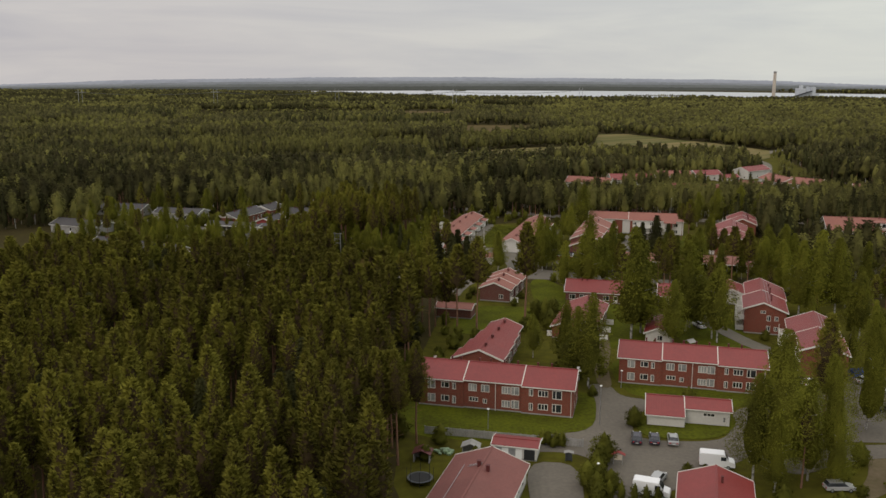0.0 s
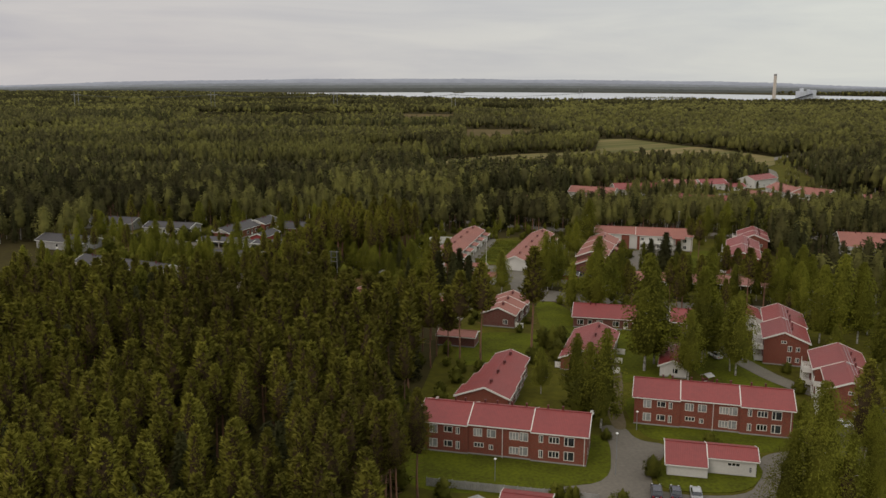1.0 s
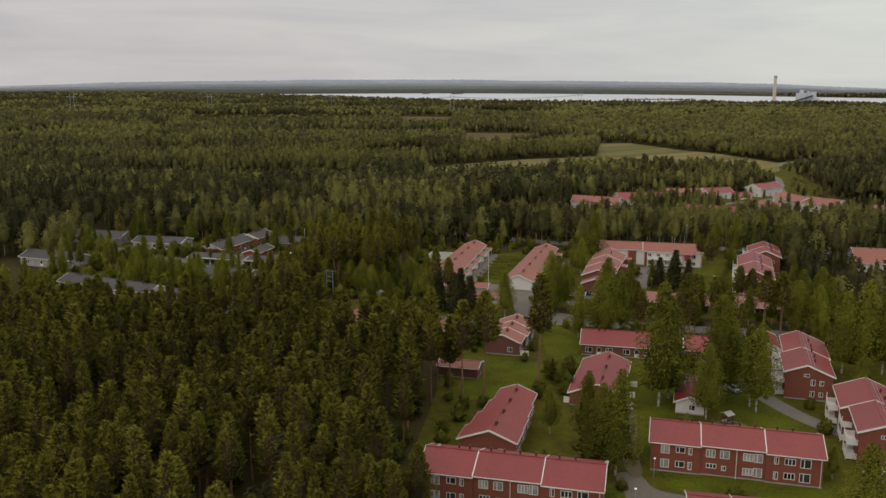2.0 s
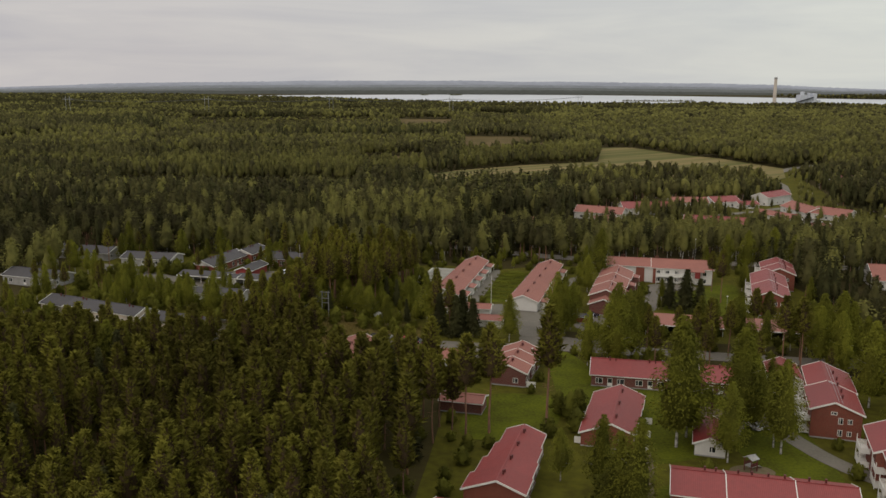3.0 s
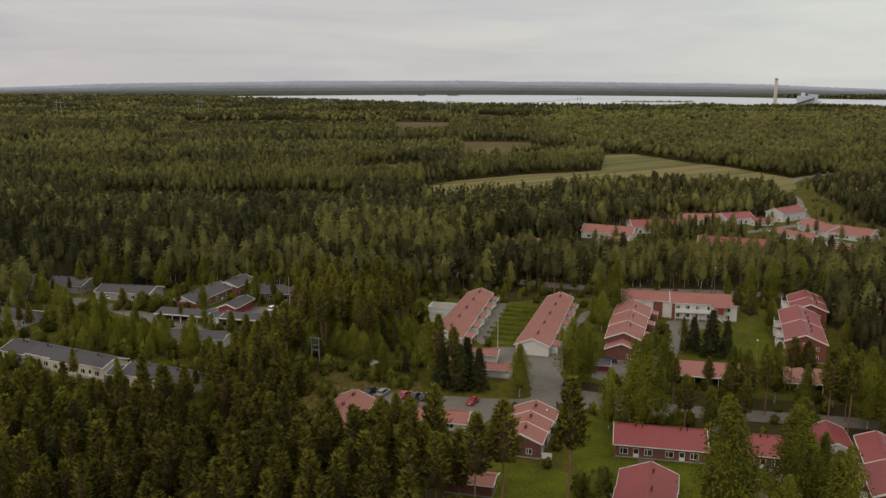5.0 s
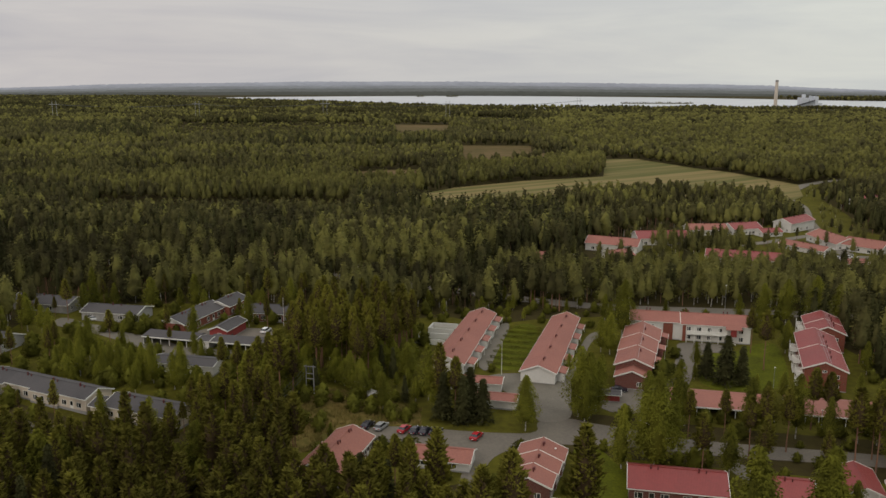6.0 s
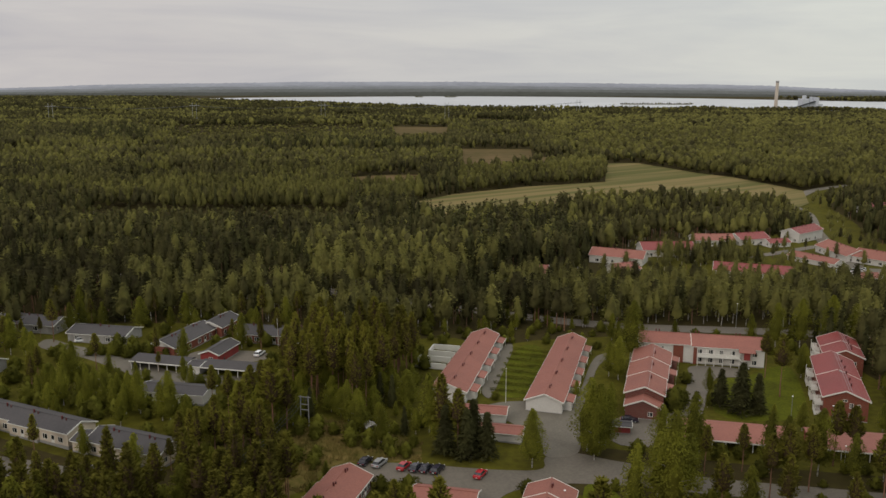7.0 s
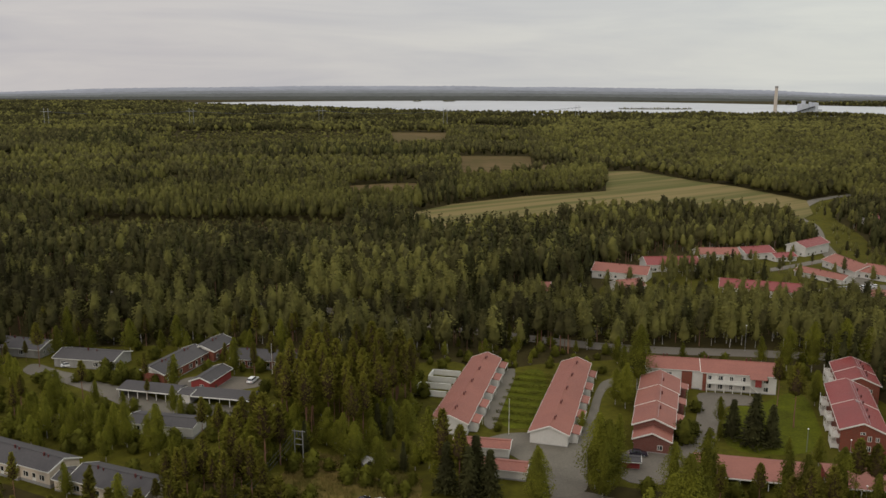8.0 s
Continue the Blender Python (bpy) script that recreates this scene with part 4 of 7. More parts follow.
k2 = low_house("outbuilding", "small white shed with red gable roof", (50.6, 195.4), (53.9, 206.5), [(2.9, 2.9)], 4.0, 0.45, "white", "roof_red", pipes=False, category="outbuilding")
j2 = low_house("shed", "red brick garden shed with faded red roof", (-1.6, 221.6), (7.4, 219.2), [(2.6, 2.6)], 3.5, 0.30, "brick_dark", "roof_pink", pipes=False, category="shed", gable_windows=False, side_windows=False)
g2 = low_house("carport", "white carport with red roof and open end bay", (8.6, 134.6), (15.6, 132.9), [(1.9, 1.7)], 2.9, 0.24, "white", "roof_red", pipes=False, category="carport", gable_windows=False, side_windows=False)

for i in range(4):
    db = bmesh.new()
    box(db, (0.25 + i * 1.15, -1.79, 0.2), (1.3 + i * 1.15, -1.72, 1.95))
    part("door", db, M["lamp_white" if i % 2 else "steel"], g2.root, "white boarded door" if i % 2 else "pale grey boarded door")
# flat black panel paints the shade of an open bay; the wall is closed
ob_ = bmesh.new()
box(ob_, (5.1, -1.78, 0.15), (6.9, -1.72, 1.95))
part("bay_shade_panel", ob_, M["black"], g2.root, "black panel standing in for the shade of an open bay")


def tall_house(label, a, b, hl, hr, hl2, hr2, ridge=8.0, slope=0.40, roof="roof_red"):
    """A two-storey brick house with its gable forward, white balconies along one side and roof ladders."""
    L = (Vector(b) - Vector(a)).length
    h = House("terrace_house", label, a, b, [(0, L * 0.5, hl, hr), (L * 0.5, L, hl2, hr2)], ridge, slope, M["brick"], M[roof], "house", "two-storey gabled brick houses")
    for z in (0.9, 3.5):
        row(h, 0, "A", [(hl + hr - 4.4, z, 0.75, 1.2), (hl + hr - 2.6, z + 0.15, 0.7, 0.9)])
    row(h, 0, "A", [(hl - 0.5, ridge - 0.4 * hl - 0.9, 1.0, 0.5)])
    for k in range(2):
        for z in (0.9, 3.4):
            row(h, k, "R", [(1.5, z, 1.4, 1.25), (6.0, z, 1.4, 1.25), (9.5, z, 1.0, 1.25)])
    h.finish()
    h.ladder(L * 0.46, -1, 1.0)
    h.snow_rail(0.8, L - 0.8, -0.9)
    h.snow_rail(0.8, L - 0.8, -1.6)
    for i in range(5):
        h.pipe(L * (0.18 + 0.15 * i), -2.0 - 0.25 * (i % 2), 0.7, 0.35)
    for i in range(3):
        x = 1.4 + i * L / 3
        for z in (0.25, 3.0):
            bm = bmesh.new()
            y0, y1 = hl + 0.0, hl + 1.9
            if x + 2.3 > L * 0.5:
                y0, y1 = hl2, hl2 + 1.9
            box(bm, (x, y0, z), (x + 4.6, y1, z + 0.15))
            for q in range(30):
                box(bm, (x + q * 0.155, y1 - 0.06, z + 0.2), (x + q * 0.155 + 0.11, y1 - 0.02, z + 1.15))
            for xx in (x, x + 4.52):
                for q in range(12):
                    box(bm, (xx, y0 + q * 0.155, z + 0.2), (xx + 0.04, y0 + q * 0.155 + 0.11, z + 1.15))
            box(bm, (x, y1 - 0.1, z + 1.15), (x + 4.6, y1 + 0.02, z + 1.22))
            part("balcony", bm, M["trim"], h.root, "white slatted balcony")
        for xx in (x + 0.05, x + 4.5):
            pb = bmesh.new()
            box(pb, (xx - 0.07, y1 - 0.14, 0), (xx + 0.07, y1, 5.2))
            part("post", pb, M["trim"], h.root)
    return h


tall_house("two-storey brick house with red roof and white balconies", (78.8, 170.5), (86.9, 195.3), 4.1, 5.0, 5.6, 4.6)
tall_house("two-storey brick house with gable window and red roof", (78.4, 204.0), (86.3, 229.4), 4.3, 5.4, 3.6, 5.8)
tall_house("two-storey brick house with dark red roof by the carports", (100.0, 297.1), (110.4, 329.0), 5.0, 5.6, 5.0, 5.6, ridge=8.0)
tall_house("two-storey brick house with dark red roof and roof ladder", (115.4, 330.3), (121.0, 348.4), 5.4, 5.0, 5.4, 5.0, ridge=8.0)

# white row houses with pink roofs
for aa, bb, lab in (((-1.4, 307.2), (11.5, 358.3), "long white row house with stepped pink tile roof"), ((23.6, 302.0), (39.3, 356.1), "long white row house with stepped faded red tile roof")):
    w = low_house("row_house", lab, aa, bb, [(4.9 - 0.1 * i, 4.6 - 0.15 * i) for i in range(5)], 5.2, 0.40, "white", "roof_pink", group="white row houses", gable_windows=False)
    for i in range(5):
        w.canopy(i * 11.0 + 3.0, i * 11.0 + 8.6, "R", 4.6 - 0.15 * i, 2.6, 2.35)


def walled_patio(x, y, turn, lx, ly):
    """A white rendered garden wall round a patio, open towards the house."""
    bm = bmesh.new()
    for lo, hi in (((0, 0, 0), (lx, 0.2, 1.7)), ((0, 0, 0), (0.2, ly, 1.7)), ((0, ly - 0.2, 0), (lx, ly, 1.7))):
        box(bm, lo, hi)
        box(bm, (lo[0] - 0.04, lo[1] - 0.04, 1.7), (hi[0] + 0.04, hi[1] + 0.04, 1.78))
    me = bpy.data.meshes.new("garden_wall")
    bm.to_mesh(me)
    bm.free()
    me.materials.append(M["trim"])
    ob = new("garden_wall", me)
    ob.matrix_world = pose(x, y, land(x, y) - 0.15, 0, 0, turn)
    tagged(ob, "white rendered wall round a small patio garden", "wall", "patio walls")
    FOOT.append((x + lx / 2, y + ly / 2, lx / 2 + 1, ly / 2 + 1, radians(turn)))


walled_patio(-7.0, 345.5, -14, 8.5, 6.5)
walled_patio(-11.0, 334.0, -14, 9.5, 6.5)


def gallery_house(a, b):
    """The two-storey house with white access galleries and a lean-to stair bay."""
    L = (Vector(b) - Vector(a)).length
    h = House("gallery_house", "two-storey house with pink roof and white access gallery", a, b, [(0, L * 0.42, 5.0, 5.0), (L * 0.42, L, 5.0, 5.6)], 7.8, 0.38, M["white"], M["roof_pink"], "house", gable=M["brick"])
    for z in (0.8, 3.4):
        row(h, 1, "R", [(2.0, z, 1.2, 1.3), (5.2, z, 1.2, 1.3), (8.4, z, 1.2, 1.3), (11.6, z, 1.2, 1.3), (18.0, z, 1.2, 1.3)])
        row(h, 0, "R", [(2.0, z, 1.3, 1.3), (6.0, z, 1.3, 1.3)])
    h.finish()
    for x0, x1, y in ((10.2, 13.2, -5.3), (16.2, 17.2, -5.95)):
        bm = bmesh.new()
        box(bm, (x0, y, 0), (x1, y + 0.3, 5.4))
        part("brick_pier", bm, M["brick"], h.root, "red brick pier")
    bm = bmesh.new()
    x0, x1, y0, y1 = L * 0.47, L * 0.80, -5.6, -7.4
    box(bm, (x0, y1, 2.75), (x1, y0, 2.95))
    for q in range(int((x1 - x0) / 0.16)):
        box(bm, (x0 + q * 0.16, y1, 2.98), (x0 + q * 0.16 + 0.13, y1 + 0.04, 4.0))
    box(bm, (x0, y1 - 0.03, 4.0), (x1, y1 + 0.07, 4.08))
    part("gallery", bm, M["trim"], h.root, "white slatted access gallery")
    for i in range(6):
        pb = bmesh.new()
        x = x0 + (x1 - x0) * i / 5
        box(pb, (x - 0.09, y1 + 0.05, 0), (x + 0.09, y1 + 0.22, 5.3))
        part("post", pb, M["trim"], h.root)
    sb = bmesh.new()
    box(sb, (L * 0.83, -8.2, 2.9), (L * 0.83 + 1.8, -8.0, 5.2))
    part("stair_panel", sb, M["red_wood"], h.root, "red boarded stair panel")
    for i in range(15):
        st = bmesh.new()
        box(st, (x1 + i * 0.19, -8.0, 2.75 - i * 0.18), (x1 + i * 0.19 + 0.28, -6.9, 2.8 - i * 0.18))
        part("stair_tread", st, M["trim"], h.root)
    cb = bmesh.new()
    vs = [(-5.6, 6.1), (-8.6, 5.15), (-8.6, 5.3), (-5.6, 6.25)]
    A, B = [[cb.verts.new((x, *p)) for p in vs] for x in (L * 0.79, L * 0.92)]
    cb.faces.new(A)
    cb.faces.new(B)
    for i in range(4):
        cb.faces.new([A[i], A[(i + 1) % 4], B[(i + 1) % 4], B[i]])
    bmesh.ops.recalc_face_normals(cb, faces=cb.faces)
    part("porch_roof", cb, M["roof_pink"], h.root)
    for x in (5, 6, 17, 18, 29, 30.2):
        h.pipe(x, 0.3, 0.9, 0.3)


gallery_house((59.6, 350.8), (95.7, 343.0))
nw = low_house("terrace_house", "stepped brick terrace with pink gabled roofs", (49.9, 302.5), (60.7, 338.7), [(5.0, 4.8), (5.2, 5.0), (5.0, 5.4)], 7.2, 0.40, "brick_dark", "roof_pink", group="two-storey gabled brick houses", pipes=False, rims=True)
nwf = low_house("outbuilding", "brick front bay with pink gabled roof", (48.4, 298.0), (49.7, 302.4), [(4.4, 4.4)], 5.2, 0.40, "brick_dark", "roof_pink", pipes=False, category="outbuilding")
for i in range(3):
    nw.snow_rail(1 + 12.4 * i, 11 + 12.4 * i, -0.8)
    nw.pipe(8 + i * 11, -1.2, 0.8, 0.35)
    nw.canopy(i * 12.4 + 7.0, i * 12.4 + 11.6, "R", 4.6 + 0.4 * i, 2.6, 4.2)


def carport(a, b, bays, label, deep=11.2, roof_mat="roof_pink", wall_mat="red_wood"):
    """A long shed roof on posts, open to the street, with a boarded back wall."""
    a, b = Vector(a), Vector(b)
    L = (b - a).length
    root = new("carport")
    root.matrix_world = Matrix.Translation((a.x, a.y, land(a.x, a.y))) @ Matrix.Rotation(math.atan2(b.y - a.y, b.x - a.x), 4, "Z")
    tagged(root, label, "carport", "long carports" if deep > 8 else "dark carports")
    bm = bmesh.new()
    vs = [(0.5, 2.75), (-0.15 * deep, 3.25), (-deep, 2.35), (-deep, 2.5), (-0.15 * deep, 3.42), (0.5, 2.92)]
    A, B = [[bm.verts.new((x, *p)) for p in vs] for x in (-0.4, L + 0.4)]
    bm.faces.new(A)
    bm.faces.new(B)
    for i in range(6):
        bm.faces.new([A[i], A[(i + 1) % 6], B[(i + 1) % 6], B[i]])
    bmesh.ops.recalc_face_normals(bm, faces=bm.faces)
    roof = part("roof", bm, M[roof_mat], root)
    fb = bmesh.new()
    box(fb, (-0.4, -deep - 0.1, 2.22), (L + 0.4, -deep, 2.54))
    part("fascia", fb, M["trim"], roof)
    wb = bmesh.new()
    box(wb, (0, 0, 0), (L, 0.12, 2.9))
    part("back_wall", wb, M[wall_mat], root)
    for x in (0, L - 0.1):
        wb = bmesh.new()
        box(wb, (x, -deep + 0.6, 0), (x + 0.1, 0, 2.4))
        part("end_wall", wb, M[wall_mat], root)
    for i in range(bays + 1):
        pb = bmesh.new()
        x = L * i / bays
        box(pb, (x - 0.08, -deep + 0.4, 0), (x + 0.08, -deep + 0.56, 2.4))
        part("post", pb, M["trim"], root)
    c = root.matrix_world @ Vector((L / 2, -deep / 2, 0))
    FOOT.append((c.x, c.y, L / 2 + 1, deep / 2 + 0.8, math.atan2(b.y - a.y, b.x - a.x)))


carport((57.2, 291.6), (81.0, 286.0), 8, "long open carport with pink roof and white fascia")
carport((85.0, 285.6), (112.0, 279.6), 9, "long open carport with pink sheet roof")
s1 = low_house("outbuilding", "white storage shed with pink roof and dark doorway", (0.0, 298.5), (13.2, 296.0), [(2.6, 2.6)], 3.4, 0.30, "white", "roof_pink", pipes=False, category="shed", gable_windows=False, side_windows=False)
s2 = low_house("outbuilding", "low white shed with pink roof beside a driveway", (6.0, 287.0), (16.2, 284.5), [(2.4, 2.6)], 3.2, 0.30, "white", "roof_pink", pipes=False, category="shed", gable_windows=False, side_windows=False)
bin_shed = low_house("shed", "low dark-roofed bin shelter", (38.5, 291.0), (43.5, 290.0), [(1.6, 1.6)], 2.4, 0.2, "red_wood", "roof_dark", pipes=False, category="shed", gable_windows=False, side_windows=False)

wh = low_house("apartment_house", "white house with deep pink roof and a roof balcony", (151.2, 340.4), (192.0, 331.4), [(6.5, 9.0), (6.5, 9.0), (6.5, 9.0)], 7.4, 0.42, "white", "roof_pink", group="white houses by the main road")


def roof_balcony(h, x0, x1):
    """A dormer with a glazed front and a railed balcony set into the lower slope."""
    bm = bmesh.new()
    box(bm, (x0, -6.6, 2.8), (x1, -1.8, 6.5))
    dormer = part("dormer", bm, M["white"], h.root, "white dormer with a balcony")
    bm = bmesh.new()
    box(bm, (x0 - 0.3, -6.9, 6.5), (x1 + 0.3, -1.5, 6.66))
    part("dormer_roof", bm, M["roof_pink"], dormer)
    for k in range(3):
        u = x0 + 0.5 + k * (x1 - x0 - 0.4) / 3
        bm = bmesh.new()
        box(bm, (u, -6.64, 4.5 if k != 1 else 4.2), (u + 1.3, -6.58, 6.1))
        part("window", bm, M["glass"], dormer, "dark balcony window")
    bm = bmesh.new()
    box(bm, (x0, -8.6, 3.6), (x1, -6.6, 4.05))
    part("balcony_floor", bm, M["concrete"], dormer)
    for k in range(int((x1 - x0) / 0.35) + 1):
        box_ = bmesh.new()
        box(box_, (x0 + k * 0.35, -8.6, 4.05), (x0 + k * 0.35 + 0.16, -8.55, 5.0))
        part("baluster", box_, M["trim"], dormer)
    bm = bmesh.new()
    box(bm, (x0, -8.63, 5.0), (x1 + 0.1, -8.52, 5.1))
    part("handrail", bm, M["trim"], dormer)


roof_balcony(wh, 17.5, 24.5)

# dark-roofed houses on the west side
GR = "dark-roofed low houses"
low_house("row_house", "brick house with dark grey felt roof and white gable", (-87.3, 338.4), (-80.2, 359.8), [(4.6, 4.6), (4.6, 4.6)], 5.0, 0.38, "brick", "roof_dark", "white", GR)
low_house("row_house", "brick house with dark grey felt roof behind shrubs", (-77.6, 358.7), (-74.2, 371.0), [(4.2, 4.0)], 5.0, 0.38, "brick", "roof_dark", "white", GR)
low_house("row_house", "long brick house with dark grey roof and white doors", (-66.3, 357.3), (-43.0, 353.2), [(4.6, 4.6), (4.6, 4.6), (4.6, 4.6)], 4.8, 0.38, "brick", "roof_dark", None, GR)
low_house("shed", "red boarded shed with dark gable roof", (-71.0, 331.6), (-67.7, 343.3), [(3.0, 2.8)], 4.2, 0.38, "red_wood", "roof_dark", None, GR, pipes=False, category="shed", side_windows=False)
carport((-91.3, 333.0), (-74.6, 328.7), 6, "low open carport with dark grey felt roof", 5.8, "roof_dark", "grey_wood")
carport((-70.6, 327.9), (-53.4, 324.1), 6, "low dark-roofed carport by a gravel yard", 5.8, "roof_dark", "grey_wood")
low_house("shed", "white rendered store between two dark carports", (-74.3, 325.9), (-70.9, 325.0), [(2.4, 2.6)], 3.1, 0.16, "white", "roof_dark", None, GR, pipes=False, category="shed", gable_windows=False, side_windows=False)
low_house("carport", "white low shed with dark roof", (-82.0, 308.4), (-64.3, 304.6), [(3.6, 3.6)], 3.6, 0.22, "white", "roof_dark", None, GR, pipes=False, category="shed", gable_windows=False)
low_house("row_house", "low house with grey roof and dark boarded walls", (-120.5, 358.4), (-101.0, 354.6), [(5.0, 5.0)], 4.4, 0.28, "grey_wood", "roof_dark", None, GR)
low_house("row_house", "long cream row house with dark roof and stepped gables", (-122.0, 297.0), (-88.3, 280.5), [(4.4, 4.6), (4.4, 3.9), (4.4, 4.6), (4.4, 3.9)], 5.0, 0.36, "cream", "roof_dark", "cream", GR)
low_house("row_house", "cream row house end with dark grey roof", (-83.1, 279.2), (-64.0, 270.8), [(4.4, 4.5), (4.4, 4.5)], 5.0, 0.36, "cream", "roof_dark", "cream", GR)
low_house("outbuilding", "small cream outbuilding with dark gabled roof", (-80.5, 262.0), (-73.5, 259.0), [(2.8, 2.8)], 3.6, 0.38, "cream", "roof_dark", None, GR, pipes=False, category="outbuilding")
low_house("row_house", "low white house with dark roof among trees", (-150.0, 372.0), (-128.0, 366.0), [(5.0, 5.0)], 4.6, 0.34, "grey_wood", "roof_dark", None, GR)
low_house("row_house", "low house with brown roof among pines", (-150.0, 330.0), (-130.0, 323.0), [(5.0, 5.0)], 4.8, 0.34, "grey_wood", "roof_dark", None, GR)

low_house("porch", "small dark porch roof between cream row houses", (-87.6, 279.0), (-83.6, 277.4), [(3.0, 3.0)], 3.9, 0.36, "cream", "roof_dark", None, GR, pipes=False, category="outbuilding", gable_windows=False, side_windows=False)

# white houses with red roofs beyond the main road
FG = "white houses beyond the main road"
for aa, bb, hw, top, rf in (
    ((71.4, 499.3), (94.4, 488.5), 6.2, 6.4, "roof_pink"), ((97.6, 513.6), (123.8, 514.9), 6.4, 6.6, "roof_red"), ((132.8, 544.2), (154.0, 544.5), 5.6, 6.0, "roof_pink"), ((156.0, 545.5), (173.0, 550.4), 5.8, 6.2, "roof_red"),
    ((170.2, 537.9), (182.3, 541.0), 3.6, 4.2, "roof_red"), ((189.1, 553.4), (208.6, 568.9), 5.4, 7.8, "roof_red"), ((195.6, 521.7), (198.5, 493.6), 6.4, 6.2, "roof_pink"), ((199.6, 496.7), (211.6, 481.7), 6.8, 6.2, "roof_pink"),
    ((169.2, 500.3), (182.2, 479.2), 3.8, 4.2, "roof_pink"), ((119.5, 464.8), (150.9, 453.2), 6.0, 5.8, "roof_red"), ((73.2, 462.4), (84.3, 466.4), 4.8, 5.4, "roof_pink"), ((34.2, 457.1), (44.1, 456.4), 5.4, 5.8, "roof_pink"),
    ((175.2, 448.5), (184.3, 448.6), 3.4, 4.2, "roof_pink"), ((277.1, 658.2), (298.1, 659.3), 6.6, 7.0, "roof_red"), ((301.3, 663.7), (318.9, 662.6), 6.0, 6.4, "roof_pink"), ((219.7, 463.7), (242.1, 456.0), 5.6, 5.6, "roof_pink"),
):
    low_house("bungalow", "white bungalow with %s gabled roof beyond the main road" % ("faded pink" if rf == "roof_pink" else "red"), aa, bb, [(hw, hw)], top, 0.42, "white", rf, group=FG)
for x, y in ((330, 1460), (410, 1420), (440, 1425), (620, 1500), (480, 1700)):
    low_house("bungalow", "tiny white house far off among woods", (x, y), (x + 16, y + 5), [(5, 5)], 6.5, 0.4, "white", "roof_dark", group="far white houses", pipes=False, gable_windows=False)

# ---- trees ----
rng = np.random.default_rng(7)


def tufts(root, along, size, slim, r, out):
    """Slim three-cornered needle or leaf tufts: each starts at root and points along its way, its face turned towards out."""
    n = len(root)
    d = along / (np.linalg.norm(along, axis=1)[:, None] + 1e-6)
    s = np.cross(d, r.normal(size=(n, 3)) * 0.8 + out)
    s /= np.linalg.norm(s, axis=1)[:, None] + 1e-6
    k = (size * r.uniform(0.65, 1.3, n))[:, None]
    q = np.stack([root - s * k * slim - d * k * 0.25, root + s * k * slim - d * k * 0.1, root + d * k], 1)
    face = np.cross(q[:, 1] - q[:, 0], q[:, 2] - q[:, 0])
    back = (face * out).sum(1) < 0
    q[back] = q[back][:, [1, 0, 2]]
    face[back] *= -1
    face /= np.linalg.norm(face, axis=1)[:, None] + 1e-9
    nor = 0.8 * out + 0.42 * face
    nor /= np.linalg.norm(nor, axis=1)[:, None] + 1e-9
    return q.reshape(-1, 3), np.arange(3 * n).reshape(-1, 3), np.repeat(nor, 3, axis=0)


def soften(me, nor):
    """Rounded shading over a crown of many small tufts."""
    at = me.attributes.new("custom_normal", "FLOAT_VECTOR", "POINT")
    at.data.foreach_set("vector", np.ascontiguousarray(nor, dtype=np.float32).ravel())


def trunk_mesh(r, H, rad, top, seg=6, bend=0.25):
    nz = 6 if seg > 4 else 3
    zs = np.linspace(0, top, nz)
    ox, oy = np.cumsum(r.normal(0, bend / 3, nz)), np.cumsum(r.normal(0, bend / 3, nz))
    ox -= ox[0]
    oy -= oy[0]
    v, f = [], []
    for i, z in enumerate(zs):
        rr = rad * (1.15 if i == 0 else 1) * (1 - 0.85 * z / H)
        for k in range(seg):
            a = 2 * math.pi * k / seg
            v.append((ox[i] + rr * math.cos(a), oy[i] + rr * math.sin(a), z - (0.4 if i == 0 else 0)))
        if i:
            for k in range(seg):
                f.append(((i - 1) * seg + k, (i - 1) * seg + (k + 1) % seg, i * seg + (k + 1) % seg, i * seg + k))
    return v, f, lambda z: (np.interp(z, zs, ox), np.interp(z, zs, oy))


def limb(v, f, a, b, r1):
    """A thin three-sided branch added to a trunk's mesh."""
    a, b = Vector(a), Vector(b)
    d = (b - a).normalized()
    s = d.cross(Vector((0.3, 0.2, 1))).normalized()
    u = d.cross(s)
    n = len(v)
    for p, rr in ((a, r1), (b, r1 * 0.35)):
        for k in range(3):
            an = 2.1 * k
            v.append(tuple(p + (s * math.cos(an) + u * math.sin(an)) * rr))
    for k in range(3):
        f.append((n + k, n + (k + 1) % 3, n + 3 + (k + 1) % 3, n + 3 + k))


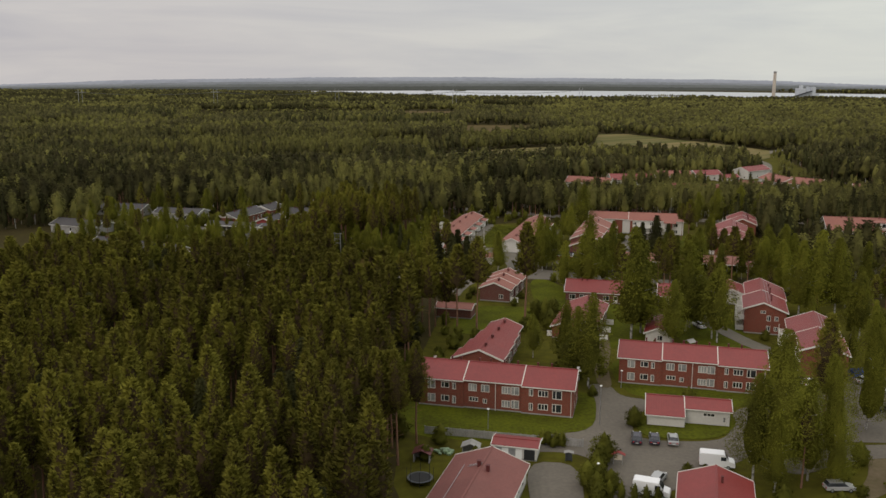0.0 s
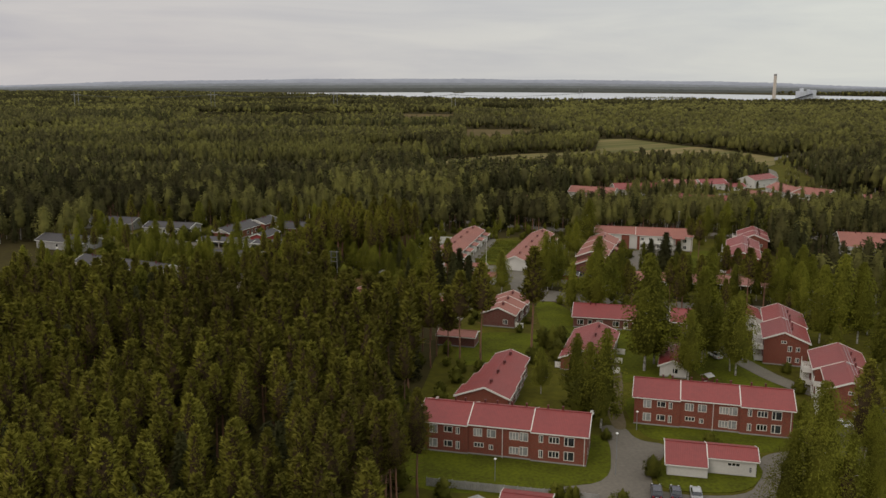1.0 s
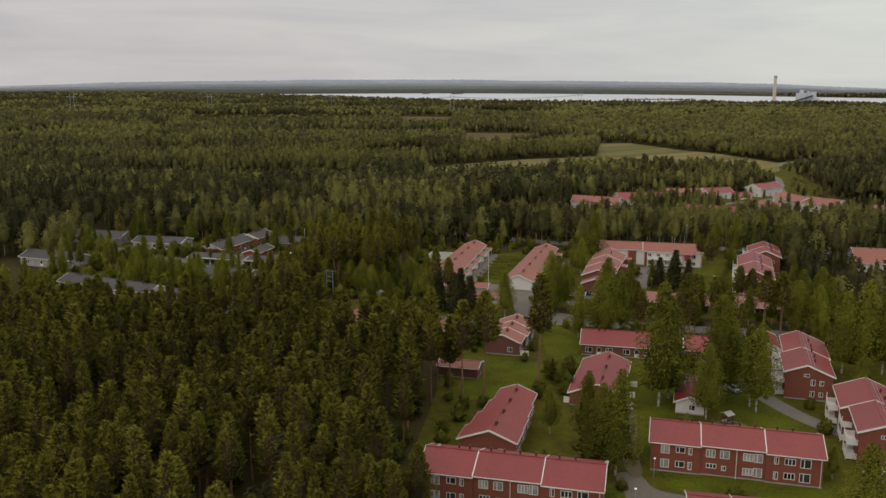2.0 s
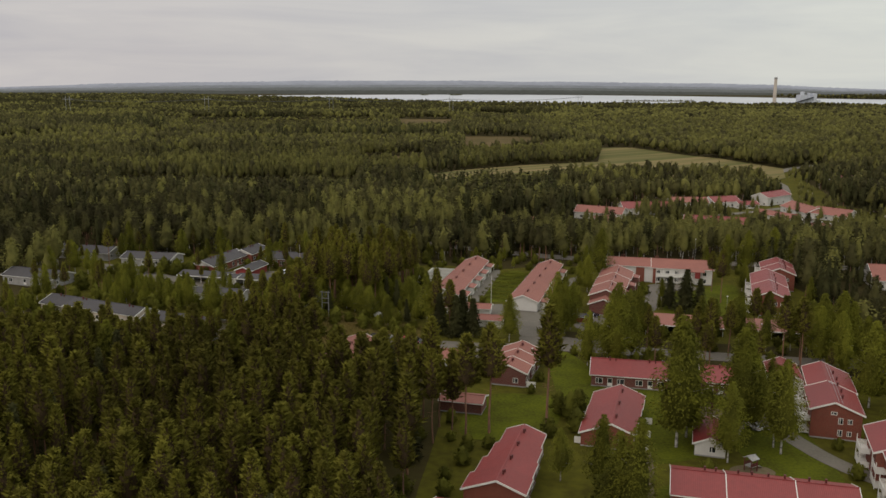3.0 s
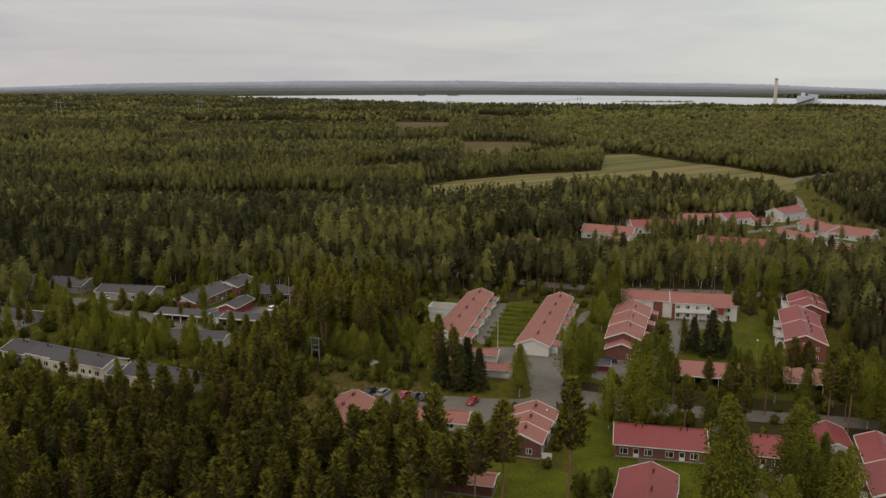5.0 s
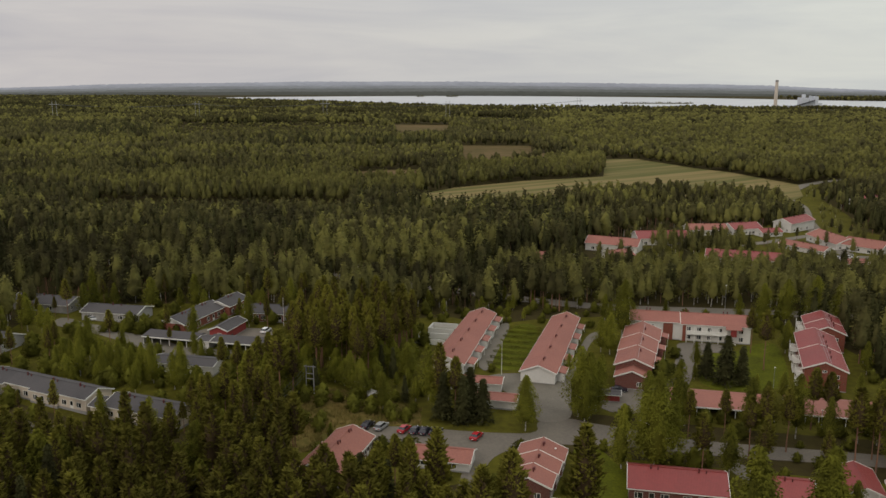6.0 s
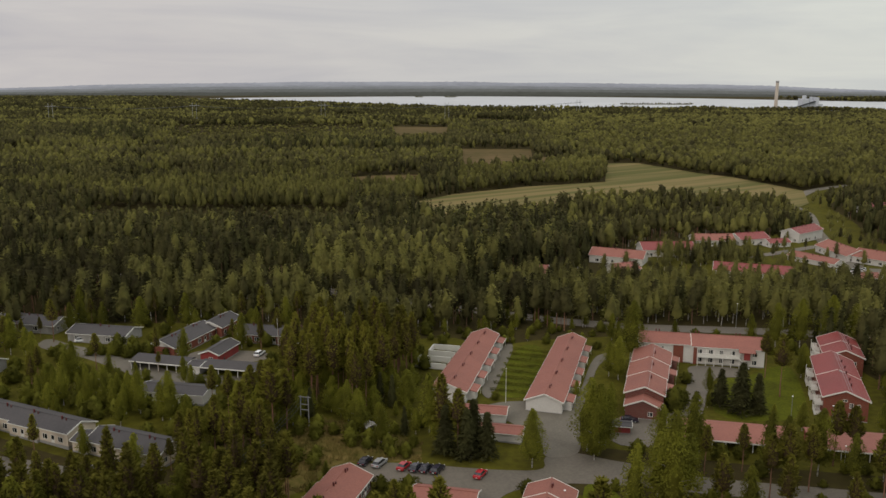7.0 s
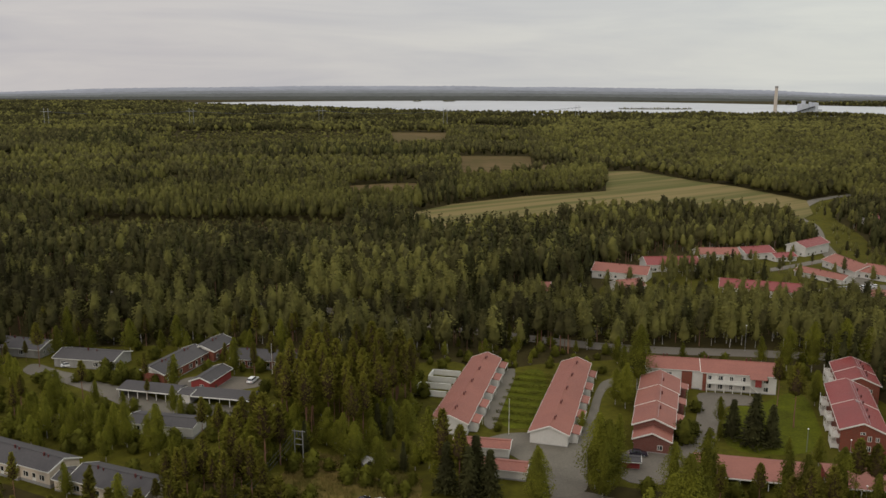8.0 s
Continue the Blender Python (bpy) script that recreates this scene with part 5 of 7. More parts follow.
def lump(rows, sides, r, rough):
    """A closed, uneven body of leaves round a stem: rows of (x, y, z, radius) from low to high, drawn to a tip."""
    v, f, nor = [], [], []
    for i, (x, y, z, rad) in enumerate(rows):
        for k in range(sides):
            a = 6.283 * (k + 0.5 * (i % 2)) / sides + r.uniform(-0.35, 0.35)
            q = rad * r.uniform(1 - rough, 1 + rough)
            v.append((x + q * math.cos(a), y + q * math.sin(a), z + rad * r.uniform(-0.4, 0.4)))
            nor.append((math.cos(a), math.sin(a), -0.3 + 1.2 * i / len(rows) + r.uniform(-0.3, 0.3)))
    for i in range(len(rows) - 1):
        for k in range(sides):
            a, b_, c, d = i * sides + k, i * sides + (k + 1) % sides, (i + 1) * sides + (k + 1) % sides, (i + 1) * sides + k
            f += [(a, b_, c), (a, c, d)]
    n = len(v)
    x, y, z, rad = rows[-1]
    v.append((x, y, z + rad * 1.3 + 0.3))
    nor.append((0, 0, 1))
    for k in range(sides):
        f.append(((len(rows) - 1) * sides + k, (len(rows) - 1) * sides + (k + 1) % sides, n))
    nor = np.array(nor)
    return np.array(v), np.array(f), nor / np.linalg.norm(nor, axis=1)[:, None]


LONE = 2000  # tufts on a pine that stands alone, with a high crown over a bare trunk


def grow(kind, seed, H, detail):
    """Trunk and crown of one tree, as vertex, face and normal arrays. detail: how many tufts, about; they sit on boughs
    round a core of twigs and leaves, its dark colour painting the shade inside.
    """
    r = np.random.default_rng(seed)
    lim = detail >= 500
    far = detail < 200
    if kind == "pine":
        tv, tf, at = trunk_mesh(r, H, 0.008 * H + 0.03, H * 0.96, seg=6 if lim else 3)
        low = H * (r.uniform(0.46, 0.58) if detail == LONE else (r.uniform(0.36, 0.52) if lim else r.uniform(0.25, 0.45)))
        rad = H * r.uniform(0.115, 0.145)
        shape = lambda g: rad * 1.1 * min(1.0, 0.62 + 1.6 * g) * max(1 - g, 0.0) ** (0.72 if lim else 0.52) + 0.05
        rise, slim, size, fall, core = 0.38, 0.30, 0.5, 0.85, 0.62
    elif kind == "spruce":
        tv, tf, at = trunk_mesh(r, H, 0.010 * H + 0.03, H * 0.97, seg=6 if lim else 3, bend=0.1)
        low, rad = H * r.uniform(0.02, 0.08), H * r.uniform(0.13, 0.17)
        shape = lambda g: rad * max(1 - g, 0.0) ** 0.9 + 0.05
        rise, slim, size, fall, core = -0.3, 0.32, 0.46, -0.3, 0.6
    elif kind == "birch":
        tv, tf, at = trunk_mesh(r, H, 0.007 * H + 0.03, H * 0.93, seg=6 if lim else 3, bend=0.5 if lim else 0.9)
        low, rad = H * (r.uniform(0.1, 0.2) if lim else r.uniform(0.15, 0.3)), H * r.uniform(0.15, 0.19)
        shape = lambda g: rad * 1.36 * min(1.0, 0.58 + 2.1 * g) * max(1 - g, 0.0) ** 0.72 + 0.06
        rise, slim, size, fall, core = 0.4, 0.5, 0.32, -0.7, 0.5
    else:
        tv, tf, at = trunk_mesh(r, H, 0.06, H * 0.6, seg=3, bend=0.2)
        low, rad = 0.03 * H, 0.52 * H
        shape = lambda g: rad * math.sin(math.pi * min(1, g * 0.8 + 0.17)) ** 0.6
        rise, slim, size, fall, core = 0.2, 0.5, 0.3, 0.4, 0.66
    if kind != "bush" and lim:
        for i in range(6 if kind == "birch" else 18):
            g = r.uniform(-0.4 if kind == "pine" else 0.0, 0.6)
            z, a, pr = low + (H - low) * g, r.uniform(0, 6.28), shape(max(g, 0.1)) * (0.9 if g > 0 else 0.5)
            x0, y0 = at(z)
            limb(tv, tf, (x0, y0, z - 0.4), (x0 + pr * math.cos(a), y0 + pr * math.sin(a), z + (0.4 if g > 0 else -0.1) * pr), 0.04)
    n = max(detail, 4)
    span = H - low
    if kind in ("pine", "spruce") and not far:
        # whorls of boughs, each carrying a brush of tufts towards its tip
        per = 7 if lim else 5
        nw = max(5, int(span / (0.5 if lim else 0.9)))
        m = max(2, n // (nw * per))
        gb = np.repeat((np.arange(nw) + 0.35) / nw, per)
        ab = np.tile(6.283 * np.arange(per) / per, nw) + np.repeat(np.arange(nw) * 1.3, per) + r.uniform(-0.3, 0.3, nw * per)
        reach = r.uniform(0.66, 1.16, nw * per)
        which = np.repeat(np.arange(nw * per), m)
        n = len(which)
        w = r.uniform(0.1, 1.0, n) ** 0.5
        g = np.clip(gb[which] + r.normal(0, 0.012, n), 0, 0.985)
        a = ab[which] + r.normal(0, 0.16, n)
    else:
        # boughs spread over the whole crown, tufts gathered round their ends
        nb = max(5, n // (26 if lim else 6))
        gb = 1 - (1 - (np.arange(nb) + 0.5) / nb) ** 0.9
        ab = np.arange(nb) * 2.4 + r.uniform(-0.4, 0.4, nb)
        reach = r.uniform(0.55, 1.25, nb) if lim else r.uniform(0.7, 1.15, nb)
        which = r.integers(0, nb, n)
        w = r.uniform(0.3, 1.0, n) ** 0.5
        g = np.clip(gb[which] + r.normal(0, 0.035, n), 0, 0.985)
        a = ab[which] + r.normal(0, 0.3 if not lim else 0.24, n)
    pr = np.array([shape(q) for q in g]) * reach[which] * w
    z = np.minimum(low + span * g + pr * rise * 0.6, H * 0.99)
    x0, y0 = at(z)
    big = 1.0 if lim else (1.55 if detail >= 200 else (2.1 if detail > 50 else 2.8))
    root = np.stack([x0 + pr * np.cos(a), y0 + pr * np.sin(a), z], 1) + r.normal(0, 0.1 * big, (n, 3))
    way = np.stack([np.cos(a), np.sin(a), np.full(n, fall)], 1) + r.normal(0, 0.35, (n, 3))
    out = np.stack([np.cos(a) * (0.35 + 0.65 * w), np.sin(a) * (0.35 + 0.65 * w), -0.1 + 1.2 * g ** 1.3], 1) + r.normal(0, 0.18, (n, 3))
    out /= np.linalg.norm(out, axis=1)[:, None]
    if lim and kind != "bush":
        size *= ((2600 if kind == "birch" else 2300) / detail) ** 0.6
    if kind == "bush":
        size *= max(0.8, H / 4) * min(1.0, 600 / detail) ** 0.5
    cv, cf, cn = tufts(root, way, size * big, slim * (1.0 if lim else 1.25), r, out)
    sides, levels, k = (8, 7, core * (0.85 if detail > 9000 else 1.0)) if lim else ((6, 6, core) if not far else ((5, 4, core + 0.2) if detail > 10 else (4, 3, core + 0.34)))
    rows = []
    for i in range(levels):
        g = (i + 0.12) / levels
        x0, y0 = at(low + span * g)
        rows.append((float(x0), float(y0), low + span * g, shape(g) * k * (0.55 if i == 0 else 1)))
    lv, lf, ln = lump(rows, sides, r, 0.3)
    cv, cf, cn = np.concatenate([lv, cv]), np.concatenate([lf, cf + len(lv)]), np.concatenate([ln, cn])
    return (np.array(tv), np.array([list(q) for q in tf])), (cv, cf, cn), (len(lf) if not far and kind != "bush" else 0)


BARK = {"pine": "pine_bark", "spruce": "spruce_bark", "birch": "birch_bark", "bush": "spruce_bark"}
LABEL = {
    "pine": ("pine_tree", "tall Scots pine with bare orange trunk and grey-green crown", "tree", "pines"),
    "spruce": ("spruce_tree", "dark green spruce with a dense conical crown", "tree", "spruces"),
    "birch": ("birch_tree", "birch with white trunk and loose yellow-green crown", "tree", "birches"),
    "bush": ("shrub", "rounded leafy green garden shrub", "shrub", "shrubs"),
}
MASTERS = {}


def master(kind, i, H, detail):
    key = (kind, i, detail)
    if key not in MASTERS:
        (tv, tf), (cv, cf, cn), inner = grow(kind, 31 * i + len(kind), H, detail)
        tm = bpy.data.meshes.new("trunk")
        tm.from_pydata(tv.tolist(), [], tf.tolist())
        tm.materials.append(M[BARK[kind]])
        tm.shade_smooth()
        cm = bpy.data.meshes.new("crown")
        cm.from_pydata(cv.tolist(), [], cf.tolist(), shade_flat=False)
        soften(cm, cn)
        cm.materials.append(M[kind])
        # pine cores brown, birch cores darker green: shade inside the crown put into colour
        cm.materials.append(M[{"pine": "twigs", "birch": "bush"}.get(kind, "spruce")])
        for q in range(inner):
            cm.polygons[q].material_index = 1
        MASTERS[key] = (tm, cm, H)
    return MASTERS[key]


def tree(kind, x, y, H, i=0, detail=1500, wide=1.0):
    tm, cm, h0 = master(kind, i, {"pine": 20.0, "spruce": 14.0, "birch": 17.0, "bush": 3.0}[kind], detail)
    name, label, cat, group = LABEL[kind]
    root = new(name)
    root.empty_display_size = 0.3
    s = H / h0
    root.matrix_world = Matrix.Translation((x, y, land(x, y))) @ Matrix.Rotation(rng.uniform(0, 6.28), 4, "Z") @ Matrix.Diagonal((s * wide, s * wide, s, 1))
    tagged(root, label, cat, group)
    for nm, me in (("trunk", tm), ("crown", cm)):
        o_ = new(nm, me)
        o_.parent = root
    return root


TAKEN = []


def blocked(x, y, pad=0.0):
    for poly in OPEN:
        if inside(x, y, poly):
            return True
    for cx, cy, hx, hy, a in FOOT:
        dx, dy = x - cx, y - cy
        u, v = dx * math.cos(a) + dy * math.sin(a), -dx * math.sin(a) + dy * math.cos(a)
        if abs(u) < hx + pad and abs(v) < hy + pad:
            return True
    return False


def in_house(x, y):
    for cx, cy, hx, hy, a in FOOT:
        dx, dy = x - cx, y - cy
        if abs(dx * math.cos(a) + dy * math.sin(a)) < hx - 0.7 and abs(-dx * math.sin(a) + dy * math.cos(a)) < hy - 0.7:
            return True
    return False


def plant_trees(rows):
    for q, (kind, x, y, H) in enumerate(rows):
        if any(abs(x - a) + abs(y - b) < 2.6 for a, b in TAKEN) or in_house(x, y):
            continue
        tree(kind, x, y, H, q % 6, (2400 if y < 152 else 600) if kind == "bush" else (12000 if y < 146 and kind == "birch" else 8000 if y < 142 else (4200 if kind == "birch" else LONE)), {"spruce": 1.75, "birch": 1.15, "pine": 1.15}.get(kind, 1.0))
        TAKEN.append((x, y))


# trees on the yard by the garage and along the first street: kind, x, y, height
plant_trees([
    ("birch", 52.1, 123.9, 25.2), ("birch", 48.6, 124.2, 18.0), ("pine", 55.4, 122.1, 15.0), ("birch", 57.4, 124.6, 17.0), ("birch", 60.4, 122.6, 14.5),
    ("birch", 63.4, 130.6, 18.8), ("pine", 63.9, 135.4, 24.4), ("birch", 54.6, 127.2, 19.5), ("bush", 68.4, 130.2, 3.6), ("birch", 50.6, 120.6, 13.5),
    ("birch", 76.1, 144.9, 22.5), ("bush", 34.6, 146.3, 3.4), ("bush", 26.2, 131.3, 4.4), ("bush", 22.4, 122.4, 3.7),
    ("bush", 25.5, 120.6, 3.2), ("bush", 18.7, 136.9, 1.5), ("bush", 38.9, 126.0, 2.1), ("bush", 42.1, 127.9, 1.1), ("bush", 60.7, 121.9, 3.6),
])
# trees between the brick blocks: kind, x, y, height
plant_trees([
    ("birch", 45.2, 199.9, 27.6), ("birch", 53.3, 192.9, 16.5), ("birch", 64.8, 199.9, 17.2), ("bush", 7.2, 199.3, 2.7), ("birch", 29.4, 166.8, 19.9),
    ("birch", 28.0, 170.1, 16.2), ("birch", 26.7, 181.0, 14.6), ("bush", 26.6, 172.9, 7.4), ("birch", 19.9, 185.1, 10.4), ("bush", 17.4, 185.1, 5.2),
    ("birch", 46.7, 200.9, 25.7), ("birch", 44.9, 201.9, 20.8), ("birch", 54.1, 200.7, 15.8), ("birch", 65.1, 196.8, 19.7), ("birch", 99.7, 198.3, 17.1),
    ("birch", 98.8, 200.6, 13.9), ("bush", 1.8, 191.7, 3.4), ("bush", 5.9, 198.2, 2.8),
])
# trees round the low houses and the lawn: kind, x, y, height
plant_trees([
    ("pine", -11.5, 133.8, 19.0), ("pine", -9.7, 132.3, 19.0), ("pine", -7.7, 129.8, 20.0), ("pine", -4.9, 138.4, 18.5),
    ("pine", -13.1, 137.4, 18.0), ("pine", 2.9, 203.9, 22.4), ("pine", 7.9, 206.9, 23.8), ("pine", 20.3, 210.4, 26.9), ("birch", 41.2, 235.2, 25.3), ("birch", 38.7, 237.5, 20.9),
    ("birch", 48.6, 204.9, 23.1), ("birch", 61.9, 209.3, 23.7), ("birch", 70.4, 217.6, 13.1), ("bush", 24.1, 217.7, 4.8), ("bush", 26.4, 214.5, 5.6),
    ("bush", 28.8, 220.5, 4.3), ("bush", 20.2, 205.0, 3.9), ("bush", 26.4, 207.4, 4.6), ("bush", 59.1, 224.8, 3.4), ("bush", 48.5, 234.2, 2.0),
    ("bush", 81.2, 235.8, 3.3), ("birch", 60.1, 206.3, 23.3), ("birch", 63.9, 208.7, 16.5), ("birch", 98.7, 221.2, 23.3), ("birch", 94.3, 221.3, 20.4),
    ("birch", 103.8, 221.0, 21.1),
])
plant_trees([("pine", -4.0, 227.0, 15.0), ("pine", -9.5, 230.0, 15.5), ("spruce", -14.0, 228.0, 12.5), ("pine", -2.5, 210.0, 16.0), ("pine", -6.0, 214.0, 17.0), ("pine", -12.5, 236.0, 14.0), ("spruce", -19.0, 232.0, 12.0), ("pine", -24.0, 230.0, 13.0)])
# trees on the near side of the street: kind, x, y, height
plant_trees([
    ("birch", 97.5, 254.8, 18.2), ("birch", 102.3, 254.0, 19.1), ("pine", 91.9, 254.0, 14.2), ("birch", 105.3, 254.0, 16.3), ("pine", 68.3, 254.0, 17.0),
    ("pine", 64.5, 254.0, 14.9), ("pine", 74.5, 258.1, 15.2), ("pine", 54.5, 265.8, 12.0), ("spruce", 6.9, 274.5, 11.2), ("pine", 0.4, 275.9, 16.1),
    ("spruce", -2.6, 275.8, 12.2), ("bush", 33.5, 258.9, 2.6), ("bush", 51.6, 250.2, 4.5), ("bush", 54.5, 250.9, 3.7), ("birch", 79.7, 265.7, 16.0),
    ("birch", 42.2, 247.8, 22.6), ("pine", 84.5, 246.6, 19.4), ("pine", 88.9, 246.4, 19.2), ("birch", 95.0, 249.8, 16.1), ("birch", 98.7, 246.1, 15.9),
])
# trees on the far side of the street: kind, x, y, height
plant_trees([
    ("pine", 88.6, 268.9, 15.1), ("birch", 16.9, 269.8, 14.0), ("spruce", 4.0, 279.3, 12.4), ("birch", 31.6, 273.4, 13.9), ("birch", 30.8, 278.6, 18.3),
    ("birch", 35.9, 282.1, 14.4), ("birch", 33.4, 277.6, 17.1), ("birch", 45.7, 269.0, 15.6), ("birch", 49.4, 270.3, 12.0), ("pine", 63.7, 268.0, 11.3),
    ("birch", 73.8, 268.1, 13.1), ("pine", 89.9, 274.6, 15.5), ("birch", 17.5, 275.9, 11.7), ("spruce", 2.2, 273.9, 12.2), ("pine", -1.5, 275.1, 17.3),
    ("pine", 2.2, 274.7, 15.0), ("spruce", 5.9, 275.4, 10.4), ("pine", -4.5, 275.9, 15.6), ("birch", -23.4, 287.3, 10.9), ("birch", -17.6, 279.5, 10.5),
    ("bush", -14.8, 274.4, 2.6), ("bush", -10.2, 279.9, 2.7),
])
# trees round the white row houses and the yard: kind, x, y, height
plant_trees([
    ("birch", 48.3, 327.4, 13.3), ("birch", 46.1, 330.4, 10.7), ("birch", 55.0, 342.2, 20.1), ("bush", 58.2, 303.1, 6.3), ("bush", 61.8, 308.5, 3.8),
    ("spruce", 71.2, 306.5, 10.7), ("spruce", 74.9, 301.6, 14.1), ("spruce", 79.4, 301.7, 11.1), ("birch", 71.0, 315.5, 8.1), ("pine", 90.1, 313.8, 17.9),
    ("pine", 91.6, 329.0, 14.3), ("birch", 102.3, 329.1, 10.6), ("birch", 106.1, 358.6, 14.9), ("birch", 113.6, 357.6, 16.6), ("birch", 122.6, 356.1, 18.0),
    ("birch", 130.5, 356.3, 15.3), ("birch", -26.6, 292.9, 11.2), ("pine", -36.8, 327.3, 19.2), ("pine", -32.0, 325.7, 18.3), ("pine", -27.6, 328.4, 16.1),
    ("pine", -39.3, 318.9, 17.1), ("birch", -22.5, 306.0, 10.4), ("birch", -14.9, 296.9, 4.3),
])
# trees among the dark-roofed houses: kind, x, y, height
plant_trees([
    ("birch", -103.1, 312.9, 13.6), ("birch", -104.4, 311.1, 11.3), ("birch", -95.1, 307.7, 8.2), ("birch", -89.5, 307.8, 6.7), ("birch", -79.8, 296.7, 11.3),
    ("birch", -72.9, 292.3, 10.4), ("birch", -70.5, 290.9, 13.8), ("pine", -83.8, 324.7, 6.4), ("bush", -97.1, 337.9, 4.2), ("bush", -91.0, 339.0, 3.9),
    ("bush", -85.6, 337.1, 2.9), ("bush", -52.8, 330.0, 4.1), ("bush", -47.8, 328.3, 4.1), ("pine", -61.6, 297.0, 12.8), ("pine", -56.1, 291.3, 13.8),
    ("pine", -50.9, 294.4, 14.0), ("pine", -49.6, 300.6, 13.0), ("birch", -72.3, 277.5, 9.1), ("bush", -89.3, 293.6, 3.5), ("bush", -86.5, 296.6, 3.6),
    ("bush", -84.4, 298.2, 4.3), ("bush", -93.3, 293.5, 2.8), ("bush", -102.7, 302.6, 2.9), ("bush", -107.5, 301.0, 3.6), ("bush", -74.4, 285.3, 2.7),
    ("bush", -87.6, 277.4, 2.6), ("bush", -119.1, 328.3, 2.9), ("pine", -125.8, 353.0, 14.1), ("pine", -119.1, 353.2, 16.7), ("birch", -119.7, 406.5, 8.4),
    ("spruce", -113.8, 377.5, 16.3), ("spruce", -105.9, 384.5, 15.7),
])


def crowded(x, y, d):
    return any((x - a) ** 2 + (y - b) ** 2 < d * d for a, b in TAKEN)


def homes(x, y):
    """The housing land, where trees stand singly."""
    return (x < -57 and 253 < y < 330) or (x > -7 and 95 < y < 200 and x < 75) or (x > 1 and 200 <= y < 262 and x < 100) or (-34 < x < 4 and 224 < y < 272) or (x > -14 and 262 <= y < 372 and x < 120 and not (x < -2 and y < 300)) or (-140 < x < -40 and 300 < y < 375) or (y > 438 and y < 566 and x > 60 and x < 240 and (y - 438) < 1.35 * (x - 25))


joined_later = []

# shrubs and small trees that fill the gardens between the houses
for x0, x1, y0, y1, gap, tall, kinds in (
    (-120, -52, 284, 316, 4.2, (5, 9), ("bush", "bush", "bush", "birch")),
    (-46, -8, 250, 292, 4.6, (4, 8), ("bush", "bush", "bush", "birch")),
    (-138, -42, 252, 385, 5.4, (6, 13), ("bush", "bush", "birch", "pine", "bush", "birch", "bush", "pine")),
    (-8, 92, 100, 262, 8.0, (2, 4), ("bush", "bush", "bush")),
    (93, 135, 150, 262, 7.0, (8, 14), ("birch", "bush", "birch", "pine")),
    (66, 92, 150, 168, 5.6, (5, 9), ("bush", "birch")),
    (56, 80, 104, 130, 7.0, (3, 5), ("bush",)),
    (-8, 122, 268, 372, 8.0, (5, 10), ("bush", "bush", "birch")),
    (38, 112, 246, 284, 5.4, (11, 17), ("birch", "birch", "bush", "pine")),
    (62, 240, 440, 575, 10.0, (4, 8), ("birch", "birch", "birch", "pine")),
    (-8, 60, 366, 398, 5.0, (4, 8), ("birch", "bush")),
):
    for gy_ in np.arange(y0, y1, gap):
        for gx_ in np.arange(x0, x1, gap):
            x, y = gx_ + rng.uniform(-0.45, 0.45) * gap, gy_ + rng.uniform(-0.45, 0.45) * gap
            if rng.uniform() < 0.3 or blocked(x, y, 0.3) or crowded(x, y, 3.0):
                continue
            kind = kinds[int(rng.integers(0, len(kinds)))]
            H = (rng.uniform(2.2, 4.6) if x < -8 else rng.uniform(1.6, 3.8)) if kind == "bush" else rng.uniform(*tall)
            if y > 400:
                joined_later.append((kind, x, y, H))
            else:
                tree(kind, x, y, H, int(rng.integers(0, 6)), {"bush": 600, "birch": 2400}.get(kind, 1500), rng.uniform(1.0, 1.3))
            TAKEN.append((x, y))

# the near pine wood, tree by tree
wood = []
for gy_ in np.arange(88, 290, 5.0):
    for gx_ in np.arange(-130, 4, 5.0):
        x, y = gx_ + rng.uniform(-1.7, 1.7), gy_ + rng.uniform(-1.7, 1.7)
        if homes(x, y) or blocked(x, y, 0.5) or crowded(x, y, 2.5) or x < -0.62 * y - 8 or (y < 101 and x > -9):
            continue
        if noise.noise(Vector((x * 0.07, y * 0.07, 4.4))) > 0.42:
            continue
        if (y > 262 and x > -62) and rng.uniform() < 0.45:
            continue
        wood.append((x, y))
wood.sort(key=lambda p: p[0] ** 2 + p[1] ** 2)
JOIN = {}


def joined(kind, x, y, H, i, detail, wide=1.0):
    JOIN.setdefault((kind, detail), []).append((x, y, H, i, wide))


for kind, x, y, H in joined_later:
    joined(kind, x, y, H + 1, int(rng.integers(0, 6)), 210, 1.6)
CURVE = ribbon([(330, 800), (293, 771), (276, 746), (255, 718), (243, 680), (242, 656), (232, 625), (221, 597)], 16)
for q in range(60):
    # young trees on the grass beside the winding road
    x, y = rng.uniform(214, 300), rng.uniform(560, 770)
    if inside(x, y, ROAD_FAR_CLEAR) and not inside(x, y, CURVE):
        joined("birch" if q % 3 else "pine", x, y, rng.uniform(3.5, 7.5), q % 6, 52, 1.5)
for q in range(70):
    # a grove between the bungalows
    x, y = 124 + rng.uniform(-22, 26), 497 + rng.uniform(-14, 16)
    if not blocked(x, y, 1.0):
        joined("birch" if q % 4 else "spruce", x, y, rng.uniform(7, 12), q % 6, 210, 1.3)
singles = {"pine": 0, "birch": 0, "spruce": 0}
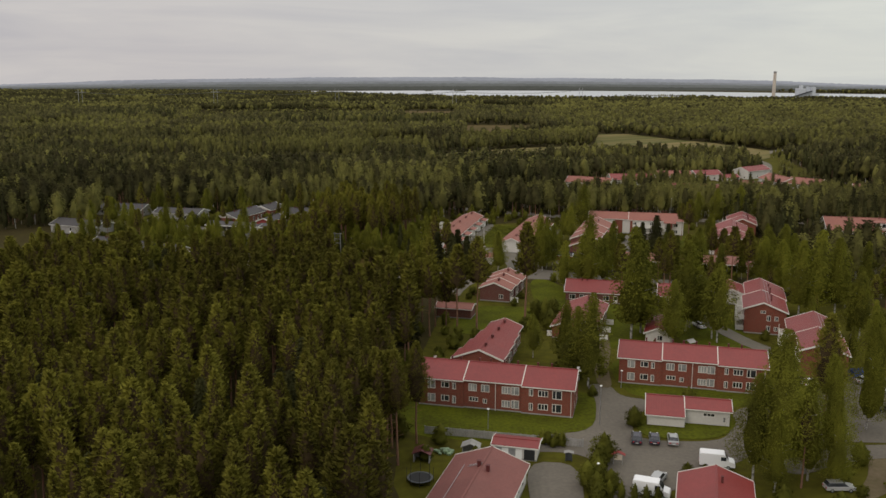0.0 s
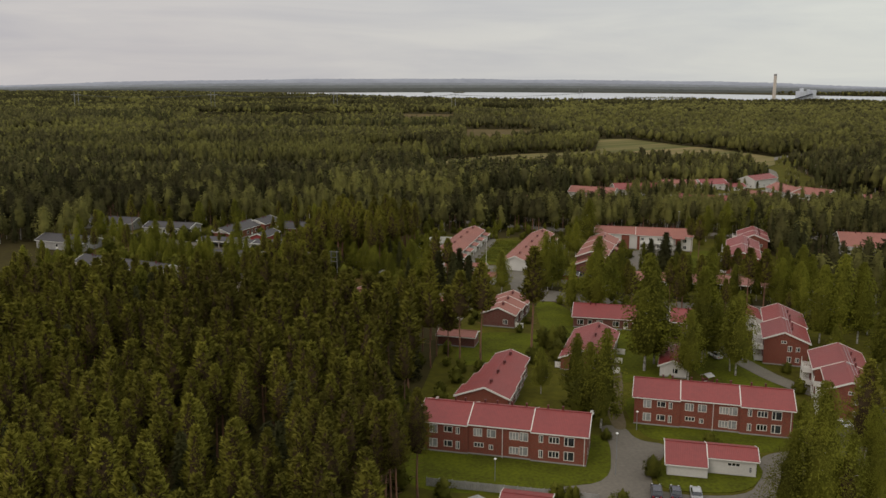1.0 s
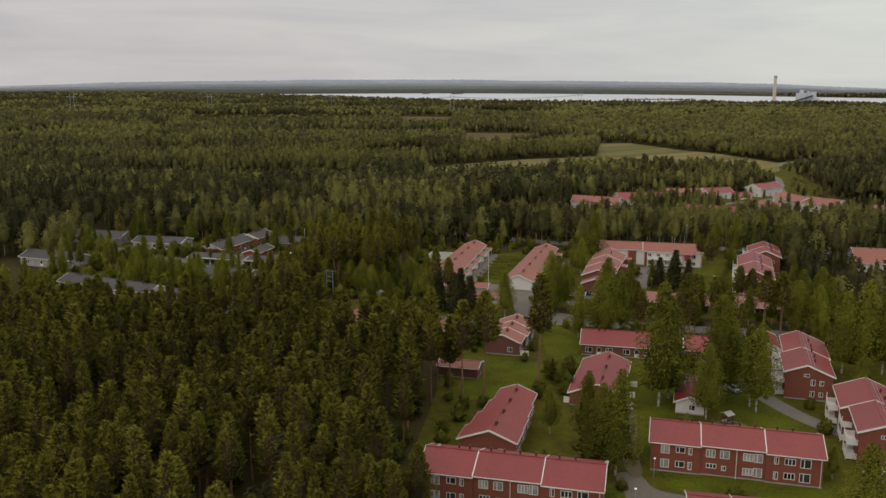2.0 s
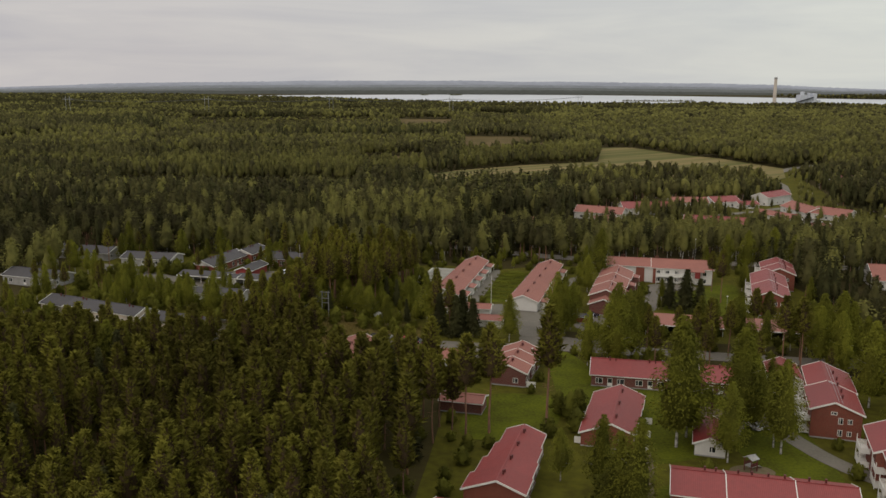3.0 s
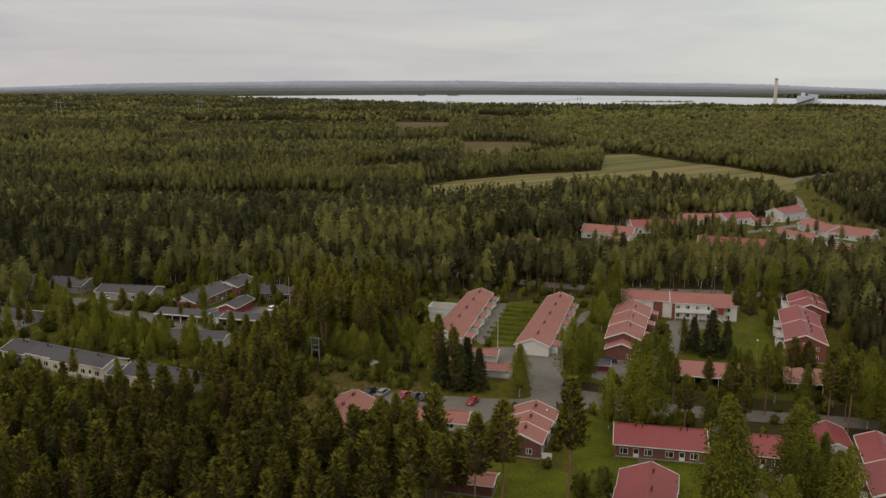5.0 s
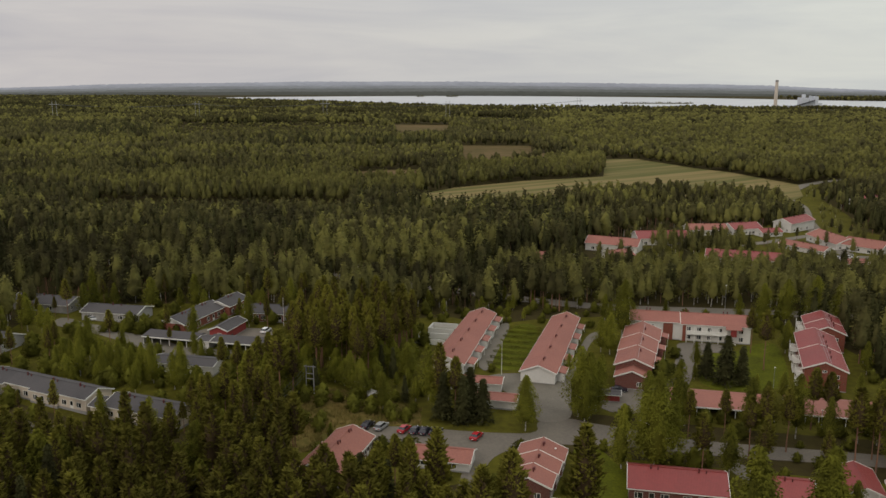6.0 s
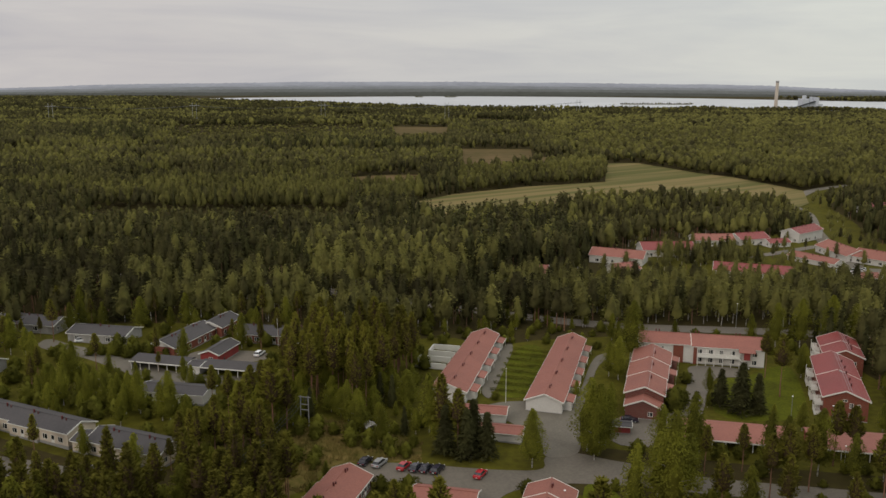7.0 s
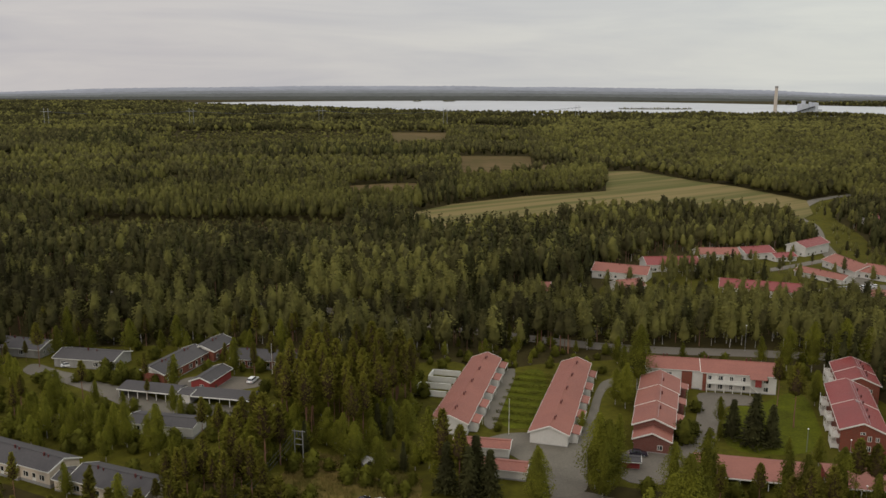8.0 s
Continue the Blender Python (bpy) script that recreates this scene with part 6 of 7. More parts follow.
for q, (x, y) in enumerate(wood):
    u = rng.uniform()
    kind = "pine" if u < (0.94 if y < 215 else 0.86) else ("birch" if u < 0.96 and y > 180 else "spruce")
    H = {"pine": rng.uniform(15.0, 20.5) + 3.0 * noise.noise(Vector((x * 0.05, y * 0.05, 8.0))), "birch": rng.uniform(14, 19), "spruce": rng.uniform(9, 18)}[kind]
    if y > 235 and x < -50:
        H = min(H, rng.uniform(12, 17))
    if 195 < y < 224 and -40 < x < 2:
        H = rng.uniform(17.5, 20.5)
    wide = rng.uniform(0.95, 1.3)
    if singles[kind] < 165:
        tree(kind, x, y, H, q % 6, 2300, wide)
        singles[kind] += 1
    else:
        joined(kind, x, y, H, q % 6, 1150, wide)

# the pine clump and thicket by the power line
for gy_ in np.arange(287, 340, 4.0):
    for gx_ in np.arange(-44, -9, 4.0):
        x, y = gx_ + rng.uniform(-1.4, 1.4), gy_ + rng.uniform(-1.4, 1.4)
        if blocked(x, y, 0.5) or crowded(x, y, 2.2) or (x > -17 and y < 322 and rng.uniform() < 0.6):
            continue
        if y > 299 and x < -12 - (322 - y) * 0.5 and rng.uniform() < 0.62:
            tree("pine", x, y, rng.uniform(15.5, 19.5), int(rng.integers(0, 6)), 2300, rng.uniform(1.0, 1.25))
        else:
            kind = "spruce" if rng.uniform() < 0.15 else "birch"
            tree(kind, x, y, rng.uniform(5.5, 9.5), int(rng.integers(0, 6)), 2600, rng.uniform(1.4, 1.9) if kind == "birch" else 1.2)

# woods beyond, thinning in detail with distance; stands differ in kind, height and age:
# outline, shares of birch and spruce (the rest pine), heights, how many of the places are filled, width
LOW_GROWTH = [(138, 338), (205, 324), (190, 262), (112, 280)]
STANDS = [
    ([(-235, 664), (-60, 660), (-56, 574), (-215, 576)], 0.5, 0.1, (2.5, 5.5), 0.7, 1.3),
    ([(-240, 770), (-16, 770), (-12, 656), (-190, 664)], 0.88, 0.06, (13, 18), 1.0, 0.95),
    ([(-453, 1600), (-129, 1630), (-100, 1284), (-350, 1240)], 0.4, 0.05, (3, 7), 0.8, 1.4),
    ([(-560, 1440), (-440, 1430), (-370, 1200), (-465, 1200)], 0.05, 0.9, (15, 19), 1.0, 1.1),
    ([(-230, 1200), (20, 1180), (14, 1080), (-190, 1080)], 0.15, 0.75, (16, 21), 1.0, 1.0),
    ([(-200, 1060), (14, 1050), (14, 905), (-170, 905)], 0.62, 0.1, (10, 15), 1.0, 1.2),
    ([(-300, 600), (5, 572), (4, 505), (-260, 505)], 0.1, 0.42, (12, 17), 1.0, 1.05),
    ([(-66, 530), (6, 530), (4, 412), (-52, 412)], 0.66, 0.05, (12, 16.5), 0.9, 1.1),
    ([(-60, 632), (70, 578), (52, 450), (2, 450)], 0.08, 0.72, (15, 20), 1.0, 1.1),
    ([(-20, 598), (8, 590), (66, 640), (170, 700), (240, 668), (230, 640), (170, 660), (60, 600), (0, 560)], 0.45, 0.1, (12, 15.5), 1.0, 1.1),
    ([(4, 585), (66, 640), (170, 690), (240, 660), (226, 610), (60, 545)], 0.35, 0.1, (9, 12.5), 1.0, 1.0),
    ([(120, 690), (240, 665), (232, 600), (160, 560)], 0.72, 0.06, (11, 15), 1.0, 1.2),
    ([(20, 905), (80, 905), (140, 1010), (170, 985), (140, 828), (66, 794), (10, 750)], 0.85, 0.05, (9, 14), 1.0, 1.25),
    ([(320, 1910), (920, 1870), (420, 760), (300, 780), (240, 880), (205, 990)], 0.72, 0.08, (10, 16), 0.92, 1.4),
    ([(150, 1620), (330, 1900), (200, 990), (150, 1050)], 0.7, 0.12, (9, 15), 0.92, 1.3),
    ([(-900, 2700), (-560, 2640), (-200, 2345), (0, 2345), (0, 2200), (-700, 2250), (-1100, 2500)], 0.2, 0.4, (15, 20), 1.0, 1.3),
    ([(35, 384), (200, 364), (200, 384), (35, 404)], 0.8, 0.06, (12.5, 16), 1.0, 1.1),
    ([(16, 404), (200, 384), (215, 440), (130, 450), (62, 452), (20, 452)], 0.75, 0.08, (9.5, 12.5), 1.0, 1.2),
]
for y0, y1, gap, detail in ((260, 470, 5.0, 210), (470, 660, 5.0, 52), (660, 900, 5.6, 16), (900, 1500, 7.0, 6), (1500, 2480, 9.6, 4), (2480, 3300, 14.0, 4)):
    y = y0
    while y < y1:
        half = 0.545 * y + 25
        x = -half
        while x < half:
            px, py = x + rng.uniform(-0.45, 0.45) * gap, y + rng.uniform(-0.45, 0.45) * gap
            x += gap
            if -44 < px < -8 and 286 < py < 340:
                continue
            if (py < 290 and px < 4) or homes(px, py) or blocked(px, py, 0.5) or (py < 300 and px < 96):
                continue
            if 366 < py < 376 and 20 < px < 130:
                continue
            m_ = noise.noise(Vector((px * 0.006, py * 0.011, 1.7))) + 0.4 * noise.noise(Vector((px * 0.02, py * 0.03, 5.2)))
            d_ = noise.noise(Vector((px * 0.007, py * 0.009, 9.1)))
            u = rng.uniform()
            for outline, birches, spruces, tall, full, wide in STANDS:
                if inside(px, py, outline):
                    break
            else:
                # elsewhere bands of one kind, with a few strangers
                birches = 0.7 * step((m_ - 0.02) / 0.3) + 0.08
                spruces = 0.55 * step((-0.02 - m_) / 0.3) + 0.08
                tall, full, wide = (11 + 5 * d_, 16.5 + 5 * d_), 0.97, 1.1
                if py > 480 and noise.noise(Vector((px * 0.006, py * 0.006, 3.3))) > 0.5:
                    tall = (3, 7)
            if rng.uniform() > full:
                continue
            kind = "birch" if u < birches else ("spruce" if u > 1 - spruces else "pine")
            H = rng.uniform(*tall) * (1.0 if rng.uniform() < 0.85 else 0.7)
            if inside(px, py, LOW_GROWTH):
                H *= 0.45
            joined(kind, px, py, H, int(rng.integers(0, 6)), detail, wide * (0.9 if kind == "spruce" else 1.25) * rng.uniform(0.85, 1.3) * max(1.0, gap / 6.5) * (1.5 if tall[1] < 8 else 1.0))
        y += gap
for x0, x1, y0 in ISLANDS:
    for q in range(int((x1 - x0) / 3)):
        joined("spruce" if q % 3 else "birch", x0 + 4 + q * 3, y0 + rng.uniform(-7, 7), rng.uniform(4, 8), q % 6, 4, 2.4)
for (kind, detail), items in JOIN.items():
    tv_all, tf_all, cv_all, cf_all, cn_all, ci_all = [], [], [], [], [], []
    nt = nc = 0
    made = {}
    for x, y, H, i, wide in items:
        if i not in made:
            made[i] = grow(kind, 31 * i + len(kind) + 5, {"pine": 20.0, "spruce": 14.0, "birch": 17.0}[kind], detail)
        (tv, tf), (cv, cf, cn), inner = made[i]
        ci_all.append(np.arange(len(cf)) < inner)
        s = H / {"pine": 20.0, "spruce": 14.0, "birch": 17.0}[kind]
        a = rng.uniform(0, 6.28)
        R = np.array([[math.cos(a), -math.sin(a), 0], [math.sin(a), math.cos(a), 0], [0, 0, 1]]) @ np.diag([s * wide, s * wide, s])
        o_ = np.array([x, y, land(x, y)])
        cv_all.append(cv @ R.T + o_)
        cf_all.append(cf + nc)
        cn_all.append(cn @ np.array([[math.cos(a), -math.sin(a), 0], [math.sin(a), math.cos(a), 0], [0, 0, 1]]).T)
        nc += len(cv)
        if detail > 30:
            tv_all.append(tv @ R.T + o_)
            tf_all.append(tf + nt)
            nt += len(tv)
    for nm, vs, fs, mat, lab in (("wood_trunks", tv_all, tf_all, M[BARK[kind]], "trunks"), ("wood_crowns", cv_all, cf_all, M[{"pine": "hazy_old_pine", "birch": "hazy_mixed_leaves"}.get(kind, kind) if detail < 1000 else kind], "crowns")):
        if not vs:
            continue
        vs, fs = np.concatenate(vs), np.concatenate(fs)
        me = bpy.data.meshes.new(nm)
        me.vertices.add(len(vs))
        me.vertices.foreach_set("co", vs.astype(np.float32).ravel())
        me.loops.add(fs.size)
        me.loops.foreach_set("vertex_index", fs.astype(np.int32).ravel())
        me.polygons.add(len(fs))
        me.polygons.foreach_set("loop_start", np.arange(0, fs.size, fs.shape[1], dtype=np.int32))
        me.update(calc_edges=True)
        if nm == "wood_crowns":
            soften(me, np.concatenate(cn_all))
        me.materials.append(mat)
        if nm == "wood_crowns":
            # nearer pines get the dark core that paints their inner shade
            me.materials.append(M["twigs" if kind == "pine" and detail > 1000 else {"pine": "hazy_old_pine", "birch": "hazy_mixed_leaves"}.get(kind, kind)])
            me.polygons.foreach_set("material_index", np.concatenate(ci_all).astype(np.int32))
        tagged(new(nm, me), "massed %s of %s woods" % (lab, kind), "woods", kind="stuff")

# ---- vehicles, poles and small things ----


def car(x, y, turn, paint, label, kind="car", name="car"):
    """A parked car: bevelled body with wheel arches, glazed cabin, four wheels, lamps."""
    L, W, H = {"car": (4.4, 1.78, 1.46), "estate": (4.6, 1.8, 1.52), "van": (5.6, 2.05, 2.45)}[kind]
    root = new(name)
    root.matrix_world = pose(x, y, land(x, y) + 0.12, 0, 0, turn)
    tagged(root, label, "van" if kind == "van" else "car", "parked vehicles")
    if kind == "van":
        prof = [(-L / 2, 0.35), (-L / 2, H - 0.12), (-L / 2 + 0.15, H), (L / 2 - 1.75, H), (L / 2 - 1.05, 1.35), (L / 2 - 0.12, 1.1), (L / 2, 0.75), (L / 2, 0.35)]
    else:
        prof = [(-L / 2, 0.32), (-L / 2 + 0.02, 0.85), (-L / 2 + 0.2, 0.95), (L / 2 - 1.25, 0.95), (L / 2 - 0.25, 0.82), (L / 2, 0.62), (L / 2, 0.32)]
    bm = bmesh.new()
    A = [bm.verts.new((px, -W / 2, pz)) for px, pz in prof]
    B = [bm.verts.new((px, W / 2, pz)) for px, pz in prof]
    bm.faces.new(A)
    bm.faces.new(B)
    for i in range(len(prof)):
        bm.faces.new([A[i], A[(i + 1) % len(prof)], B[(i + 1) % len(prof)], B[i]])
    bmesh.ops.recalc_face_normals(bm, faces=bm.faces)
    bmesh.ops.bevel(bm, geom=list(bm.edges), offset=0.06, segments=2, affect="EDGES")
    part("body", bm, M[paint], root)
    if kind == "van":
        gb = bmesh.new()
        q = [(L / 2 - 1.72, H - 0.08), (L / 2 - 1.10, 1.45)]
        gb.faces.new([gb.verts.new(p) for p in ((q[0][0] + 0.05, -0.85, q[0][1]), (q[1][0] + 0.05, -0.9, q[1][1]), (q[1][0] + 0.05, 0.9, q[1][1]), (q[0][0] + 0.05, 0.85, q[0][1]))])
        part("windscreen", gb, M["glass"], root)
        for sy in (-1, 1):
            sb = bmesh.new()
            box(sb, (L / 2 - 2.3, sy * (W / 2 + 0.005) - 0.01, 1.4), (L / 2 - 1.45, sy * (W / 2 + 0.005) + 0.01, 2.05))
            part("side_window", sb, M["glass"], root)
    else:
        rear = -L / 2 + (0.15 if kind == "estate" else 0.55)
        cab = [(rear, 0.93), (rear + 0.35, H - 0.05), (L / 2 - 2.0, H), (L / 2 - 1.15, 0.93)]
        gb = bmesh.new()
        A = [gb.verts.new((px, -(W / 2 - 0.06 - (0.16 if pz > 1.1 else 0)), pz)) for px, pz in cab]
        B = [gb.verts.new((px, (W / 2 - 0.06 - (0.16 if pz > 1.1 else 0)), pz)) for px, pz in cab]
        gb.faces.new(A)
        gb.faces.new(B)
        for i in range(4):
            gb.faces.new([A[i], A[(i + 1) % 4], B[(i + 1) % 4], B[i]])
        bmesh.ops.recalc_face_normals(gb, faces=gb.faces)
        bmesh.ops.bevel(gb, geom=list(gb.edges), offset=0.04, segments=1, affect="EDGES")
        part("cabin_glass", gb, M["glass"], root)
        rb = bmesh.new()
        box(rb, (rear + 0.32, -(W / 2 - 0.24), H - 0.05), (L / 2 - 1.98, W / 2 - 0.24, H + 0.025))
        bmesh.ops.bevel(rb, geom=list(rb.edges), offset=0.02, segments=1, affect="EDGES")
        part("car_roof", rb, M[paint], root)
    for wx in (-L * 0.31, L * 0.31):
        for sy in (-1, 1):
            tb = bmesh.new()
            tube(tb, (wx, sy * (W / 2 - 0.2), 0.31), (wx, sy * (W / 2 + 0.01), 0.31), 0.31, seg=14)
            wheel = part("wheel", tb, M["black"], root)
            hb = bmesh.new()
            tube(hb, (wx, sy * (W / 2 - 0.02), 0.31), (wx, sy * (W / 2 + 0.02), 0.31), 0.19, seg=10)
            part("rim", hb, M["steel"], wheel)
    for px, mt, nm in ((-L / 2 - 0.01, "tail", "tail_lamp"), (L / 2 - 0.03, "lamp_white", "headlight")):
        for sy in (-1, 1):
            lb = bmesh.new()
            box(lb, (px - 0.03, sy * (W / 2 - 0.3) - 0.14, 0.62), (px + 0.03, sy * (W / 2 - 0.3) + 0.14, 0.78))
            part(nm, lb, M[mt], root)
    pb = bmesh.new()
    box(pb, (-L / 2 - 0.03, -0.26, 0.5), (-L / 2 - 0.005, 0.26, 0.6))
    part("blank_plate", pb, M["lamp_white"], root)
    FOOT.append((x, y, L / 2, W / 2, radians(turn)))


car(33.6, 139.6, 79, "car_dark", "dark blue estate car parked nose to the grass", "estate")
car(36.6, 139.3, 79, "car_dark", "dark purple hatchback parked nose to the grass")
car(39.8, 139.0, 79, "car_silver", "grey-brown hatchback parked nose to the grass")
car(44.6, 129.6, -14, "car_white", "white high-roofed delivery van on the asphalt yard", "van", "van")
car(33.6, 124.0, 60, "car_silver", "silver estate car parked on the yard", "estate")
car(31.6, 119.6, -20, "car_white", "white motor caravan parked on the yard", "van", "van")
car(44.8, 296.4, -12, "car_dark", "dark green saloon car by a brick house")
for x_, y_, p_, l_ in ((-20.7, 271.0, "car_dark", "dark car on the parking strip"), (-17.4, 270.2, "car_silver", "silver estate car on the parking strip"), (-11.9, 268.8, "car_red", "red hatchback on the parking strip"), (-9.2, 268.2, "car_dark", "black car on the parking strip"), (-6.9, 267.8, "car_dark", "dark grey car on the parking strip"), (-4.4, 267.4, "car_dark", "black estate car on the parking strip"), (5.0, 265.2, "car_red", "red small car by the street")):
    car(x_, y_, 64, p_, l_, "estate" if "estate" in l_ else "car")
car(64.5, 209.5, 105, "car_white", "white hatchback on the gravel drive")
car(-117.0, 353.2, 20, "car_white", "white car parked by a dark-roofed row house")
car(-58.1, 339.9, 75, "car_white", "white estate car on the gravel yard", "estate")
car(58.4, 283.0, 70, "car_dark", "dark car under an open carport")
car(85.0, 282.0, 70, "car_silver", "silver car under an open carport")
car(60.9, 121.2, 0, "car_silver", "silver estate car by a grass verge", "estate")
car(83.9, 153.6, 15, "car_dark", "dark green car on the asphalt yard")
car(87.2, 163.4, 15, "car_white", "white hatchback on the asphalt yard")
car(87.6, 169.0, 15, "car_silver", "pale silver car on the asphalt yard")
for i_ in range(7):
    car(172.0 + i_ * 3.1, 467.0 + i_ * 0.8, 105, ("car_dark", "car_silver", "car_white", "car_white", "car_white", "car_silver", "car_white")[i_], "car parked on a yard by white bungalows")
car(76.0, 167.2, 10, "car_white", "white estate car by a brick house", "estate")


def street_lamp(x, y, H=6.0):
    root = new("street_lamp")
    root.matrix_world = pose(x, y, land(x, y), 0, 0, float(rng.uniform(0, 360)))
    tagged(root, "slim grey street lamp with a white head", "lamp", "street lamps")
    bm = bmesh.new()
    tube(bm, (0, 0, -0.2), (0, 0, H), 0.07, 0.045, 8)
    part("pole", bm, M["steel"], root)
    hb = bmesh.new()
    bmesh.ops.create_uvsphere(hb, u_segments=10, v_segments=6, radius=0.24, matrix=Matrix.Translation((0, 0, H + 0.1)) @ Matrix.Diagonal((1, 1, 0.6, 1)))
    part("lamp_head", hb, M["lamp_white"], root)


for x_, y_, h_ in ((28.4, 146.9, 7.4), (7.8, 144.4, 3.9), (23.9, 122.8, 3.6), (36.1, 166.0, 3.6), (86.6, 267.9, 6.0), (94.5, 291.7, 6.0), (21.3, 250.1, 4.5), (100.1, 379.0, 9.0), (87.0, 298.4, 6.0)):
    street_lamp(x_, y_, h_)


def flagpole(x, y, H):
    root = new("flagpole")
    root.matrix_world = pose(x, y, land(x, y))
    tagged(root, "tall white flagpole on a yard", "flagpole", "flagpoles")
    bm = bmesh.new()
    tube(bm, (0, 0, -0.2), (0, 0, H), 0.085, 0.04, 8)
    part("pole", bm, M["trim"], root)
    kb = bmesh.new()
    bmesh.ops.create_uvsphere(kb, u_segments=8, v_segments=6, radius=0.11, matrix=Matrix.Translation((0, 0, H)))
    part("knob", kb, M["trim"], root)


for x_, y_, h_ in ((14.0, 308.0, 9.7), (-53.7, 346.9, 9.5), (-123.2, 377.3, 8.8)):
    flagpole(x_, y_, h_)


def pole_transformer(x, y, turn, H):
    """The wooden H-frame of the power line with cross-arms and insulators."""
    root = new("utility_pole")
    root.matrix_world = pose(x, y, land(x, y), 0, 0, turn)
    tagged(root, "grey wooden H-frame power pole with insulators", "power pole", "power poles")
    for sx in (-1.1, 1.1):
        bm = bmesh.new()
        tube(bm, (sx, 0, -0.3), (sx * 0.9, 0, H), 0.15, 0.11, 8)
        part("leg", bm, M["grey_wood"], root)
    for z, w in ((H - 0.3, 1.6), (H - 2.2, 1.1), (H - 3.6, 1.1)):
        bm = bmesh.new()
        bar(bm, (-w, 0, z), (w, 0, z), 0.14, 0.18)
        part("cross_arm", bm, M["grey_wood"], root)
    for sx in (-0.8, 0, 0.8):
        bm = bmesh.new()
        tube(bm, (sx, 0, H - 1.5), (sx, 0, H - 0.4), 0.1, seg=6)
        part("insulator", bm, M["dark_steel"], root)
    return root


POLES = [(-37.0, 289.5, 8.2), (-46.2, 250.4, 9.0), (-51.3, 221.4, 9.0)]
for x_, y_, h_ in POLES:
    pole_transformer(x_, y_, -15, h_)


def cable(points, sag, name="power_cable", r=0.03, label="thin sagging power cable between poles", steps=10):
    cu = bpy.data.curves.new(name, "CURVE")
    cu.dimensions, cu.bevel_depth, cu.bevel_resolution = "3D", r, 0
    for a, b in zip(points, points[1:]):
        sp = cu.splines.new("POLY")
        sp.points.add(steps)
        for i in range(steps + 1):
            t = i / steps
            p = Vector(a).lerp(Vector(b), t)
            p.z -= sag * 4 * t * (1 - t)
            sp.points[i].co = (*p, 1)
    cu.materials.append(M["dark_steel"])
    ob = new(name, cu)
    tagged(ob, label, "cable", "power cables")


for off in (-0.9, 0.0, 0.9):
    cable([(x_ + off, y_ - 0.3 * off, land(x_, y_) + h_ - 0.2) for x_, y_, h_ in POLES] + [(-58 + off, 180, 9.5), (-66 + off, 120, 9.5)], 1.0)


def board_fence(a, b, H, mat, label):
    """A fence of upright boards on rails, as one thing with its posts."""
    a, b = Vector(a), Vector(b)
    L = (b - a).length
    root = new("fence")
    root.matrix_world = Matrix.Translation((a.x, a.y, land(a.x, a.y))) @ Matrix.Rotation(math.atan2(b.y - a.y, b.x - a.x), 4, "Z")
    tagged(root, label, "fence", "fences")
    n = int(L / 2.0)
    for i in range(n):
        for q in range(12):
            bm = bmesh.new()
            x = L * i / n + q * (L / n) / 12
            box(bm, (x, -0.02, 0.08), (x + (L / n) / 12 * 0.86, 0.02, H))
            part("board", bm, M[mat], root)
        for z in (0.35, H - 0.4):
            bm = bmesh.new()
            box(bm, (L * i / n, 0.02, z), (L * (i + 1) / n, 0.06, z + 0.1))
            part("rail", bm, M[mat], root)
    for i in range(n + 1):
        bm = bmesh.new()
        box(bm, (L * i / n - 0.06, 0.06, -0.2), (L * i / n + 0.06, 0.16, H + 0.08))
        part("post", bm, M[mat], root)


def hedge(a, b):
    """A low clipped hedge with a leafy, uneven face."""
    a, b = Vector(a), Vector(b)
    L = (b - a).length
    r = np.random.default_rng(int(a.y * 10))
    n = 500
    pts = np.stack([r.uniform(0, L, n), r.uniform(-0.45, 0.45, n), r.uniform(0.05, 0.85, n)], 1)
    out = np.stack([np.zeros(n), pts[:, 1], 0.2 + 0.5 * pts[:, 2]], 1)
    out /= np.linalg.norm(out, axis=1)[:, None]
    v, f, nor = tufts(pts, r.normal(size=(n, 3)) + np.array([0, 0, 0.6]), 0.28, 0.45, r, out)
    me = bpy.data.meshes.new("hedge")
    me.from_pydata(v.tolist(), [], f.tolist(), shade_flat=False)
    soften(me, nor)
    me.materials.append(M["bush"])
    ob = new("hedge", me)
    ob.matrix_world = Matrix.Translation((a.x, a.y, land(a.x, a.y))) @ Matrix.Rotation(math.atan2(b.y - a.y, b.x - a.x), 4, "Z")
    tagged(ob, "low clipped garden hedge across a lawn", "hedge", "garden hedges")


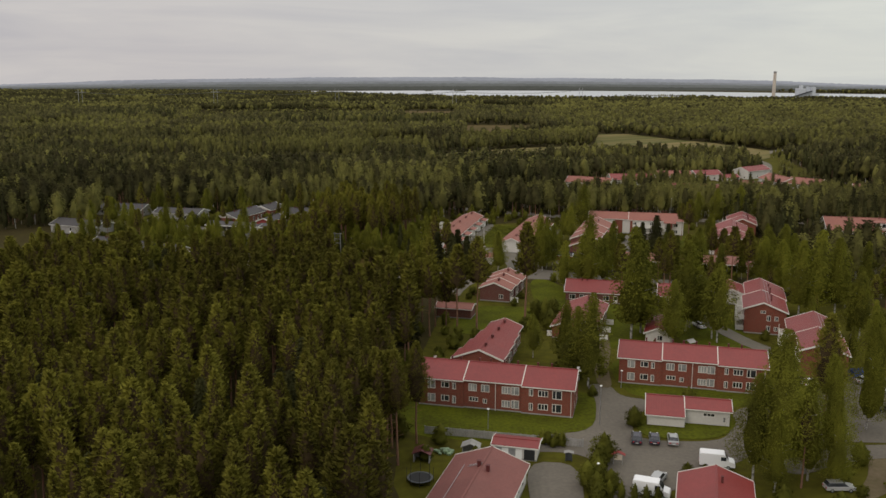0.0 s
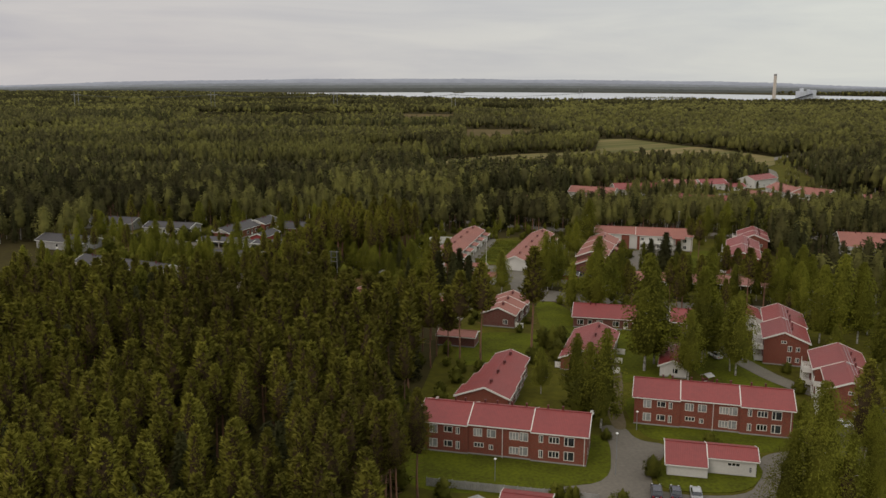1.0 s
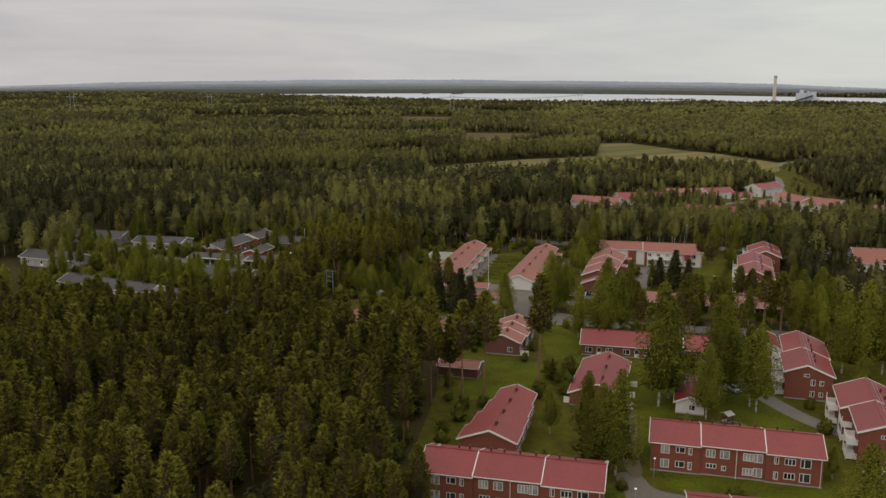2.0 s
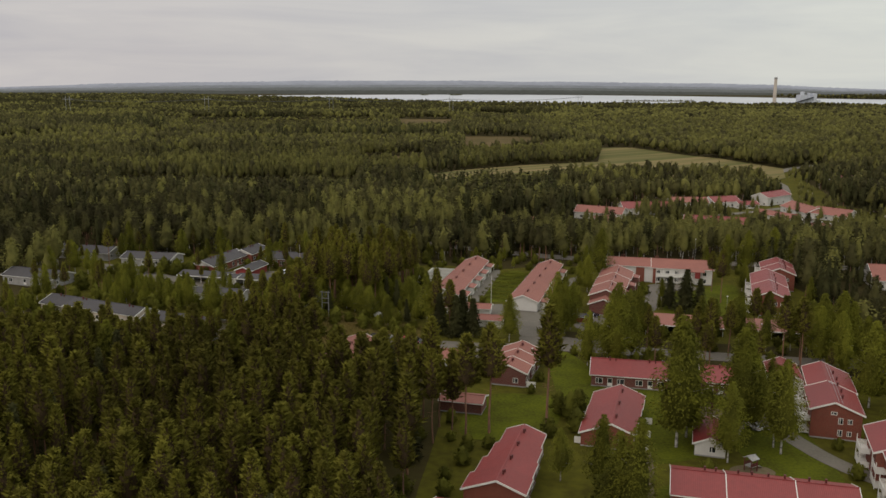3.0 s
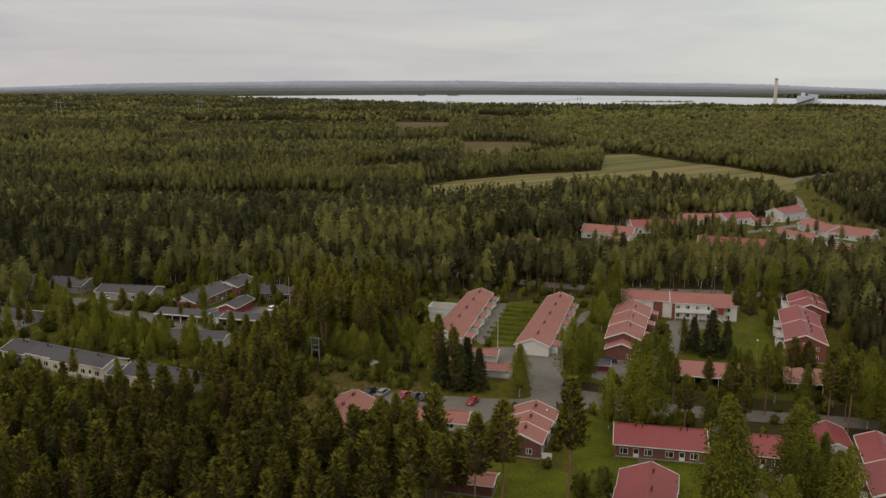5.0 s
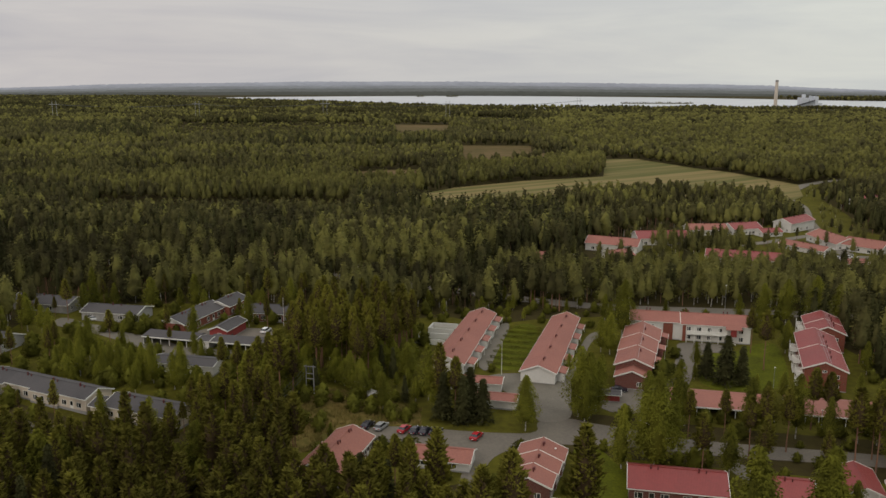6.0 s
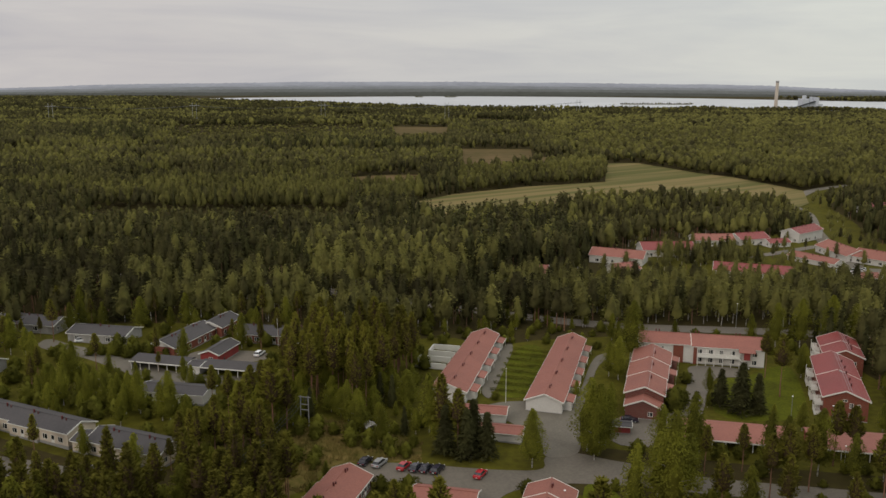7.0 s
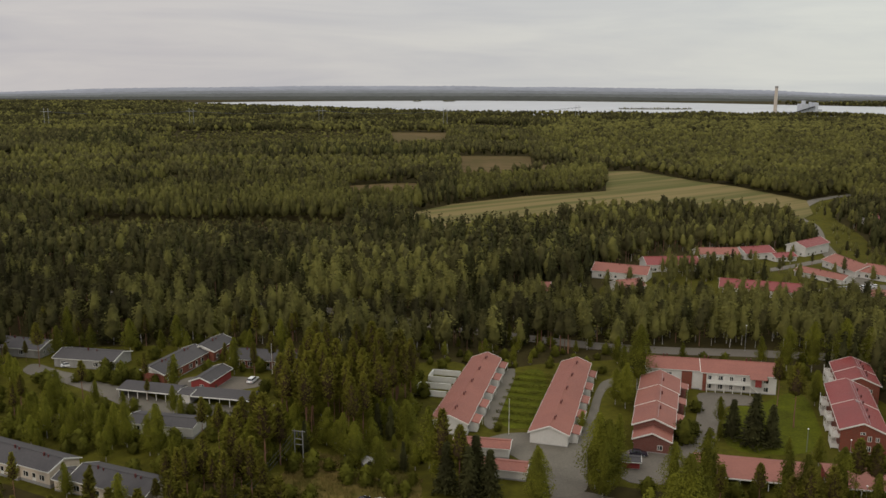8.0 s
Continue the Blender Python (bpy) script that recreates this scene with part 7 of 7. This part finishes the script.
def trampoline(x, y):
    root = new("trampoline")
    root.matrix_world = pose(x, y, land(x, y) + 0.03)
    tagged(root, "round black garden trampoline with safety net posts", "trampoline")
    bm = bmesh.new()
    tube(bm, (0, 0, 0.74), (0, 0, 0.8), 1.75, seg=28)
    part("mat", bm, M["black"], root)
    bm = bmesh.new()
    rings = [[bm.verts.new((r_ * math.cos(6.2832 * k / 28), r_ * math.sin(6.2832 * k / 28), z_)) for k in range(28)] for r_, z_ in ((1.75, 0.82), (2.05, 0.82), (2.05, 0.74), (1.75, 0.74))]
    for q in range(4):
        for k in range(28):
            bm.faces.new([rings[q][k], rings[q][(k + 1) % 28], rings[(q + 1) % 4][(k + 1) % 28], rings[(q + 1) % 4][k]])
    bmesh.ops.recalc_face_normals(bm, faces=bm.faces)
    part("pad", bm, M["dark_steel"], root)
    for k in range(8):
        a = 6.2832 * k / 8
        bm = bmesh.new()
        tube(bm, (2.1 * math.cos(a), 2.1 * math.sin(a), 0), (2.1 * math.cos(a), 2.1 * math.sin(a), 2.5), 0.035, seg=6)
        part("net_post", bm, M["black"], root)


def notice_board(x, y):
    root = new("notice_board")
    root.matrix_world = pose(x, y, land(x, y) + 0.05, 0, 0, -12)
    tagged(root, "wooden notice board with a small gabled roof", "notice board")
    for sx in (-0.7, 0.7):
        bm = bmesh.new()
        box(bm, (sx - 0.06, -0.06, -0.1), (sx + 0.06, 0.06, 1.9))
        part("post", bm, M["grey_wood"], root)
    bm = bmesh.new()
    box(bm, (-0.7, -0.03, 0.8), (0.7, 0.03, 1.7))
    part("board", bm, M["cream"], root)
    for sg in (-1, 1):
        bm = bmesh.new()
        bar(bm, (0, 0, 2.3), (sg * 1.15, 0, 1.8), 0.9, 0.06)
        part("roof_slope", bm, M["red_wood"], root)


def shelter(name, label, x, y, turn, sx, sy, h, wall, roof, rise=0.6):
    """A small open-fronted hut with corner posts, back wall and gabled roof."""
    root = new(name)
    root.matrix_world = pose(x, y, land(x, y) + 0.03, 0, 0, turn)
    tagged(root, label, "hut")
    bm = bmesh.new()
    box(bm, (-sx / 2, sy / 2 - 0.1, 0), (sx / 2, sy / 2, h))
    part("back_wall", bm, M[wall], root)
    for s_ in (-1, 1):
        bm = bmesh.new()
        box(bm, (s_ * sx / 2 - 0.05, -sy / 2, 0), (s_ * sx / 2 + 0.05, sy / 2, h * (0.5 if name == "grill_hut" else 1)))
        part("side_wall", bm, M[wall], root)
        bm = bmesh.new()
        box(bm, (s_ * sx / 2 - 0.07, -sy / 2 - 0.07, 0), (s_ * sx / 2 + 0.07, -sy / 2 + 0.07, h))
        part("post", bm, M[wall], root)
        bm = bmesh.new()
        bar(bm, (0, 0, h + rise), (s_ * (sx / 2 + 0.3), 0, h - 0.1), sy + 0.6, 0.1)
        part("roof_slope", bm, M[roof], root)


def rubble_heap(x, y, size, mat, label):
    """A low heap of broken lumps on a swelling of the ground."""
    r = random.Random(int(x * 10 + y))
    root = new("heap")
    root.matrix_world = pose(x, y, land(x, y))
    tagged(root, label, "heap")
    for i in range(14):
        bm = bmesh.new()
        bmesh.ops.create_icosphere(bm, subdivisions=1, radius=r.uniform(0.25, 0.55))
        a, d = r.uniform(0, 6.28), size * r.uniform(0, 0.75)
        for v in bm.verts:
            v.co = Vector((v.co.x * 1.2 * r.uniform(0.8, 1.2) + d * math.cos(a), v.co.y * r.uniform(0.8, 1.2) + 0.6 * d * math.sin(a), v.co.z * 0.8 * r.uniform(0.8, 1.2) + 0.7 * (1 - d / size)))
        part("lump", bm, M[mat], root)


def swing_set(x, y, turn):
    """Two posts with a beam and two hanging seats."""
    root = new("swing_set")
    root.matrix_world = pose(x, y, land(x, y) + 0.05, 0, 0, turn)
    tagged(root, "dark wooden swing frame on sand", "swing")
    for s_ in (-1.8, 1.8):
        for k in (-0.7, 0.7):
            bm = bmesh.new()
            bar(bm, (s_, k, 0), (s_, 0, 2.4), 0.14, 0.14)
            part("leg", bm, M["vent"], root)
    bm = bmesh.new()
    bar(bm, (-2.0, 0, 2.42), (2.0, 0, 2.42), 0.16, 0.16)
    part("beam", bm, M["vent"], root)
    for s_ in (-0.8, 0.8):
        bm = bmesh.new()
        box(bm, (s_ - 0.25, -0.1, 0.45), (s_ + 0.25, 0.1, 0.5))
        for k in (-0.22, 0.22):
            tube(bm, (s_ + k, 0, 0.5), (s_ + k, 0, 2.35), 0.02, None, 4)
        part("seat", bm, M["black"], root)


def play_tower(x, y, turn):
    """A small climbing tower with deck, railing, gabled roof and slide."""
    root = new("play_tower")
    root.matrix_world = pose(x, y, land(x, y) + 0.05, 0, 0, turn)
    tagged(root, "brown wooden play tower with grey roof and slide", "playground")
    for sx in (-0.8, 0.8):
        for sy in (-0.8, 0.8):
            bm = bmesh.new()
            box(bm, (sx - 0.07, sy - 0.07, 0), (sx + 0.07, sy + 0.07, 2.7))
            part("post", bm, M["vent"], root)
    bm = bmesh.new()
    box(bm, (-0.85, -0.85, 1.15), (0.85, 0.85, 1.25))
    part("deck", bm, M["grey_wood"], root)
    for sy in (-0.8, 0.8):
        bm = bmesh.new()
        for k in range(9):
            box(bm, (-0.78 + k * 0.18, sy - 0.02, 1.25), (-0.66 + k * 0.18, sy + 0.02, 1.9))
        part("railing", bm, M["vent"], root)
    for sy in (-1, 1):
        bm = bmesh.new()
        bar(bm, (-1.05, sy * 0.5, 2.95), (1.05, sy * 0.5, 2.95), 1.25, 0.06)
        for v in bm.verts:
            v.co.z += 0.32 - abs(v.co.y) * 0.55
        part("roof_slope", bm, M["grey_wood"], root)
    bm = bmesh.new()
    bar(bm, (0.85, 0, 1.2), (3.0, 0, 0.2), 0.55, 0.05)
    part("slide", bm, M["steel"], root)


def dish(x, y, z):
    """A satellite dish on a short mast."""
    root = new("satellite_dish")
    root.matrix_world = pose(x, y, z, 0, 0, 200)
    tagged(root, "white satellite dish on a house roof", "dish")
    bm = bmesh.new()
    tube(bm, (0, 0, -0.6), (0, 0, 0.75), 0.03)
    part("mast", bm, M["steel"], root)
    bm = bmesh.new()
    bmesh.ops.create_cone(bm, cap_ends=True, segments=20, radius1=0.34, radius2=0.25, depth=0.1, matrix=Matrix.Translation((0, 0.1, 0.8)) @ Matrix.Rotation(radians(70), 4, "X"))
    part("reflector", bm, M["lamp_white"], root)


def bin_(x, y, turn):
    root = new("wheelie_bin")
    root.matrix_world = pose(x, y, land(x, y) + 0.1, 0, 0, turn)
    tagged(root, "dark green wheeled rubbish bin by a shed", "bin", "rubbish bins")
    bm = bmesh.new()
    r_ = bmesh.ops.create_cube(bm, size=1.0)["verts"]
    for v in r_:
        k = 0.42 if v.co.z < 0 else 0.52
        v.co = Vector((v.co.x * 2 * k * 0.6, v.co.y * 2 * k * 0.7, v.co.z + 0.55))
    part("body", bm, M["bin_green"], root)
    bm = bmesh.new()
    box(bm, (-0.34, -0.4, 1.05), (0.34, 0.4, 1.12))
    part("lid", bm, M["bin_green"], root)


def skip(x, y, turn):
    root = new("skip_container")
    root.matrix_world = pose(x, y, land(x, y) + 0.1, 0, 0, turn)
    tagged(root, "blue steel waste container beside a brick house", "container")
    bm = bmesh.new()
    for lo, hi in (((-1.6, -0.9, 0), (1.6, 0.9, 0.1)), ((-1.6, -0.9, 0), (1.6, -0.82, 1.4)), ((-1.6, 0.82, 0), (1.6, 0.9, 1.4)), ((-1.6, -0.9, 0), (-1.52, 0.9, 1.4)), ((1.52, -0.9, 0), (1.6, 0.9, 1.4))):
        box(bm, lo, hi)
    part("body", bm, M["blue"], root)


# hedge strips across the lawn between the white row houses
for i_ in range(8):
    t_ = (i_ + 0.6) / 8.4
    hedge((9.5 + 11.5 * t_, 314 + 45 * t_), (22.5 + 9.0 * t_, 311 + 45 * t_))
trampoline(-3.9, 123.8)
shelter("garden_hut", "small weathered wooden hut in tall grass", -20.6, 287.0, 20, 2.4, 2.4, 2.0, "grey_wood", "grey_wood")
for i_ in range(8):
    tree("bush", -109.0 + i_ * 3.3, 339.8 + 0.3 * i_, 2.8 + 0.5 * (i_ % 3), i_ % 6, 700, 1.2)
for i_ in range(9):
    tree("birch", -108.0 + i_ * 3.4, 302.5 - 0.5 * i_ + 2.2 * (i_ % 2), 8.5 + 1.3 * (i_ % 3), i_ % 6, 3000)
for i_ in range(9):
    tree("pine", -62.0 + i_ * 2.6, 270.5 - 1.8 * (i_ % 3), 12.5 + 1.2 * (i_ % 4), i_ % 6, 1500, 1.1)
play_tower(56.4, 189.1, 30)
swing_set(56.0, 217.6, 0)
dish(25.4, 155.2, 7.3)
dish(-2.0, 161.8, 7.3)
skip(87.9, 173.4, 15)
for i_ in range(4):
    bin_(-71.5 + i_ * 1.3, 335.4 - i_ * 0.4, -20)
for i_ in range(90):
    x_, y_ = -47 + (i_ * 7.31) % 38, 250 + (i_ * 11.77) % 44
    if inside(x_, y_, BRUSH) and noise.noise(Vector((x_ * 0.12, y_ * 0.12, 6.0))) > -0.22 and not in_house(x_, y_):
        tree("bush", x_, y_, 1.4 + 0.7 * (i_ % 4), i_ % 6, 600, 1.3)
shelter("playhouse", "small weathered wooden playhouse on a lawn", -3.7, 131.8, -10, 2.6, 2.2, 1.6, "grey_wood", "vent")
shelter("wood_store", "open wood store with grey roof", 4.4, 133.6, -10, 2.6, 1.6, 1.9, "grey_wood", "grey_wood")
shelter("gate_arch", "dark garden gate with a narrow top board", 20.6, 131.6, -10, 1.0, 0.4, 1.6, "dark_steel", "grey_wood", 0.1)
notice_board(28.5, 130.2)
rubble_heap(-0.2, 134.6, 2.4, "tarp_green", "heap under a pale green tarpaulin")
rubble_heap(4.9, 135.6, 2.6, "concrete", "heap of grey stones and building rubble")
for i_ in range(9):
    tree("bush", 22.6 + i_ * 0.3, 115.5 + i_ * 1.75, 2.6 + 0.4 * (i_ % 3), i_ % 6, 600)
for i_ in range(5):
    tree("bush", 25.0 + i_ * 1.7, 118.6 - i_ * 0.5, 2.6, i_ % 6, 600, 0.6)
for i_ in range(4):
    tree("bush", 16.9 + i_ * 1.1, 138.4 - i_ * 0.4, 2.4, i_ % 6, 600, 0.8)
n_ = 9000
r_ = np.random.default_rng(3)
pts_ = np.stack([r_.uniform(-48, -8, n_), r_.uniform(249, 296, n_), np.zeros(n_)], 1)
pts_ = np.array([(x_, y_, land(x_, y_)) for x_, y_, z_ in pts_ if inside(x_, y_, BRUSH) and noise.noise(Vector((x_ * 0.3, y_ * 0.3, 2))) > -0.12])
n_ = len(pts_)
v_, f_, k_ = tufts(pts_, np.array([0, 0, 1.0]) + r_.normal(0, 0.3, (n_, 3)), 0.95, 0.22, r_, np.tile(np.array([0, -0.6, 0.8]), (n_, 1)))
me_ = bpy.data.meshes.new("tall_grass")
me_.from_pydata(v_.tolist(), [], f_.tolist(), shade_flat=False)
soften(me_, k_)
me_.materials.append(M["brush"])
tagged(new("tall_grass", me_), "dry yellow-brown tall grass under a power line", "grass", kind="stuff")
board_fence((-3.6, 142.6), (23.8, 136.9), 1.5, "grey_wood", "weathered grey board fence beside the lawn")

# ---- far distance ----


def hills(name, y, base, wave, bow, colour, label, seed):
    """A far wooded ridge with an uneven top of tree tips, sinking towards both ends. colour: the woods with haze
    painted in.
    """
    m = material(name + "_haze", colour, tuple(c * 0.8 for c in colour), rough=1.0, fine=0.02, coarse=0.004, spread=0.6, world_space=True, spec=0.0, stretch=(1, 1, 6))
    v, f = [], []
    n = 700
    half = 0.56 * y
    for i in range(n + 1):
        u = 2 * i / n - 1
        x = half * u
        z = base - bow * u * u + wave * (noise.noise(Vector((x * 0.0011, seed, 0))) + 0.5 * noise.noise(Vector((x * 0.004, seed, 3)))) + 2.2 * noise.noise(Vector((x * 0.05, seed, 5)))
        z = max(z, -3.0)
        v += [(x, y, -6), (x, y + 6, z * 0.7 - 2), (x, y + 40, z)]
        if i:
            for k in range(2):
                q = 3 * (i - 1) + k
                f.append((q, q + 3, q + 4, q + 1))
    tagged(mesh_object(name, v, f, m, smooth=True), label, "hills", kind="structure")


# haze is painted into these colours, paler and bluer with distance
hills("hills_far", 4300, 48, 8, 42, (0.30, 0.315, 0.355), "wooded hills on the horizon, painted blue-grey as haze", 2.0)
hills("hills_middle", 4150, 31, 6, 32, (0.20, 0.212, 0.225), "wooded ridge beyond the lake, painted grey-blue as haze", 9.0)
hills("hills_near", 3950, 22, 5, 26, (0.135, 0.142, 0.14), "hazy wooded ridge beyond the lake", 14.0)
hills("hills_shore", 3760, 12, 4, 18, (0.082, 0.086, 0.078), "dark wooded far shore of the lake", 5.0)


def plant(x, y, z):
    """The works by the lake: pale boiler house, halls, conveyor and a tall chimney."""
    root = new("power_station")
    root.matrix_world = pose(x, y, z, 0, 0, 8) @ Matrix.Diagonal((0.55, 0.55, 0.8, 1))
    tagged(root, "pale grey industrial works with boiler house and conveyor", "factory")
    pm = material("pale_cladding", (0.5, 0.52, 0.55), (0.4, 0.42, 0.46), rough=0.6, fine=0.1, coarse=0.02, vary=0.1)
    for lo, hi in (((0, 0, 0), (34, 40, 40)), ((36, 0, 0), (62, 40, 34)), ((64, 0, 0), (82, 36, 44)), ((84, 4, 0), (104, 36, 24)), ((-60, 0, 0), (-2, 30, 16)), ((104, 0, 0), (170, 30, 12)), ((10, 8, 40), (22, 24, 50)), ((44, 8, 34), (52, 20, 46))):
        bm = bmesh.new()
        box(bm, lo, hi)
        bmesh.ops.bevel(bm, geom=list(bm.edges), offset=0.6, segments=1, affect="EDGES")
        part("hall", bm, pm, root)
    bm = bmesh.new()
    bar(bm, (-66, -6, 8), (60, -6, 32), 5, 4)
    part("conveyor", bm, M["dark_steel"], root)
    ch = new("chimney")
    ch.matrix_world = pose(x - 63, y + 10, z)
    tagged(ch, "tall pale brown factory chimney by the lake", "chimney")
    bm = bmesh.new()
    tube(bm, (0, 0, -1), (0, 0, 75.0), 4.6, 3.6, 20)
    part("shaft", bm, material("pale_brown_concrete", (0.55, 0.48, 0.4), (0.46, 0.4, 0.34), rough=0.9, fine=0.05, coarse=0.02), ch)
    bm = bmesh.new()
    tube(bm, (0, 0, 75.0 - 4), (0, 0, 75.0 + 1.0), 3.85, 3.85, 20)
    part("rim", bm, M["concrete"], ch)


plant(919, 2296, -5.1)


def pylon(x, y, H):
    root = new("pylon")
    root.matrix_world = pose(x, y, land(x, y), 0, 0, 10)
    tagged(root, "grey lattice power pylon above the woods", "pylon", "pylons")
    for sx in (-1, 1):
        bm = bmesh.new()
        for sy in (-0.5, 0.5):
            bar(bm, (sx * 4.0, sy, 0), (sx * 3.2, sy, H), 0.3, 0.3)
        for i in range(10):
            z = H * i / 10
            bar(bm, (sx * 3.7, -0.5, z), (sx * 3.6, 0.5, z + H / 10), 0.15, 0.15)
        part("mast", bm, M["steel"], root)
    bm = bmesh.new()
    bar(bm, (-9, 0, H * 0.86), (9, 0, H * 0.86), 0.5, 0.7)
    part("cross_arm", bm, M["steel"], root)


PYLONS = [(-690, 1660), (-445, 1700), (-215, 1740), (17, 1740), (300, 1960)]
for x_, y_ in PYLONS:
    pylon(x_, y_, 38)
for off in (-7.0, 0.0, 7.0):
    cable([(x_ + off, y_, land(x_, y_) + 32.5) for x_, y_ in PYLONS], 5.0, r=0.12, label="thin high-voltage cable between lattice pylons")
